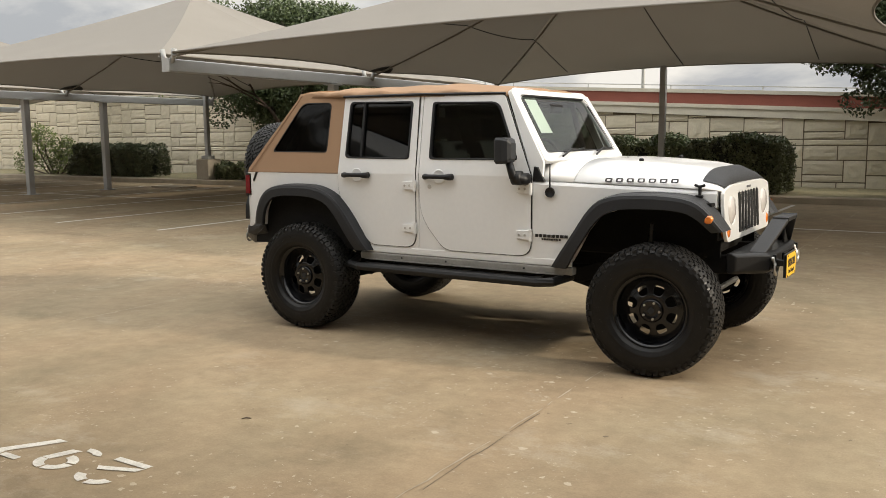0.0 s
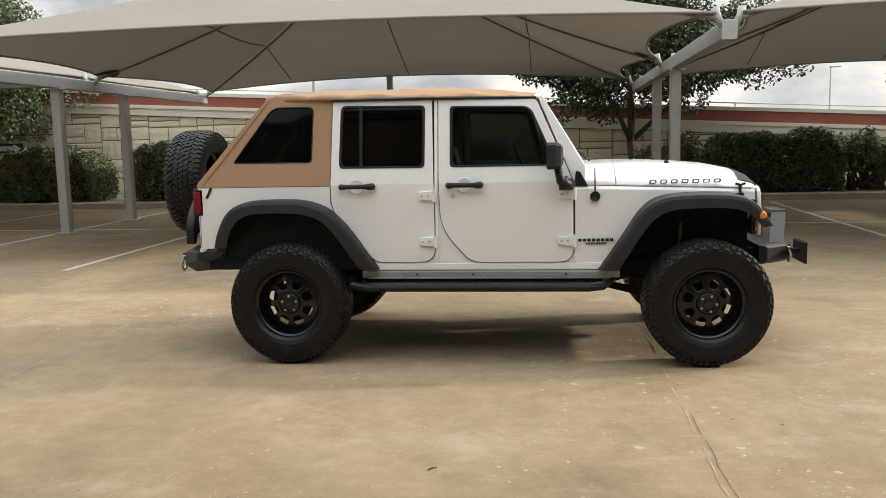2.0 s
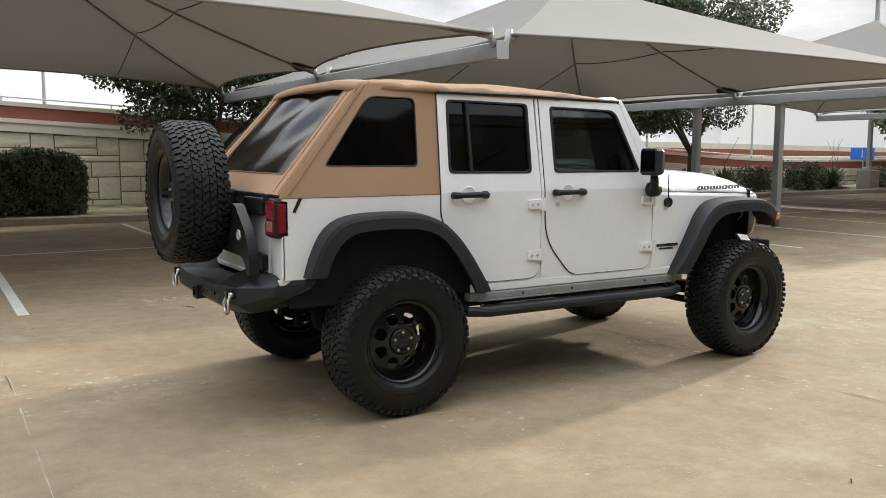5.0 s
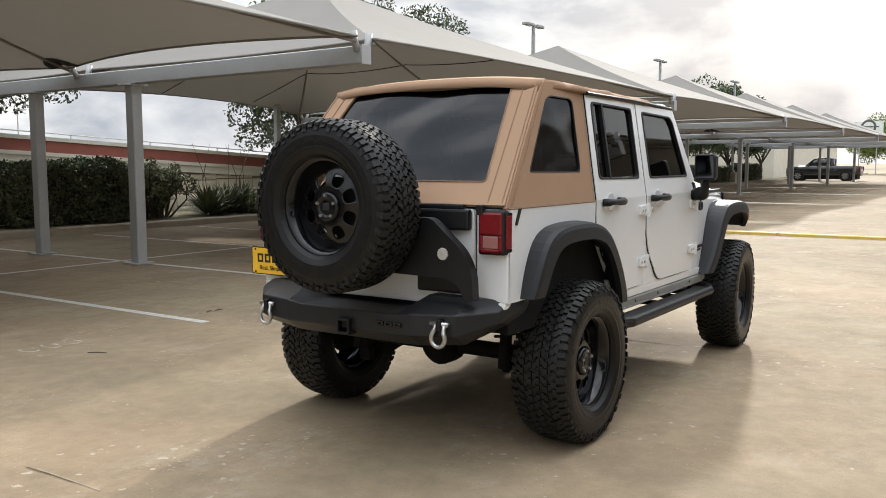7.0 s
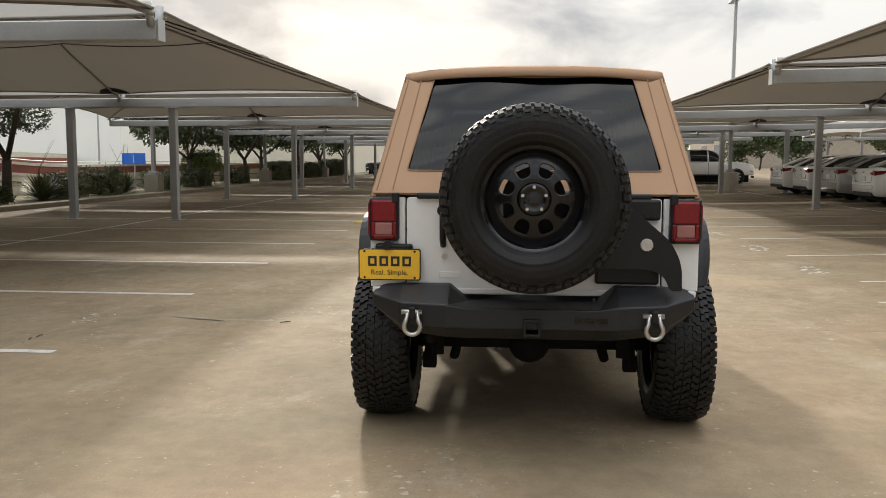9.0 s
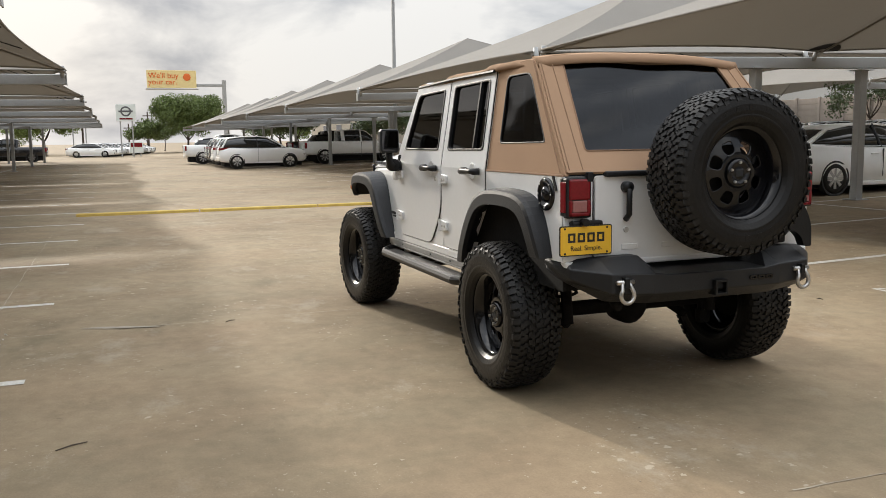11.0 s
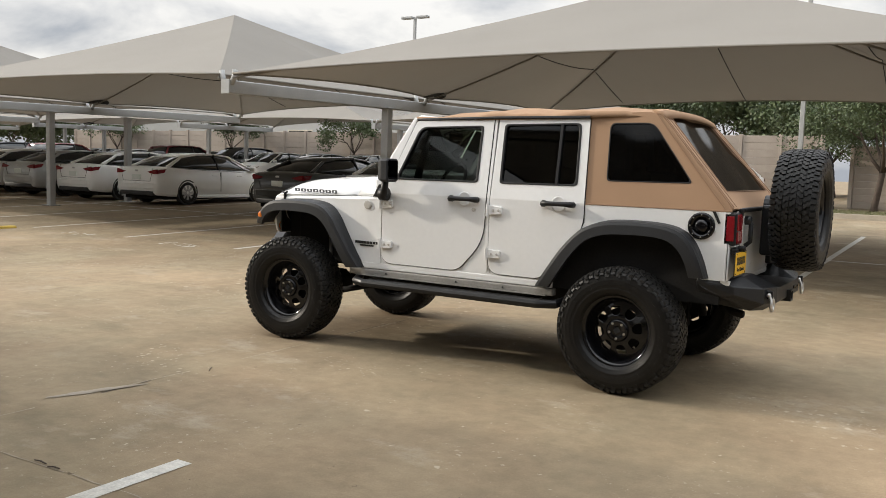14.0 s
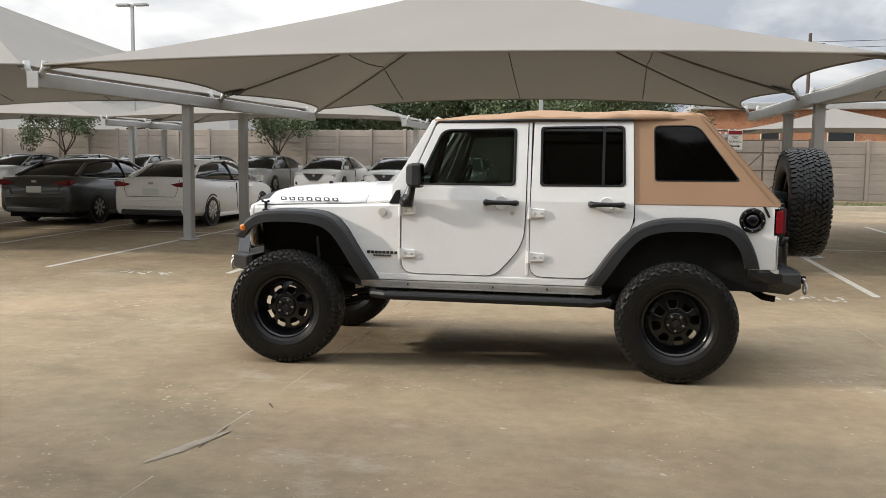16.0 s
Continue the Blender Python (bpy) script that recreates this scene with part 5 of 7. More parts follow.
for a in range(25):
    for b in range(17):
        u, v = a / 12 - 1, b / 16
        vv = .165 + v * .81
        x, y, z = back(u * (.822 - .047 * v), vv)
        wave = .004 * math.sin(u * 6 + v * 5) + .003 * math.sin(v * 13 + u * 3)
        grid[a, b] = bm.verts.new(Vector((x, y, z)) + bn * (.004 + wave))
for a in range(24):
    for b in range(16):
        bm.faces.new((grid[a, b], grid[a + 1, b], grid[a + 1, b + 1], grid[a, b + 1]))
part("rear_window", bm, M_VINYL, back_panel, "dark vinyl rear window", True).visible_shadow = False
seal = [p + bn * .014 for p in i]
part("window_binding", tube(seal + seal[:1], .004, 5), M_TAN_EDGE, back_panel)
for s in (-1, 1):
    for u in (.88, .98):
        part("back_seam", tube([Vector(back(s * u, v)) + bn * .014 for v in (.02, .5, .96)], .0028, 5), M_TAN_EDGE, back_panel)
    part("strap_buckle", box(-.70, -.672, s * .66 - .018, s * .66 + .018, 1.235, 1.285, .006), M_TRIM, back_panel)

# -- cabin --
def seat(x, y):
    th = sub("seat", prism(rounded([(x - .25, .82), (x - .25, .95), (x + .25, .98), (x + .27, .84)], .05, 3), y - .24, y + .24, "y", .03), M_SEAT)
    part("backrest", prism(rounded([(x - .32, .92), (x - .46, 1.50), (x - .33, 1.52), (x - .16, .95)], .05, 3), y - .23, y + .23, "y", .03), M_SEAT, th)
    part("headrest", box(x - .47, x - .38, y - .12, y + .12, 1.53, 1.70, .035), M_SEAT, th)


for y in (-.36, .36):
    seat(1.45, y)
seat(.55, -.33)
seat(.55, .33)
sub("dashboard", prism(rounded([(1.78, 1.05), (1.80, 1.34), (1.90, 1.37), (2.06, 1.36), (2.06, 1.0)], .04, 3), -.70, .70, "y", .02), M_SEAT)
ringpts = [(1.68 - .08 * math.sin(a), .36 + .18 * math.cos(a), 1.36 + .16 * math.sin(a)) for a in np.linspace(0, 2 * math.pi, 29)]
sub("steering_wheel", join(tube(ringpts, .014, 7), tube([(1.68, .36, 1.36), (1.82, .36, 1.28)], .03, 8)), M_TRIM, smooth=True)
sub("inside_mirror", box(1.86, 1.88, -.11, .11, 1.72, 1.79, .015), M_TRIM)
for s in (-1, 1):
    sub("roll_bar", tube([(1.86, s * .60, 1.37), (1.74, s * .60, 1.80), (1.1, s * .61, 1.84), (.35, s * .61, 1.84), (-.05, s * .60, 1.80), (-.45, s * .60, 1.30)], .032, 8), M_TRIM, smooth=True)
for x in (1.1, .1):
    sub("roll_hoop", tube([(x, -.62, 1.0), (x, -.61, 1.80), (x, -.5, 1.84), (x, .5, 1.84), (x, .61, 1.80), (x, .62, 1.0)], .035, 8), M_TRIM, smooth=True)

# ---- planting ----
def leaf_cloud(name, centres, per, size, mat, parent, rng, flat=1.0):
    """Many small folded leaves about centres of (place, radius)."""
    n = sum(max(1, int(per * r * r)) for _, r in centres)
    verts, faces = np.zeros((n * 4, 3)), []
    i = 0
    for c, r in centres:
        for _ in range(max(1, int(per * r * r))):
            d = rng.normal(size=3)
            d /= np.linalg.norm(d)
            p = np.array(c) + d * r * rng.uniform(0.35, 1.0) ** 0.5 * np.array((1, 1, flat))
            a, b = rng.normal(size=3), rng.normal(size=3)
            a /= np.linalg.norm(a)
            b -= a * a.dot(b)
            b /= np.linalg.norm(b)
            s = size * rng.uniform(0.6, 1.35)
            verts[4 * i] = p - a * s
            verts[4 * i + 1] = p + b * s * 0.55
            verts[4 * i + 2] = p + a * s
            verts[4 * i + 3] = p - b * s * 0.55
            faces.append((4 * i, 4 * i + 1, 4 * i + 2, 4 * i + 3))
            i += 1
    return rough_mesh(name, verts.tolist(), faces, mat, parent)


def tree(x, y, height, spread, seed, mat, label, leaf=0.075, per=300, fork=1.3, z0=None):
    rng = np.random.default_rng(seed)
    base = np.array((x, y, (0.10 if y > 0 else ground_z(y)) if z0 is None else z0))
    t = empty("tree", Matrix())
    tips = []
    trunk_top = base + np.array((rng.normal() * 0.15, rng.normal() * 0.15, fork))
    r0 = 0.0165 * height
    bm = tube([base - np.array((0, 0, 0.1)), base + (trunk_top - base) * 0.1, base + (trunk_top - base) * 0.55 + rng.normal(size=3) * 0.04, trunk_top], [r0 * 1.45, r0 * 1.05, r0 * 0.95, r0 * 0.9], 10)
    part("trunk", bm, M_BARK, t, smooth=True)

    def grow(p, way, length, r, depth):
        pts, rad = [p], [r]
        for k in range(3):
            way = way + rng.normal(size=3) * 0.16 + np.array((0, 0, 0.05))
            way /= np.linalg.norm(way)
            pts.append(pts[-1] + way * length / 3)
            rad.append(r * (1 - 0.17 * (k + 1)))
        part("limb" if depth == 0 else "branch", tube(pts, rad, 7 if depth < 2 else 5), M_BARK, t, smooth=True)
        if depth >= 2:
            tips.append((pts[-1], r))
            tips.append((pts[2], r))
            return
        for k in range(3):
            a = rng.uniform(0, 2 * math.pi)
            side = np.array((math.cos(a), math.sin(a), rng.uniform(-0.15, 0.5)))
            grow(pts[-1 if k else 2], way * 0.7 + side * 0.75, length * 0.68, r * 0.5, depth + 1)

    for k in range(4):
        a = 2 * math.pi * (k + rng.uniform(-0.2, 0.2)) / 4
        grow(trunk_top, np.array((math.cos(a) * spread / height * 1.5, math.sin(a) * spread / height * 1.5, rng.uniform(0.7, 1.0))), height * 0.30, r0 * 0.62, 0)
    centres = []
    for p, _ in tips:
        for _ in range(2):
            q = np.array(p) + rng.normal(size=3) * np.array((0.45, 0.45, 0.35)) * spread / 3
            r = rng.uniform(0.5, 0.95) * spread / 3
            if 14 < y < 16.5:       # the crown stays behind the canopy's hem and over the hedges
                q[1] = max(q[1], 14.9 + r * rng.uniform(0.85, 1.1))
                q[2] = max(q[2], 2.15 + r * rng.uniform(0.6, 0.9))
            centres.append((q, r))
    if 14 < y < 16.5:
        for _ in range(46):
            a, q = rng.uniform(0, 2 * math.pi), rng.uniform(.25, 1) ** .5 * spread * .72
            r = rng.uniform(.4, .75)
            centres.append((np.array((x + math.cos(a) * q, max(y + math.sin(a) * q, 14.95 + r), rng.uniform(2.25, 4.4))), r))
    crown = leaf_cloud("crown", centres, per, leaf, mat, t, rng, 0.8)
    return tagged(t, label, "tree", "lot trees")


OAK = "live oak with dark trunk and loose green crown"
tree(-15.4, 16.0, 7.0, 4.2, 3, M_LEAF, OAK, 0.058, 820)
tree(3.95, 15.6, 7.2, 2.7, 11, M_LEAF, OAK, 0.055, 1000)
tree(16.3, 15.7, 7.6, 3.3, 5, M_LEAF, OAK, 0.055, 900)
tree(20.0, 15.4, 8.8, 3.3, 8, M_LEAF, OAK, 0.06, 700)
tree(34.5, 15.4, 6.0, 3.0, 17, M_LEAF, OAK, 0.11, 150)
for k, xx in enumerate((42.8, 46.0, 53.5, 60.5, 70.0)):
    tree(xx, 15.2, (7, 7, 7.5, 9.5, 8)[k], 3.2, 20 + k, M_LEAF, OAK, 0.12, 130)
tree(-26.5, 19.6, 7.6, 3.4, 31, M_LEAF_LIGHT, "tall light-green tree above the wall", 0.1, 170)
tree(0.9, -25.4, 6.4, 3.2, 41, M_LEAF, "spreading green tree beside the grass strip", 0.045, 620)
for k, (xx, yy) in enumerate(((14.6, -28.5), (25.0, -28.4), (33.0, -28.0), (44.0, -29.0))):
    tree(xx, yy, 3.6, 1.5, 50 + k, M_LEAF, "small open-crowned tree before the fence", 0.06, 260, 1.5)
for k, (xx, yy, hh) in enumerate(((3.5, -36, 6.8), (8.5, -38, 7.2), (14.5, -37, 6.6))):
    tree(xx, yy, hh, 4.2, 90 + k, M_LEAF, "broad green tree behind the plank fence", 0.085, 260, 1.6, 0.6)
for k, (xx, yy, hh) in enumerate(((70, -22, 5), (88, -25, 5.5), (98, -13, 5), (84, -15, 5), (120, -6.6, 9), (124, -1.4, 4.4), (130, -4.0, 4.0), (80, -36, 8), (112, -18, 8), (62, -34, 7), (100, 22, 8), (128, 12, 9))):
    tree(xx, yy, hh, hh * 0.6, 60 + k, M_LEAF_LIGHT if xx > 100 else M_LEAF, "distant spreading green tree", 0.13, 190, 1.4, 0.3)


def hedge(x0, x1, y0, y1, h, seed, mat=M_LEAF_DARK, lab="clipped dark-green hedge in the planting bed", stems=False, per=1500):
    """A clipped hedge: leaves all over its skin, woody stems within."""
    rng = np.random.default_rng(seed)
    t = empty("hedge", Matrix())
    area = 2 * (x1 - x0 + y1 - y0) * h + (x1 - x0) * (y1 - y0)
    n = int(area * per)
    verts, faces = [], []
    verts2, faces2 = [], []
    lo = 0.42 * h if stems else 0.06
    for i in range(n):
        u, v, w = rng.uniform(size=3)
        depth = rng.uniform(0, 1) ** 2 * 0.16
        f = rng.uniform() * area
        if f < (x1 - x0) * (y1 - y0):
            p = np.array((x0 + (x1 - x0) * u, y0 + (y1 - y0) * v, h - depth))
        elif f < (x1 - x0) * (y1 - y0) + 2 * (x1 - x0) * h:
            p = np.array((x0 + (x1 - x0) * u, (y0 + depth) if w < 0.7 else (y1 - depth), lo + (h - lo) * v))
        else:
            p = np.array(((x0 + depth) if w < 0.5 else (x1 - depth), y0 + (y1 - y0) * u, lo + (h - lo) * v))
        bulge = 0.13 * math.sin(p[0] * 2.3 + seed) + 0.10 * math.sin(p[0] * 5.7 + p[2] * 3 + seed * 2) + 0.05 * math.sin(p[0] * 13 + p[2] * 8 + p[1] * 9)
        p[2] += bulge * 0.6 * (p[2] / h)
        p[1] += (bulge * -0.8 if p[1] < (y0 + y1) / 2 else bulge * 0.8)
        edge = min(p[0] - x0, x1 - p[0])
        if edge < 0.8:
            p[2] = lo + (p[2] - lo) * (0.52 + 0.48 * (1 - (1 - max(edge, 0) / 0.8) ** 2) ** 0.5)
        p += rng.normal(size=3) * 0.03
        p[2] += 0.13
        a, b = rng.normal(size=3), rng.normal(size=3)
        a /= np.linalg.norm(a)
        b -= a * a.dot(b)
        b /= np.linalg.norm(b)
        s = 0.034 * rng.uniform(0.6, 1.5)
        young = p[2] > 0.13 + h * 0.86 and rng.uniform() < 0.65
        vs, fs = (verts2, faces2) if young else (verts, faces)
        k = len(vs)
        vs += [tuple(p - a * s), tuple(p + b * s * 0.6), tuple(p + a * s), tuple(p - b * s * 0.6)]
        fs.append((k, k + 1, k + 2, k + 3))
    rough_mesh("leaves", verts, faces, mat, t)
    rough_mesh("young_leaves", verts2, faces2, M_LEAF, t)
    # solid near-black box added as the shade deep between the leaves
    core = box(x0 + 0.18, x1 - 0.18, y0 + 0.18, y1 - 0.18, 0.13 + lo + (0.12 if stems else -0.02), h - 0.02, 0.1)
    part("inner_growth", core, M_HEDGE_SHADE, t)
    for _ in range(int((x1 - x0) * (7 if stems else 3))):
        xx, yy = rng.uniform(x0 + 0.2, x1 - 0.2), rng.uniform(y0 + 0.2, y1 - 0.2)
        part("stem", tube([(xx, yy, 0.1), (xx + rng.normal() * 0.1, yy + rng.normal() * 0.1, h * 0.35), (xx + rng.normal() * 0.3, yy + rng.normal() * 0.15, h * 0.8)], [0.022, 0.016, 0.007], 5), M_BARK, t)
    return tagged(t, lab, "hedge", "clipped hedges")


# the hedge's inner shade, put into a near-black colour
M_HEDGE_SHADE = material("hedge_inner_shade", (0.018, 0.02, 0.012), 0.95, vary=0.4, fine=30)
hedge(-25.6, -21.2, 14.5, 15.7, 1.12, 1)
hedge(-12.9, -10.0, 14.6, 15.9, 1.35, 3)
hedge(-18.3, -17.0, 14.5, 15.3, 0.5, 4)
hedge(-16.6, -15.6, 14.4, 15.1, 0.5, 14)
hedge(-4.6, -1.3, 14.6, 15.9, 1.30, 5)
hedge(-1.5, 0.75, 14.6, 16.0, 1.38, 6)
hedge(5.75, 8.75, 14.6, 15.9, 1.40, 7)
hedge(-9.1, -6.9, 14.6, 15.9, 1.42, 15, lab="loose open-twigged shrub in the planting bed", per=1100)
hedge(12.5, 13.05, 14.6, 15.1, 0.6, 18)
hedge(14.3, 15.2, 14.6, 15.3, 0.55, 8)
hedge(16.7, 17.6, 14.6, 15.3, 0.52, 9)
hedge(18.0, 18.9, 14.6, 15.3, 0.55, 19)
for k, (a, b, h) in enumerate(((22.0, 23.4, .8), (24.6, 26.2, .9), (29.8, 31.4, .75), (33.5, 35.2, .8), (39.5, 41.2, .8), (47.5, 52.0, 1.1), (54.8, 59.0, 1.0), (62.0, 68.0, 1.2))):
    hedge(a, b, 14.6, 15.6, h, 100 + k, per=700)
hedge(36.2, 37.9, 15.0, 16.4, 1.75, 120, M_LEAF_LIGHT, "tall rounded shrub on a short stem", True, 500)


def bush(x, y, clumps, seed, outer=None, lab="loose light-green shrub in the planting bed", deep=.35, per=1500):
    """A loose shrub: leafy clumps of (along, up, radius) on bare stems."""
    rng = np.random.default_rng(seed)
    t = empty("shrub", Matrix())
    centres = [((x + dx, y + rng.uniform(-deep, deep), 0.13 + z), r) for dx, z, r in clumps]
    leaf_cloud("leaves", centres, per, 0.045, outer or M_LEAF_LIGHT, t, rng)
    leaf_cloud("inner_leaves", [(c, r * .8) for c, r in centres], per * .7, 0.045, M_LEAF_DARK, t, rng)
    for c, r in centres:
        part("stem", tube([(x + (c[0] - x) * .3, y, .08), (c[0], c[1], c[2] * .6), (c[0], c[1], c[2])], [.03, .02, .01], 5), M_BARK, t)
    return tagged(t, lab, "shrub", "loose shrubs")


bush(-27.6, 15.3, ((-1.6, .5, .55), (-1.1, 1.1, .55), (-.5, .6, .6), (-.1, 1.5, .5), (.5, 1.1, .55), (.9, .5, .55), (-.7, 1.75, .35), (1.4, .9, .5), (1.9, .55, .45), (.2, .4, .5)), 2)

rng2 = np.random.default_rng(71)
for k, xx in enumerate((4.7, 5.3, 9.0, 9.6, 10.0)):
    top = 1.0 if k in (0, 4) else 1.25
    bush(xx, 15.2, [(rng2.uniform(-.55, .55), rng2.uniform(.62, top) - (.22 if i % 4 == 0 else 0), rng2.uniform(.2, .34)) for i in range(22)], 80 + k, M_LEAF_DARK, "loose dark-green shrub on bare stems", .45, 1500)


def yucca(x, y, size, seed):
    rng = np.random.default_rng(seed)
    t = empty("yucca", Matrix())
    bm = bmesh.new()
    for k in range(240):
        a, up = rng.uniform(0, 2 * math.pi), rng.uniform(0.05, 1.3)
        d = np.array((math.cos(a) * math.cos(up), math.sin(a) * math.cos(up), math.sin(up)))
        side = np.array((-math.sin(a), math.cos(a), 0)) * 0.026
        p0 = np.array((x, y, 0.13)) + d * 0.05
        p1 = p0 + d * size * rng.uniform(0.5, 0.7)
        p2 = p0 + d * size * rng.uniform(0.85, 1.1) - np.array((0, 0, 0.10 * size))
        v = [bm.verts.new(q) for q in (p0 - side, p0 + side, p1 + side, p1 - side, p2)]
        bm.faces.new(v[:4])
        bm.faces.new((v[3], v[2], v[4]))
    part("blade_rosette", bm, M_LEAF_DARK, t)
    for _ in range(2):
        q = np.array((x + rng.normal() * 0.1, y + rng.normal() * 0.1, 0.3))
        pts = [q, q + np.array((rng.normal() * 0.1, rng.normal() * 0.1, 0.8)), q + np.array((rng.normal() * 0.3, rng.normal() * 0.2, 1.7))]
        part("flower_stalk", tube(pts, [0.012, 0.009, 0.004], 5), M_RUST, t)
    return tagged(t, "spiky dark yucca with thin dry stalks", "yucca", "yuccas in the bed")


for k, (xx, yy) in enumerate(((-6.35, 14.95), (-6.0, 15.4), (-5.25, 15.0), (-4.95, 15.5), (11.3, 15.0), (12.3, 15.3), (13.0, 15.6), (21.2, 15.0), (27.2, 15.2), (28.4, 16.0), (-13.8, 15.2))):
    yucca(xx, yy, 0.95, 200 + k)

# ---- lamp posts and signs beside the kerb ----
def lamp_post(x, y, z0, height, base_h=0.72, round_base=False):
    t = empty("street_lamp", Matrix())
    if round_base:
        part("base", lathe([(z0, .36), (z0 + base_h, .36), (z0 + base_h + .02, .33), (z0 + base_h + .02, 0)], "z", 24, (x, y, 0)), M_CONC, t, smooth=False)
    else:
        part("base", box(x - .29, x + .29, y - .29, y + .29, z0 - .05, z0 + base_h, .03), M_CONC, t)
    part("foot_plate", box(x - .16, x + .16, y - .16, y + .16, z0 + base_h, z0 + base_h + .12, .02), M_STEEL, t)
    part("pole", bevel(loft([[(x - w, y - w, z), (x + w, y - w, z), (x + w, y + w, z), (x - w, y + w, z)] for z, w in ((z0 + base_h, .075), (height, .06))]), .01, 1), M_STEEL, t)
    for s in (-1, 1):
        part("lamp_head", join(box(x + s * .12 - .0, x + s * .75, y - .14, y + .14, height - .06, height + .06, .03) if s > 0 else box(x - .75, x - .12, y - .14, y + .14, height - .06, height + .06, .03), box(min(x, x + s * .15), max(x, x + s * .15), y - .03, y + .03, height - .03, height + .03)), M_STEEL, t)
    return tagged(t, "grey square lamp post on a concrete base", "street lamp", "lamp posts")


for xx in (-17.7, -2.0, 13.35, 28.4, 43.6, 58.8):
    lamp_post(xx, 14.45, 0.1, 7.2)
lamp_post(32.2, -8.75, ground_z(-8.75), 8.0, 0.82, True)
lamp_post(21.5, -28.6, ground_z(-28.6), 8.6)
lamp_post(2.9, -23.0, ground_z(-23), 7.5)
t = empty("blue_sign", Matrix())
part("post", tube([(31.2, 16.5, 0.1), (31.2, 16.5, 1.7)], .03, 6), M_STEEL, t)
M_BLUE = material("blue_sign_face", (0.02, 0.15, 0.65), 0.4, vary=0.05, bump=0)
part("panel", box(31.15, 31.18, 16.0, 17.05, 1.2, 1.68, .01), M_BLUE, t)
part("panel_mark", box(31.14, 31.149, 16.5, 16.54, 1.26, 1.6), M_PAINT, t)
tagged(t, "small bright blue sign panel on a post", "sign")
t = empty("one_way_sign", Matrix())
part("post", tube([(-13.6, 16.6, 0.1), (-13.6, 16.6, 1.75)], .025, 6), M_STEEL, t)
part("panel", box(-14.05, -13.15, 16.54, 16.56, 1.42, 1.72, .01), M_TRIM, t)
part("arrow", prism([(-13.95, 1.50), (-13.95, 1.64), (-13.45, 1.64), (-13.45, 1.69), (-13.22, 1.57), (-13.45, 1.45), (-13.45, 1.50)], 16.53, 16.539, "y"), M_PAINT, t)
tagged(t, "black sign with a white arrow before the wall", "sign")

tagged(part("low_slab", box(-17.6, -16.2, 11.95, 12.55, 0.0, 0.05, .01), M_KERB), "flat brown concrete slab lying on the lot", "slab")

# ---- stall number, yellow strip, litter ----
def stencil(points_list, ox, oy, name="stall_number"):
    th = empty(name, Matrix())
    for outline in points_list:
        bm = bmesh.new()
        bm.faces.new([bm.verts.new((ox - 1.3 * u, oy - v, ground_z(oy - v) + 0.004)) for u, v in outline])
        part("stroke", bm, M_PAINT, th)
    return tagged(th, "worn white stencilled stall number on concrete", "stall number", "stall numbers", "structure")


def arc(cx, cy, rx, ry, a0, a1, w, n=9):
    out = [(cx + rx * math.cos(radians(a0 + (a1 - a0) * k / n)), cy + ry * math.sin(radians(a0 + (a1 - a0) * k / n))) for k in range(n + 1)]
    inn = [(cx + (rx - w) * math.cos(radians(a1 + (a0 - a1) * k / n)), cy + (ry - w) * math.sin(radians(a1 + (a0 - a1) * k / n))) for k in range(n + 1)]
    return out + inn


TWO = [arc(.09, .22, .09, .085, 10, 80, .045), arc(.09, .22, .09, .085, 95, 175, .045), [(.0, .045), (.01, .09), (.15, .165), (.175, .13)], [(0, 0), (0, .042), (.18, .042), (.18, 0)]]
NINE = [arc(.09, .205, .09, .095, 0, 85, .045), arc(.09, .205, .09, .095, 95, 185, .045), arc(.09, .205, .09, .095, 195, 270, .045), [(.18, .20), (.135, .20), (.10, .05), (.15, .06)], arc(.075, .06, .08, .06, 190, 290, .04)]
SEVEN = [[(0, .26), (0, .30), (.1, .30), (.1, .26)], [(.11, .26), (.11, .30), (.19, .30), (.06, 0), (.01, 0), (.12, .26)]]
stencil([o for o in TWO], 1.47, -3.63)
for o in (NINE,):
    stencil(o, 1.14, -3.63)
stencil(SEVEN, 0.83, -3.63)
rng = np.random.default_rng(77)
for xx, yy in ((-1.55, -3.55), (4.25, -3.6), (7.1, -3.65), (9.9, -3.7), (12.7, -3.7)):
    th = empty("faded_stall_number", Matrix())
    for k in range(3):
        bm = bmesh.new()
        for _ in range(9):
            cx, cy, r = xx - k * .3 + rng.uniform(-.1, .1), yy - rng.uniform(0, .3), rng.uniform(.015, .045)
            bm.faces.new([bm.verts.new((cx + r * math.cos(a) * rng.uniform(.6, 1.3), cy + r * math.sin(a) * rng.uniform(.6, 1.6), ground_z(cy) + .0035)) for a in np.linspace(0, 2 * math.pi, 7)[:-1]])
        part("flake", bm, M_PAINT, th)
    tagged(th, "flaked remains of a white stall number", "stall number", "stall numbers", "structure")
for k, (y0, y1) in enumerate(((1.32, 3.7), (-1.2, 1.28), (-3.75, -1.24))):
    bm = loft([[(14.3 + dx, y, dz) for dx, dz in ((-.09, 0), (-.075, .045), (-.045, .06), (.045, .06), (.075, .045), (.09, 0))] for y in (y0, (y0 + y1) / 2, y1)])
    tagged(part("yellow_strip", bm, M_YELLOW), "yellow painted concrete strip across the aisle", "speed strip", "yellow strips")
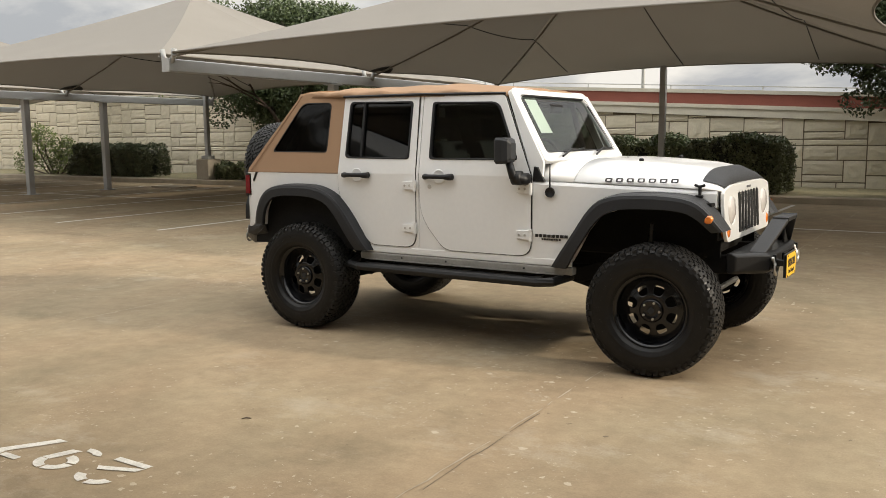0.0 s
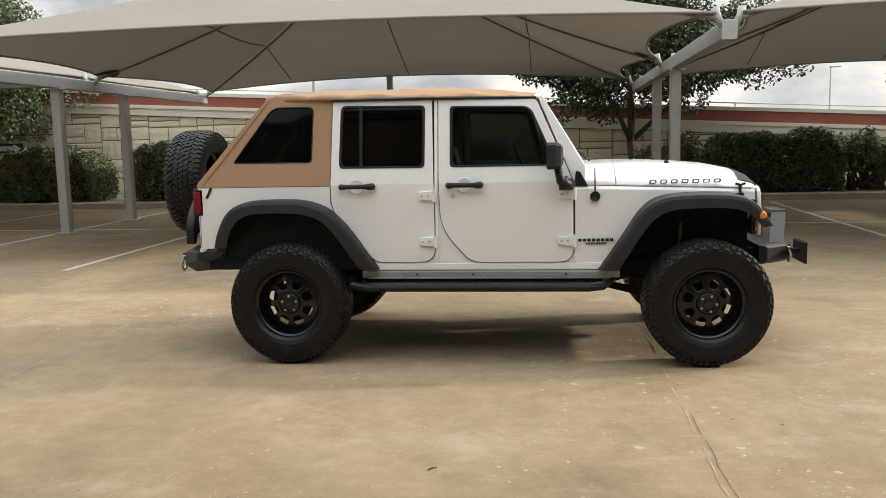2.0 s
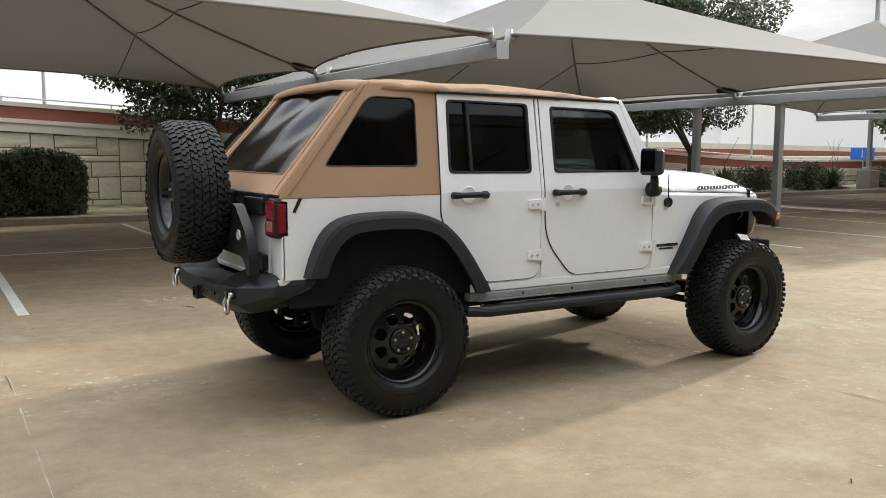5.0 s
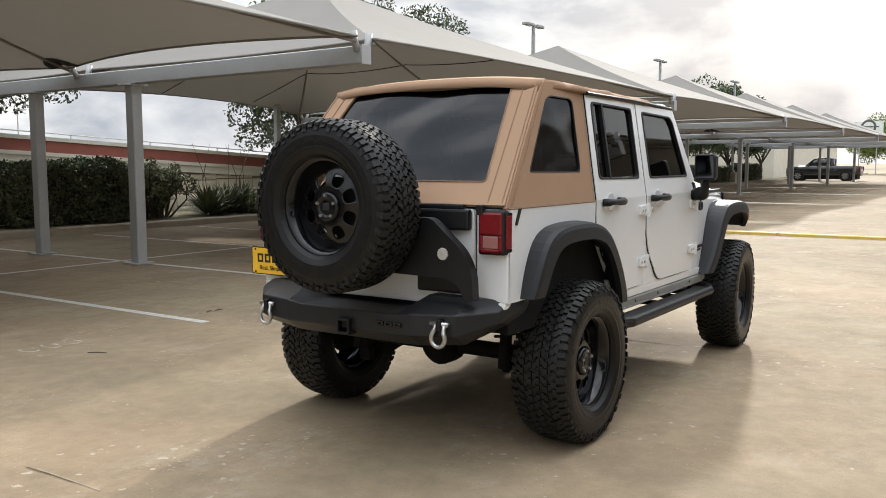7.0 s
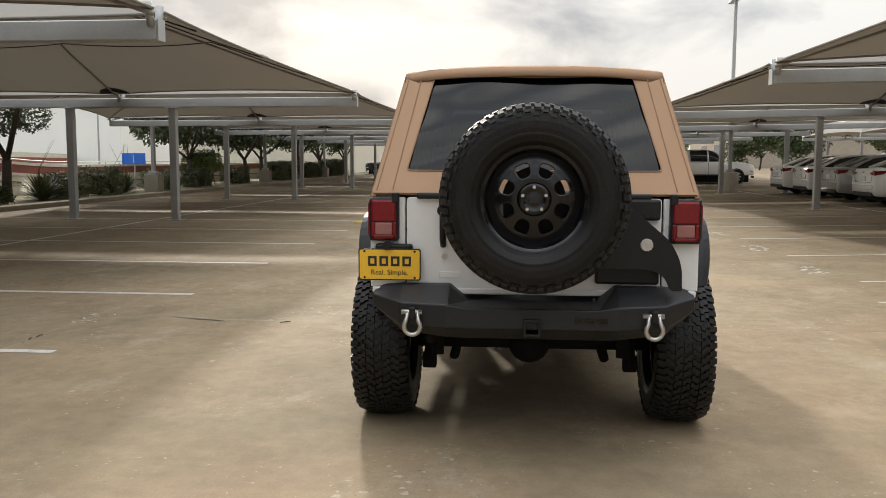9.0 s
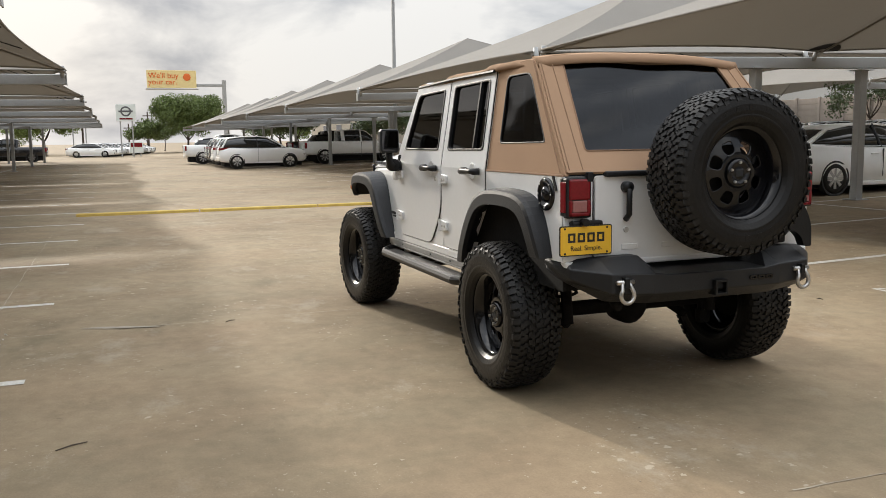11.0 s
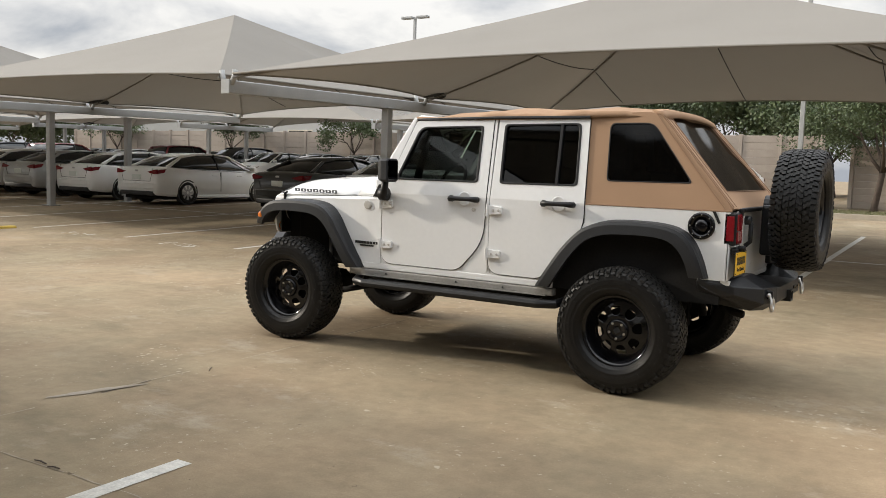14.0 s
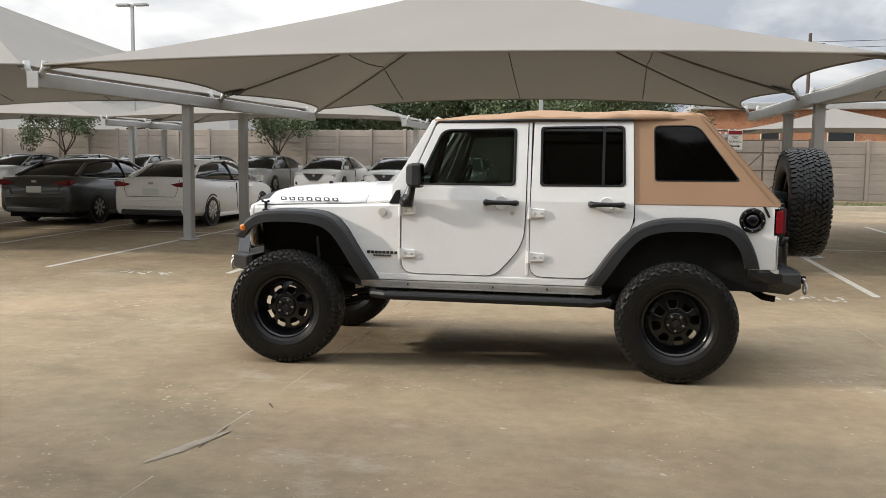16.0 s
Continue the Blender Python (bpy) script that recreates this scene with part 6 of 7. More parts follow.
for k, (xx, yy, ln, a) in enumerate(((-.12, 3.17, .15, 118), (2.57, 2.09, .09, 125), (1.32, -2.87, .05, 40), (1.78, 3.92, .09, 0), (1.66, 3.93, .07, 12))):
    d = Vector((math.cos(radians(a)), math.sin(radians(a)), 0)) * ln / 2
    bm = tube([Vector((xx, yy, .006)) - d, Vector((xx, yy, .011)), Vector((xx, yy, .006)) + d * 1.1], [.003, .0045, .003], 5)
    tagged(part("twig", bm, M_BARK), "small dry twig lying on the concrete", "twig", "litter")

# ---- parked vehicles ----
M_CAR_WHITE = material("white_sedan_paint", (0.88, 0.88, 0.86), 0.3, vary=0.03, bump=0.0, coat=0.5)
M_CAR_SILVER = material("silver_car_paint", (0.42, 0.43, 0.43), 0.3, 0.3, vary=0.04, bump=0.0, coat=0.5)
M_CAR_DARK = material("dark_grey_car_paint", (0.036, 0.038, 0.039), 0.3, 0.2, vary=0.05, bump=0.0, coat=0.6)
M_CAR_RED = material("maroon_car_paint", (0.12, 0.012, 0.015), 0.3, vary=0.05, bump=0.0, coat=0.6)
M_CAR_BLACK = material("black_car_paint", (0.012, 0.012, 0.014), 0.25, vary=0.05, bump=0.0, coat=0.6)
M_CAR_GLASS = material("dark_car_glass", (0.012, 0.014, 0.014), 0.06, vary=0.1, bump=0.0, coat=0.3)
M_ALLOY = material("silver_alloy", (0.45, 0.45, 0.45), 0.35, 0.8, vary=0.1)
M_CAR_PLASTIC = material("dark_bumper_plastic", (0.025, 0.025, 0.026), 0.6, vary=0.15)


def ring_body(x, w, zb, zt, crown, tuck):
    """A half-rounded section of a car body at x."""
    return [(x, -w + tuck, zb), (x, -w, zb + .10), (x, -w - .01, (zb + zt) * .5), (x, -w + .02, zt - .05), (x, -w + .07, zt), (x, -w * .5, zt + crown), (x, 0, zt + crown * 1.2), (x, w * .5, zt + crown), (x, w - .07, zt), (x, w - .02, zt - .05), (x, w + .01, (zb + zt) * .5), (x, w, zb + .10), (x, w - tuck, zb)]


def car_wheel(parent, x, y, r, s):
    w = empty("wheel", pose(x, y, r))
    w.parent = parent
    part("tyre", lathe([(-.10, r * .66), (-.105, r * .85), (-.08, r), (.08, r), (.105, r * .85), (.10, r * .66)], "y", 28), M_TYRE, w, smooth=True)
    rim = lathe([(s * .085, r * .68), (s * .10, r * .66), (s * .07, r * .60), (s * .06, r * .2), (s * .08, r * .16), (s * .08, 0)], "y", 28)
    rim_ob = part("rim", rim, M_CAR_PLASTIC, w, smooth=True)
    for k in range(8):
        spoke = prism([(-.022, r * .12), (-.036, r * .64), (.036, r * .64), (.022, r * .12)], *sorted((s * .075, s * .098)), "y", .004)
        spoke.transform(Matrix.Rotation(2 * math.pi * k / 8, 4, "Y"))
        part("spoke", spoke, M_ALLOY, rim_ob)
    return w


def car(name, paint, stations, cabin, wheels, r, lamps, label, category, tail_z=.88, truck=False):
    """A car along x, nose at +x. stations: x, half width, bottom, top, crown; cabin: x, half width, foot, roof."""
    c = empty(name, Matrix())
    part("body", loft([ring_body(x, w, zb, zt, cr, .06) for x, w, zb, zt, cr in stations]), paint, c, smooth=True)
    glass = []
    for x, w0, w1, z0, z1 in cabin:
        glass.append([(x, -w0, z0), (x, -w0 + (w0 - w1) * .5 - .01, (z0 + z1) / 2), (x, -w1, z1), (x, 0, z1 + .015), (x, w1, z1), (x, w0 - (w0 - w1) * .5 + .01, (z0 + z1) / 2), (x, w0, z0)])
    part("glasshouse", loft(glass), M_CAR_GLASS, c, "dark glass cabin", smooth=True)
    roof = [s for s in cabin if s[4] > max(q[4] for q in cabin) - .13]
    part("roof", loft([[(x, -w1 - .012, z1 - .02), (x, -w1, z1 + .012), (x, 0, z1 + .03), (x, w1, z1 + .012), (x, w1 + .012, z1 - .02), (x, 0, z1 - .005)] for x, w0, w1, z0, z1 in roof]), paint, c, smooth=True)
    a, z = cabin[0], cabin[-1]
    ra, rz = roof[0], roof[-1]
    for s in (-1, 1):
        foot = lambda q, k: Vector((q[0], s * (q[1] + .005), q[3] + .02))
        head = lambda q: Vector((q[0], s * (q[2] + .006), q[4] - .005))
        part("rear_pillar", tube([foot(a, 0) + Vector((.10, 0, 0)), head(ra) + Vector((.08, 0, 0))], [.12, .11], 8) if truck else tube([foot(a, 0), head(ra)], [.055, .04], 6), paint, c)
        part("front_pillar", tube([foot(z, 0), head(rz)], [.035, .03], 6), paint, c)
        part("roof_rail", tube([head(q) for q in roof], .026, 6), paint, c)
        mid = cabin[len(cabin) // 2]
        part("door_pillar", tube([Vector((mid[0], s * (mid[1] + .008), mid[3])), Vector((mid[0] - .03, s * (mid[2] + .008), mid[4]))], .05 if truck else .028, 6), paint if truck else M_CAR_PLASTIC, c)
        part("waist_trim", tube([Vector((q[0], s * (q[1] + .012), q[3] + .015)) for q in cabin], .012, 5), M_ALLOY, c)
        part("side_mirror", box(z[0] - .28, z[0] - .16, *sorted((s * (z[1] + .03), s * (z[1] + .22))), z[3] + .02, z[3] + .16, .03), paint, c)
        half = stations[len(stations) // 2][1]
        for hx in (mid[0] - .25, mid[0] + .75):
            part("door_handle", box(hx - .1, hx + .1, *sorted((s * half, s * (half + .03))), z[3] - .13, z[3] - .10, .01), paint, c)
        part("door_gap", box(mid[0] - .006, mid[0] + .006, *sorted((s * (half - .02), s * (half + .014))), .35, z[3] - .02), M_CAR_PLASTIC, c)
        part("side_skirt", box(wheels[1] + r, wheels[0] - r, *sorted((s * (half - .1), s * (half + .004))), stations[3][2] - .03, stations[3][2] + .06, .02), M_CAR_PLASTIC if truck else paint, c)
        for wx in wheels:
            part("wheel_arch", lathe([(s * (half - .14), .0), (s * (half - .14), r + .03), (s * (half + .008), r + .034), (s * (half + .008), r + .0), (s * (half - .02), r - .02)], "y", 28, (wx, 0, r)), M_CAR_PLASTIC, c)
            car_wheel(c, wx, s * (half - .09), r, s)
        # lamps
        xr, xf = stations[0][0], stations[-1][0]
        wr = stations[1][1]
        if lamps == "wedge":
            part("tail_light", prism([(xr + .03, tail_z - .05), (xr - .0, tail_z + .03), (xr + .10, tail_z + .07), (xr + .52, tail_z + .10), (xr + .30, tail_z - .01)], *sorted((s * (wr - .20), s * (wr + .010))), "y", .012), M_LENS, c, "red wedge tail light")
            part("tail_light", prism([(s * .46, tail_z + .005), (s * (wr - .04), tail_z + .075), (s * (wr - .03), tail_z - .06), (s * .60, tail_z - .045)], xr - .02, xr + .12, "x", .008), M_LENS, c)
        else:
            part("tail_light", box(xr - .02, xr + .10, *sorted((s * (wr - .12), s * (wr + .02))), tail_z - .2, tail_z + .12, .02), M_LENS, c, "upright red tail light")
        wf = stations[-2][1]
        part("headlight", prism([(xf - .10, .66), (xf - .06, .74), (xf - .55, .83), (xf - .45, .73)], *sorted((s * (wf - .25), s * (wf + .035))), "y", .012), M_LENS_CLEAR, c, "clear swept headlight")
        part("fog_surround", box(xf - .16, xf - .02, *sorted((s * (wf - .22), s * (wf - .02))), .36, .48, .02), M_CAR_PLASTIC, c)
    part("grille", prism(rounded([(-.26, .62), (-.42, .78), (.42, .78), (.26, .62), (.16, .50), (-.16, .50)], .03, 2), xf - .10, xf + .012, "x", .01), M_CAR_PLASTIC, c)
    part("grille_trim", tube([(xf + .012, -.42, .78), (xf + .018, -.27, .60), (xf + .018, -.16, .50), (xf + .018, .16, .50), (xf + .018, .27, .60), (xf + .012, .42, .78)], .018, 6), M_ALLOY, c)
    part("round_badge", lathe([(xf + .01, .05), (xf + .022, .045), (xf + .022, 0)], "x", 14, (0, 0, .71)), M_ALLOY, c)
    # near-black underbody box, added to deepen the shade beneath the car
    part("underbody", box(xr + .25, xf - .3, -stations[4][1] + .12, stations[4][1] - .12, .13, stations[4][2] + .06), M_DARK, c)
    part("rear_bumper", bevel(loft([[(xr + .16, y, z0), (xr - e, y, z0 + .02), (xr - e - .02, y, z1 - .03), (xr + .16, y, z1)] for y, e, z0, z1 in ((-.86, -.10, .44, .60), (-.70, .03, .42, .61), (-.3, .06, .41, .61), (.3, .06, .41, .61), (.70, .03, .42, .61), (.86, -.10, .44, .60))]), .012, 2), paint, c)
    part("trunk_gap", tube([(xr + .02, -.66, tail_z + .11), (xr - .006, -.62, tail_z - .10), (xr - .004, -.56, tail_z - .26), (xr - .004, .56, tail_z - .26), (xr - .006, .62, tail_z - .10), (xr + .02, .66, tail_z + .11)], .006, 5), M_CAR_PLASTIC, c)
    part("rear_apron", box(xr - .03, xr + .14, -.70, .70, stations[0][2] - .08, stations[0][2] + .04, .03), M_CAR_PLASTIC, c)
    part("number_plate", box(xr - .026, xr - .0, -.18, .18, tail_z - .22, tail_z - .08, .006), M_PAPER, c, "blank white plate")
    part("rear_badge", box(xr - .012, xr + .02, -.06, .06, tail_z + .0, tail_z + .05, .01), M_ALLOY, c)
    return tagged(c, label, category)


SEDAN = ([(-2.42, .80, .32, .93, .01), (-2.36, .86, .26, 1.0, .02), (-2.0, .905, .22, 1.035, .025), (-1.2, .915, .20, .98, .02), (0, .915, .20, .95, .02), (1.1, .915, .20, .945, .03), (1.7, .90, .21, .90, .05), (2.15, .86, .23, .82, .05), (2.36, .76, .28, .74, .03), (2.44, .62, .34, .66, .01)],
         [(-1.98, .74, .56, 1.02, 1.06), (-1.35, .80, .56, .99, 1.33), (-.75, .83, .57, .97, 1.425), (-.1, .84, .58, .96, 1.445), (.45, .84, .57, .95, 1.40), (.75, .84, .56, .95, 1.31), (1.45, .80, .66, .94, .985)], (1.45, -1.375), .33)
SUV_S = ([(-2.3, .80, .42, .98, .01), (-2.24, .86, .36, 1.06, .02), (-1.8, .915, .32, 1.08, .02), (-1, .925, .30, 1.05, .02), (0, .925, .30, 1.04, .02), (.9, .92, .30, 1.05, .03), (1.5, .91, .31, 1.03, .04), (2.0, .87, .33, .96, .04), (2.25, .78, .37, .86, .03), (2.33, .65, .42, .76, .01)],
         [(-2.15, .78, .60, 1.08, 1.35), (-1.85, .80, .60, 1.07, 1.58), (-1.2, .83, .61, 1.06, 1.66), (-.3, .84, .62, 1.05, 1.67), (.2, .84, .61, 1.05, 1.63), (.55, .83, .60, 1.05, 1.53), (1.2, .80, .68, 1.05, 1.10)], (1.38, -1.42), .37)
CAB = ([(-2.85, .88, .55, 1.22, .0), (-2.82, .95, .50, 1.24, .0), (-2.2, .96, .48, 1.24, .0), (-1, .96, .48, 1.24, .0), (0, .96, .48, 1.22, .01), (1.2, .96, .48, 1.22, .03), (1.8, .95, .5, 1.20, .04), (2.5, .93, .5, 1.14, .04), (2.82, .88, .52, 1.08, .03), (2.9, .80, .55, 1.0, .01)],
       [(-.75, .84, .70, 1.23, 1.80), (-.6, .86, .70, 1.23, 1.86), (0, .87, .71, 1.22, 1.88), (.4, .87, .71, 1.22, 1.87), (.75, .86, .70, 1.22, 1.78), (1.35, .84, .72, 1.22, 1.26)], (1.9, -1.75), .42)


def park(proto, x, y, heading):
    z = ground_z(y)
    return copy_thing(proto, Matrix.Translation((0, 0, z)) @ pose(x, y, 0, 0, 0, heading))


proto = {}
for key, paint, shape, lamps, lab, cat, tz in (
        ("white", M_CAR_WHITE, SEDAN, "wedge", "white four-door sedan parked under a shade canopy", "car", .90),
        ("silver", M_CAR_SILVER, SEDAN, "wedge", "silver four-door sedan parked under a shade canopy", "car", .90),
        ("dark", M_CAR_DARK, SEDAN, "wedge", "dark grey four-door sedan parked under a shade canopy", "car", .90),
        ("suv", M_CAR_WHITE, SUV_S, "wedge", "white crossover parked at the end of the row", "car", 1.02),
        ("suv_silver", M_CAR_SILVER, SUV_S, "wedge", "silver crossover parked at the end of the row", "car", 1.02),
        ("suv_dark", M_CAR_BLACK, SUV_S, "wedge", "black crossover parked in the row", "car", 1.02),
        ("suv_red", M_CAR_RED, SUV_S, "wedge", "maroon crossover parked behind the canopies", "car", 1.02),
        ("pickup", M_CAR_WHITE, CAB, "tall", "white crew-cab pickup truck parked beside a lamp base", "pickup truck", 1.05),
        ("pickup_dark", M_CAR_BLACK, CAB, "tall", "black pickup truck parked far down the lot", "pickup truck", 1.05)):
    st, cab, wh, rr = shape
    proto[key] = car("pickup_truck" if "pickup" in key else "parked_car", paint, st, cab, wh, rr, lamps, lab, cat, tz, "pickup" in key)
    proto[key]["group"] = "parked vehicles"
used = set()


def place(key, x, y, heading):
    if key in used:
        park(proto[key], x, y, heading)
    else:
        used.add(key)
        proto[key].matrix_basis = Matrix.Translation((0, 0, ground_z(y))) @ pose(x, y, 0, 0, 0, heading)


for key, x in (("white", 10.15), ("dark", 12.95), ("white", 18.25), ("white", 21.1), ("silver", 23.9), ("white", 26.7), ("white", 29.5)):
    place(key, x, -12.3, -90)
for k, x in enumerate(np.arange(5.94, 45, 2.76)):
    place(("white", "white", "white", "silver", "white", "white", "white", "silver", "white", "suv_dark")[k % 10], x, -26.3, 90 + (k % 3 - 1))
place("suv", 42.9, -4.5, -90)
place("pickup", 44.7, -9.95, -90)
place("suv", 45.8, -4.5, -90)
place("suv_dark", 48.7, -4.6, -90)
place("suv_silver", 51.6, -4.7, -90)
place("pickup", 55.0, -4.2, -90)
place("suv_dark", 58.5, -4.5, -90)
place("suv_dark", 48.0, -10.4, -90)
place("pickup_dark", 51.0, -10.4, -90)
place("suv_red", 36.5, -20.5, -80)
place("suv_red", 33.0, -25.0, -90)
place("suv_dark", 39.5, -20.0, -90)
place("pickup_dark", 74.0, 11.0, 90)
for k in range(9):
    place("white" if k % 4 != 2 else "silver", 94 + 3.1 * k, 5.2 - .62 * k, -100)

# ---- fence side: grass strip, fence, gate, buildings ----
bm = loft([[(x, -20.9, ground_z(-20.9)), (x, -20.95, ground_z(-21) + .14), (x, -21.1, ground_z(-21) + .15), (x, -21.1, ground_z(-21) - .1), (x, -20.9, ground_z(-21) - .1)] for x in (-60, -20, 0, 6.6)])
structure(part("kerb", bm, M_KERB), "low tan concrete kerb before the grass strip", "kerb")
structure(rough_mesh("grass_strip", [(-60, -21.1, ground_z(-21.1) + .13), (6.6, -21.1, ground_z(-21.1) + .13), (6.6, -23.2, ground_z(-23.2) + .13), (-60, -23.2, ground_z(-23.2) + .13)], [(0, 1, 2, 3)], M_GRASS), "short dry green grass strip", "grass")
rng = np.random.default_rng(9)
gv, gf = [], []
for _ in range(9000):
    x, y = rng.uniform(-14, 6.4), rng.uniform(-23.1, -21.15)
    z = ground_z(y) + .13
    a, h = rng.uniform(0, 6.28), rng.uniform(.03, .08)
    k = len(gv)
    gv += [(x - .008 * math.cos(a), y - .008 * math.sin(a), z), (x + .008 * math.cos(a), y + .008 * math.sin(a), z), (x + rng.normal() * .02, y + rng.normal() * .02, z + h)]
    gf.append((k, k + 1, k + 2))
tagged(rough_mesh("grass", gv, gf, M_GRASS), "short tufts of green grass", "grass", kind="stuff")


def fence_run(x0, x1, y, top, gap=None):
    """Concrete panel fence: posts and stacked plank-like panels."""
    f = empty("fence_wall", Matrix())
    step = 1.52
    n = int((x1 - x0) / step)
    for k in range(n + 1):
        x = x0 + k * step
        part("fence_post", box(x - .07, x + .07, y - .08, y + .08, ground_z(y) - .1, top + .05, .015, 1), M_FENCE, f)
    z0 = ground_z(y)
    rows = 9
    h = (top - z0) / rows
    me = bpy.data.meshes.new("fence_panel")
    bmx = box(.075, step - .075, -.035, .035, .001, h - .001, .012, 1)
    bmx.to_mesh(me)
    bmx.free()
    me.materials.append(M_FENCE)
    for k in range(n):
        for r in range(rows):
            ob = new("fence_panel", me)
            ob.parent = f
            ob.matrix_basis = pose(x0 + k * step, y + rng.uniform(-.006, .006), z0 + r * h)
    return structure(f, "grey-brown concrete plank fence with posts", "fence")


fence_run(3.2, 50.0, -29.6, 3.18)
fence_run(-24.0, 3.2, -27.2, 2.72)
corner = fence_run(0, 3.04, 0, 2.72 - ground_z(-28))       # short return between the two runs
corner.matrix_basis = pose(3.2, -29.75, ground_z(-28), 0, 0, 90)
g = empty("steel_gate", Matrix())
gz = ground_z(-26.4)
for x in (-6.6, -5.0, -3.4, -1.9):
    part("gate_post", tube([(x, -26.4, gz), (x, -26.4, gz + 2.25)], .035, 6), M_RUST, g)
for z in (.15, 1.1, 1.75, 2.2):
    part("gate_rail", tube([(-6.6, -26.4, gz + z), (-1.9, -26.4, gz + z)], .025, 6), M_RUST, g)
for a, b in ((-6.6, -5.0), (-5.0, -3.4), (-3.4, -1.9)):
    part("gate_brace", tube([(a, -26.38, gz + 1.75), (b, -26.38, gz + .15)], .022, 6), M_RUST, g)
tagged(g, "rusty tubular steel gate with diagonal braces", "gate")
s_ = empty("parking_sign", Matrix())
part("post", tube([(-3.75, -24.6, ground_z(-24.6)), (-3.75, -24.6, 3.05)], .03, 6), M_STEEL, s_)
panel = part("panel", box(-4.0, -3.5, -24.57, -24.55, 2.32, 3.0, .008), M_PAINT, s_)
part("red_band", box(-3.98, -3.52, -24.545, -24.54, 2.84, 2.97), M_LENS, panel)
for body, z, size in (("NO", 2.70, .13), ("PARKING", 2.56, .10)):
    cu = bpy.data.curves.new("sign_text", "FONT")
    cu.body, cu.size, cu.align_x, cu.extrude = body, size, "CENTER", .001
    t = new("sign_text", cu)
    t.data.materials.append(M_INK)
    t.parent = panel
    t.matrix_basis = pose(-3.75, -24.538, z, 90, 0, 180)
part("arrow", prism([(-3.93, 2.44), (-3.86, 2.49), (-3.86, 2.46), (-3.64, 2.46), (-3.64, 2.49), (-3.57, 2.44), (-3.64, 2.39), (-3.64, 2.42), (-3.86, 2.42), (-3.86, 2.39)], -24.545, -24.54, "y"), M_INK, panel)
tagged(s_, "white no-parking sign with red band and arrow", "sign")


def building(name, x0, x1, y0, y1, z0, top, mat, label, windows=(), roof_mat=None, roof_h=0.35, eave=.5):
    b = empty(name, Matrix())
    part("wall", box(x0, x1, y0, y1, z0, top, .03), mat, b)
    part("roof", box(x0 - eave, x1 + eave, y0 - eave, y1 + eave, top, top + roof_h, .05), roof_mat or M_BAND, b)
    for wx, wz, w, h in windows:
        win = part("window", box(wx - w / 2, wx + w / 2, y1 + .005, y1 + .05, wz, wz + h, .01), M_BAND, b)
        part("pane", box(wx - w / 2 + .06, wx + w / 2 - .06, y1 + .05, y1 + .06, wz + .06, wz + h - .06), M_CAR_GLASS, win)
    return tagged(b, label, "building", "buildings beyond the lot")


building("brick_house", -40, -5.0, -62, -50, .6, 5.45, M_BRICK, "orange brick building with pale trim behind the fence", [(x, 2.0, w, 2.2) for x, w in ((-9.25, 1.15), (-13.4, 1.6), (-17.4, 1.6), (-22, 1.6))], M_STEEL, .42)
building("white_building", 24, 60, -70, -44, .6, 6.2, M_CAR_SILVER, "large pale building behind the far cars", [(x, 1.4, 2.4, 2.6) for x in (30, 36, 42, 50)])
building("pale_store", 78, 110, 16, 34, 0, 5.0, M_BAND, "pale single-storey store far down the lot", [(x, .6, 3, 2.6) for x in (82, 88, 94)])
building("far_store", 100, 130, -46, -26, .5, 5.6, M_CONC, "pale flat-roofed store far beyond the lot", [(x, 1.0, 3, 2.6) for x in (104, 112, 120)])
building("white_warehouse", 84, 150, 42, 70, 0, 9.5, M_CAR_WHITE, "large pale warehouse beyond the highway ramp")
FAR_Y, far_x = (-38.0, -41.5, -45.0), (-16.4, -5.4, 5.6)
for a, b in zip(far_x, far_x[1:]):
    tagged(canopy(a, b, FAR_Y, 3.42, 3.42, 4.95, False), "pale fabric shade canopy beyond the fence", "canopy", "fabric parking canopies")
for x in far_x:
    tagged(carport_frame(x, FAR_Y, 3.42, 3.42), "grey steel double-post carport frame with a long beam", "carport frame", "carport frames")

# ---- signs and lines in the distance ----
M_BOARD = material("yellow_billboard", (0.80, 0.64, 0.30), 0.6, vary=0.06, bump=0)
M_ORANGE = material("orange_print", (0.75, 0.16, 0.03), 0.6, vary=0.05, bump=0)
b = empty("billboard", Matrix())
part("panel", box(257.6, 258, -20.2, -6.6, 16.9, 21.9, .08), M_BOARD, b)
part("catwalk", box(256.4, 258.2, -20.6, -6.2, 16.4, 16.7, .04), M_STEEL, b)
part("arm", box(257.8, 258.5, -28.5, -20.2, 17.3, 18.1, .06), M_STEEL, b)
part("pole", tube([(258.1, -28.0, 0), (258.1, -28.0, 19.2)], .6, 10), M_STEEL, b)
part("flower_disc", lathe([(257.5, 1.05), (257.45, .7), (257.45, 0)], "x", 14, (0, -17.6, 20.0)), M_ORANGE, b)
for body, z in (("We'll buy", 19.7), ("your car.", 17.9)):
    cu = bpy.data.curves.new("billboard_text", "FONT")
    cu.body, cu.size, cu.extrude = body, 2.15, .02
    t = new("billboard_text", cu)
    t.data.materials.append(M_ORANGE)
    t.parent = b
    t.matrix_basis = pose(257.5, -7.0, z, 90, 0, -90)
tagged(b, "yellow roadside billboard with orange lettering", "billboard")
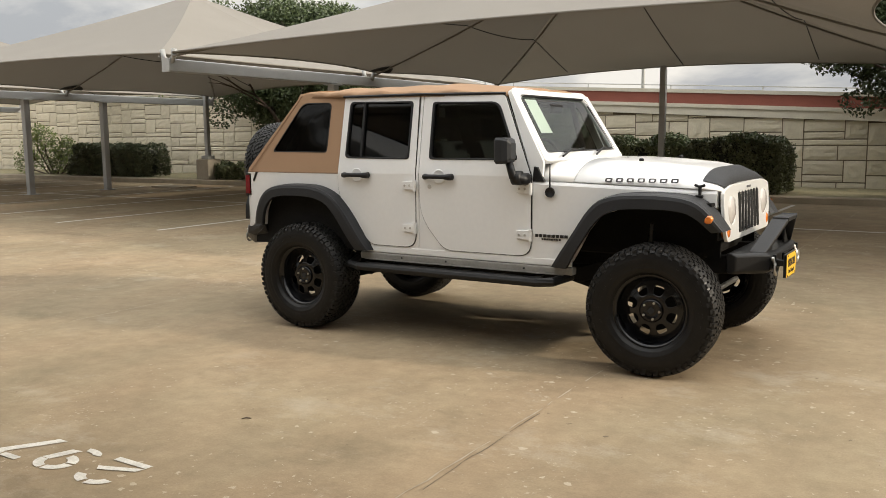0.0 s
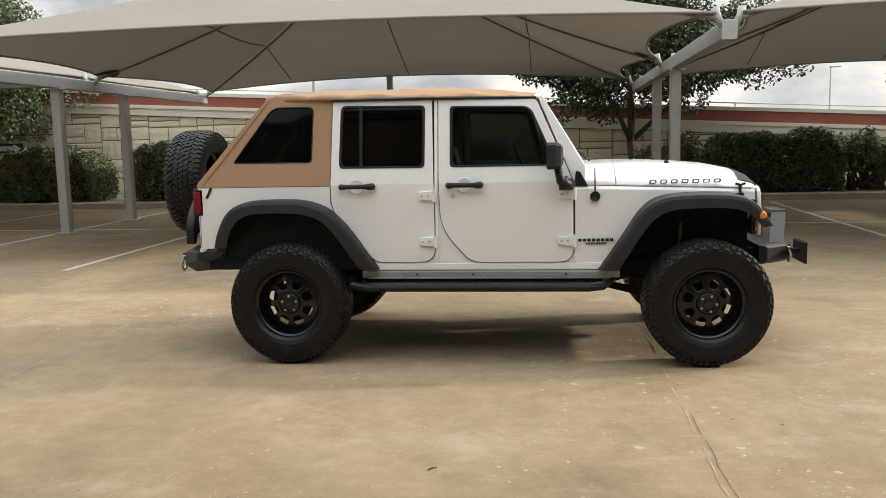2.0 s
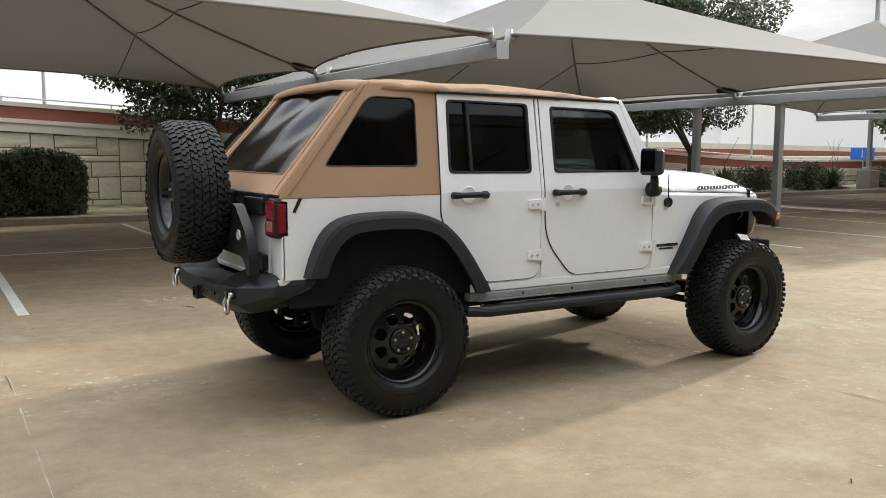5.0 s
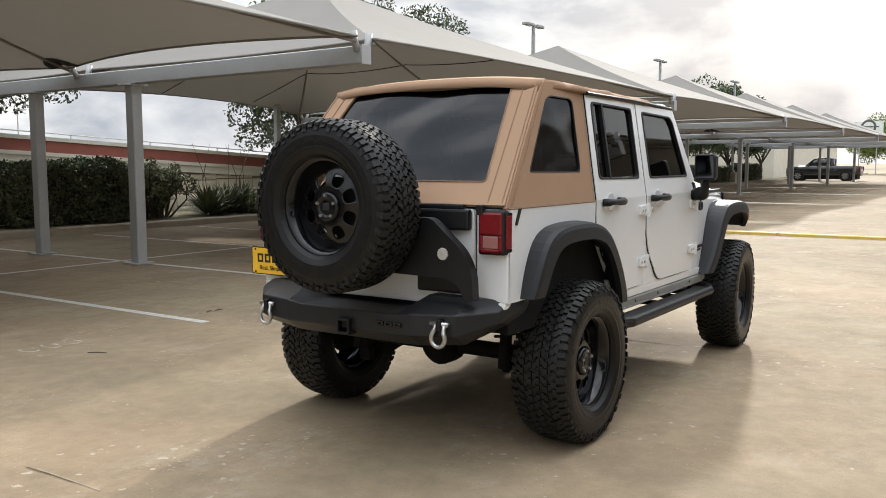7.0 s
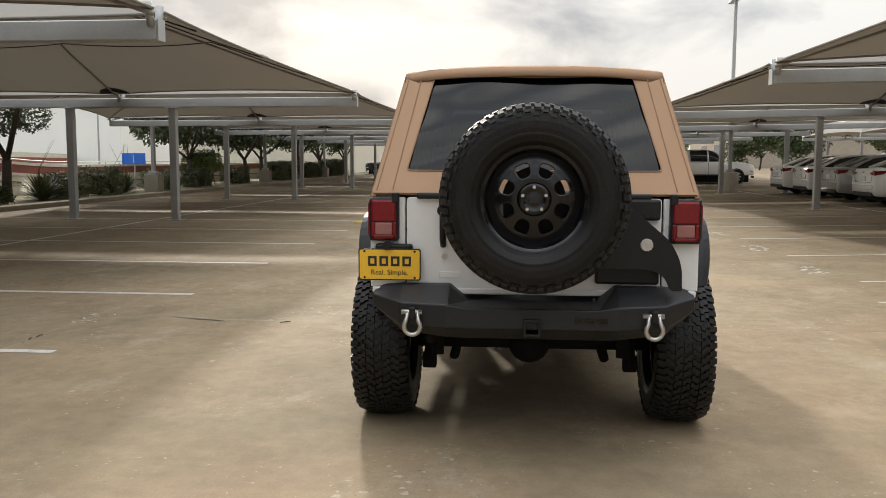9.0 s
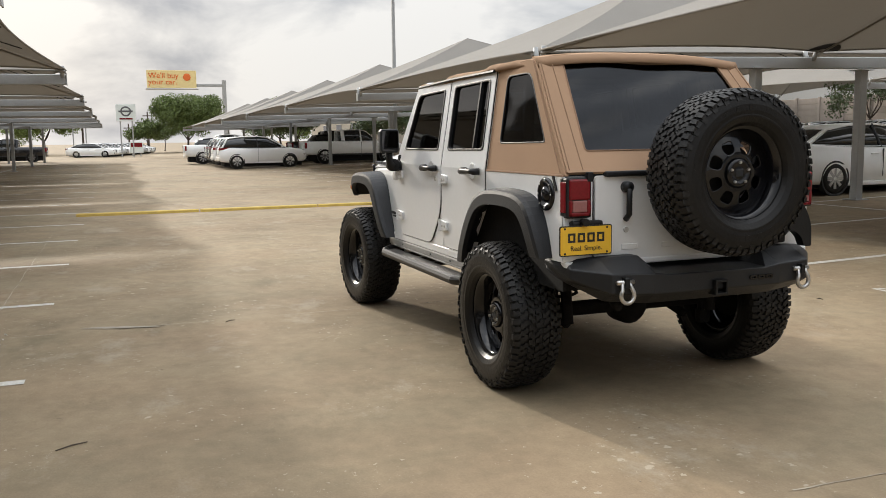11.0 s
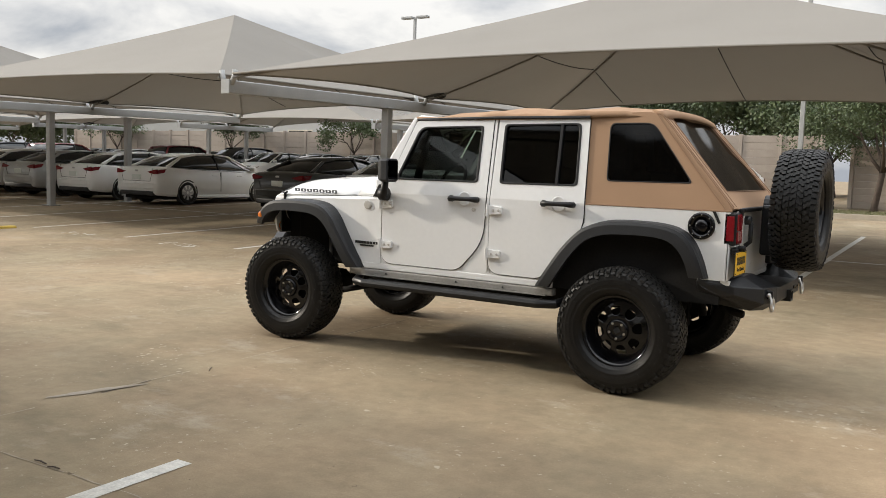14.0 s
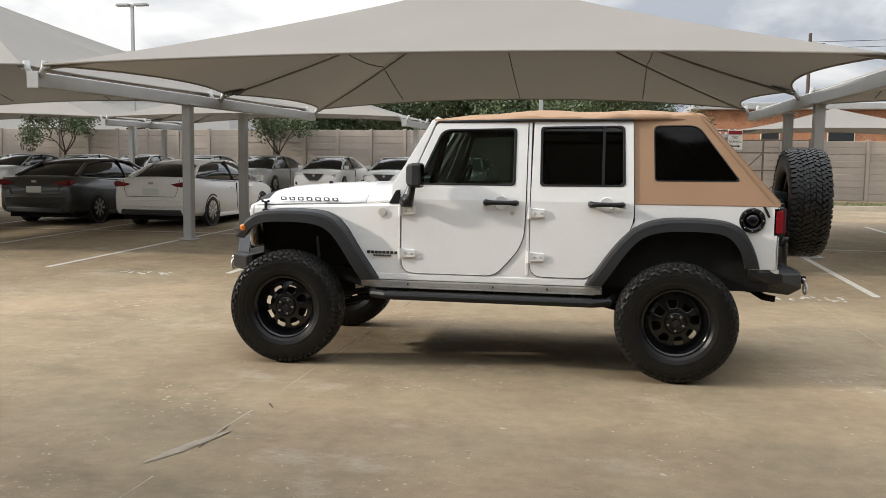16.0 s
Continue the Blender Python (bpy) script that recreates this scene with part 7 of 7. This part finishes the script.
for x, y, z0, w, h, face in ((92, 1.65, 3.7, 1.95, 1.75, "disc"), (100, 6.5, 3.3, 2.2, 1.6, "lines"), (120, 14.0, 5.2, 3.4, 1.6, "disc"), (96, 0.7, .35, 1.4, 1.2, "red")):
    t = empty("sign_board", Matrix())
    for dy in (-w * .3, w * .3):
        part("leg", tube([(x, y + dy, 0), (x, y + dy, z0)], .07, 6), M_STEEL, t)
    board = part("board", box(x - .15, x + .15, y - w / 2, y + w / 2, z0, z0 + h, .03), M_PAPER, t)
    if face == "disc":
        part("round_mark", lathe([(x - .16, w * .27), (x - .17, w * .2), (x - .16, w * .19)], "x", 20, (0, y, z0 + h * .58)), M_DECAL, board)
        part("mark_bar", box(x - .175, x - .15, y - w * .36, y + w * .36, z0 + h * .53, z0 + h * .63), M_DECAL, board)
        part("red_strip", box(x - .165, x - .15, y - w * .33, y + w * .33, z0 + h * .10, z0 + h * .19), M_LENS, board)
    elif face == "lines":
        for k, q in enumerate((.40, .34, .28)):
            part("text_bar", box(x - .165, x - .15, y - w * q, y + w * q, z0 + h * (.74 - .27 * k), z0 + h * (.84 - .27 * k)), M_DECAL, board)
    else:
        part("red_panel", box(x - .165, x - .15, y - w * .42, y + w * .42, z0 + h * .55, z0 + h * .92), M_LENS, board)
    tagged(t, {"disc": "white sign board on two legs with a round grey mark", "lines": "white sign board with three grey text bars", "red": "low white board with a red panel"}[face], "sign", "far sign boards")
for x, y, h in ((130, 7.1, 8.0), (150, -2.5, 6.6), (150, .6, 4.6)):
    t = empty("utility_pole", Matrix())
    part("pole", tube([(x, y, 0), (x, y, h)], [.16, .11], 7), M_BARK, t)
    part("crossarm", box(x - .06, x + .06, y - .8, y + .8, h - .75, h - .6, .02), M_BARK, t)
    tagged(t, "dark wooden utility pole far down the road", "utility pole", "utility poles")
t = empty("highway_sign", Matrix())
for x in (33.85, 35.85):
    part("leg", tube([(x, 80, 0), (x, 80, 7.2)], .13, 8), M_STEEL, t)
part("panel", box(34.6, 36.4, 79.6, 79.7, 6.3, 7.7, .03), M_STEEL, t)
for z in (5.95, 6.75):
    part("truss_chord", tube([(33.3, 80.3, z), (36.4, 80.3, z)], .06, 6), M_STEEL, t)
for k in range(6):
    x = 33.3 + k * .52
    part("truss_web", tube([(x, 80.3, 5.95 + .8 * (k % 2)), (x + .52, 80.3, 6.75 - .8 * (k % 2))], .04, 5), M_STEEL, t)
part("catwalk", box(33.4, 36.2, 79.0, 79.6, 5.85, 5.93, .02), M_STEEL, t)
tagged(t, "grey back of a highway sign on a truss with two legs", "highway sign")
for x, y, h in ((-9, 33, 9.5), (3, 40, 10), (28.3, 80, 7.5), (44.0, 80, 6.9), (42, 40, 11), (58, 44, 11), (75, 40, 12)):
    t = empty("street_lamp", Matrix())
    part("pole", tube([(x, y, 0), (x, y, h)], [.10, .05], 8), M_STEEL, t)
    part("lamp_head", box(x - .1, x + .9, y - .12, y + .12, h - .08, h + .05, .03), M_STEEL, t)
    tagged(t, "tall thin highway lamp post", "street lamp", "highway lamps")
t = empty("utility_pole", Matrix())
part("pole", tube([(-13, -58, 0), (-13, -58, 11.3)], [.17, .11], 8), M_BARK, t)
part("crossarm", box(-14.0, -12.0, -58.08, -57.92, 10.5, 10.62, .02), M_BARK, t)
for z, y in ((11.2, -58), (10.7, -57.4), (10.0, -58.6)):
    part("wire", tube([(-120 + 20 * k, y, z - 1.1 * math.sin(math.pi * (((-120 + 20 * k) + 13) % 60) / 60)) for k in range(15)], .02, 4), M_TRIM, t)
tagged(t, "wooden utility pole with three wires", "utility pole")

# second carriageway in the distance
far_ramp = empty("far_ramp_wall", Matrix())
fx = list(np.arange(44, 245, 10.0))
fz = lambda x: max(0.8, 1.6 - 0.010 * (x - 44))
fy = lambda x: 42 + 0.06 * max(0, x)
for nm, lo, hi, m in (("wall", -3.0, -.3, M_BAND), ("red_stripe", -.3, .25, M_RED), ("parapet", .25, .7, M_BAND)):
    part(nm, loft([[(x, fy(x), fz(x) + lo), (x, fy(x), fz(x) + hi), (x, fy(x) + .5, fz(x) + hi), (x, fy(x) + .5, fz(x) + lo)] for x in fx]), m, far_ramp)
structure(far_ramp, "distant highway ramp wall with a red stripe", "retaining wall")
structure(rough_mesh("verge", [(-70, 18.6, .02), (240, 18.6 + .05 * 114, .02), (240, 60, .02), (-70, 60, .02)], [(0, 1, 2, 3)], M_GRASS), "dry green verge between the roads", "verge")

# ---- wall blocks ----
blocks = []
for v in range(5):
    rb = np.random.default_rng(300 + v)
    bm = bmesh.new()
    nx, nz = 5, 4
    g = {}
    for a in range(nx + 1):
        for c in range(nz + 1):
            rim = a in (0, nx) or c in (0, nz)
            g[a, c] = bm.verts.new((a / nx, 0 if rim else -rb.uniform(.25, 1.0), c / nz))
    for a in range(nx):
        for c in range(nz):
            bm.faces.new((g[a, c], g[a + 1, c], g[a + 1, c + 1], g[a, c + 1]))
    ed = [g[a, 0] for a in range(nx + 1)] + [g[nx, c] for c in range(1, nz + 1)] + [g[a, nz] for a in range(nx - 1, -1, -1)] + [g[0, c] for c in range(nz - 1, 0, -1)]
    back = [bm.verts.new((q.co.x, 1.6, q.co.z)) for q in ed]
    for k in range(len(ed)):
        bm.faces.new((ed[k], back[k], back[(k + 1) % len(ed)], ed[(k + 1) % len(ed)]))
    bmesh.ops.recalc_face_normals(bm, faces=bm.faces)
    me = bpy.data.meshes.new("stone_block")
    bm.to_mesh(me)
    bm.free()
    me.materials.append(M_STONE)
    blocks.append(me)
rb = np.random.default_rng(5)
rest_v, rest_f = [], []
count = 0
PANEL, UNIT = 1.52, .38


def lay(x0, z0, w, h):
    """One rough-faced block on the wall."""
    global count
    ztop = stripe_z(x0 + w / 2) - .46
    h = min(h, ztop - z0)
    if h < .06:
        return
    me = blocks[rb.integers(len(blocks))]
    m = pose(x0 + .015, wall_y(x0) + .03, z0 + .015) @ Matrix.Diagonal((w - .03, .026, h - .03, 1))
    if -14 < x0 < 9 and count < 300:
        ob = new("stone_block", me)
        ob.parent = ramp_wall
        ob.matrix_basis = m
        count += 1
    else:
        k = len(rest_v)
        rest_v.extend(tuple(m @ q.co) for q in me.vertices)
        rest_f.extend(tuple(k + i for i in p.vertices) for p in me.polygons)


for k in range(int(110 / PANEL)):
    x = -45 + k * PANEL
    z = -.12
    while z < stripe_z(x) - .45:
        kind = rb.integers(5)
        if kind == 0:
            lay(x, z, PANEL * .55, UNIT)
            lay(x + PANEL * .55, z, PANEL * .45, UNIT)
            z += UNIT
        elif kind == 1:
            lay(x, z, PANEL * .4, UNIT * 1.5)
            lay(x + PANEL * .4, z, PANEL * .6, UNIT * .5)
            lay(x + PANEL * .4, z + UNIT * .5, PANEL * .6, UNIT)
            z += UNIT * 1.5
        elif kind == 2:
            lay(x, z, PANEL * .65, UNIT * .5)
            lay(x, z + UNIT * .5, PANEL * .65, UNIT)
            lay(x + PANEL * .65, z, PANEL * .35, UNIT * 1.5)
            z += UNIT * 1.5
        elif kind == 3:
            lay(x, z, PANEL, UNIT * .42)
            z += UNIT * .42
        else:
            lay(x, z, PANEL * .33, UNIT)
            lay(x + PANEL * .33, z, PANEL * .67, UNIT)
            z += UNIT
tagged(rough_mesh("stone_blocks", rest_v, rest_f, M_STONE, ramp_wall), kind="stuff")
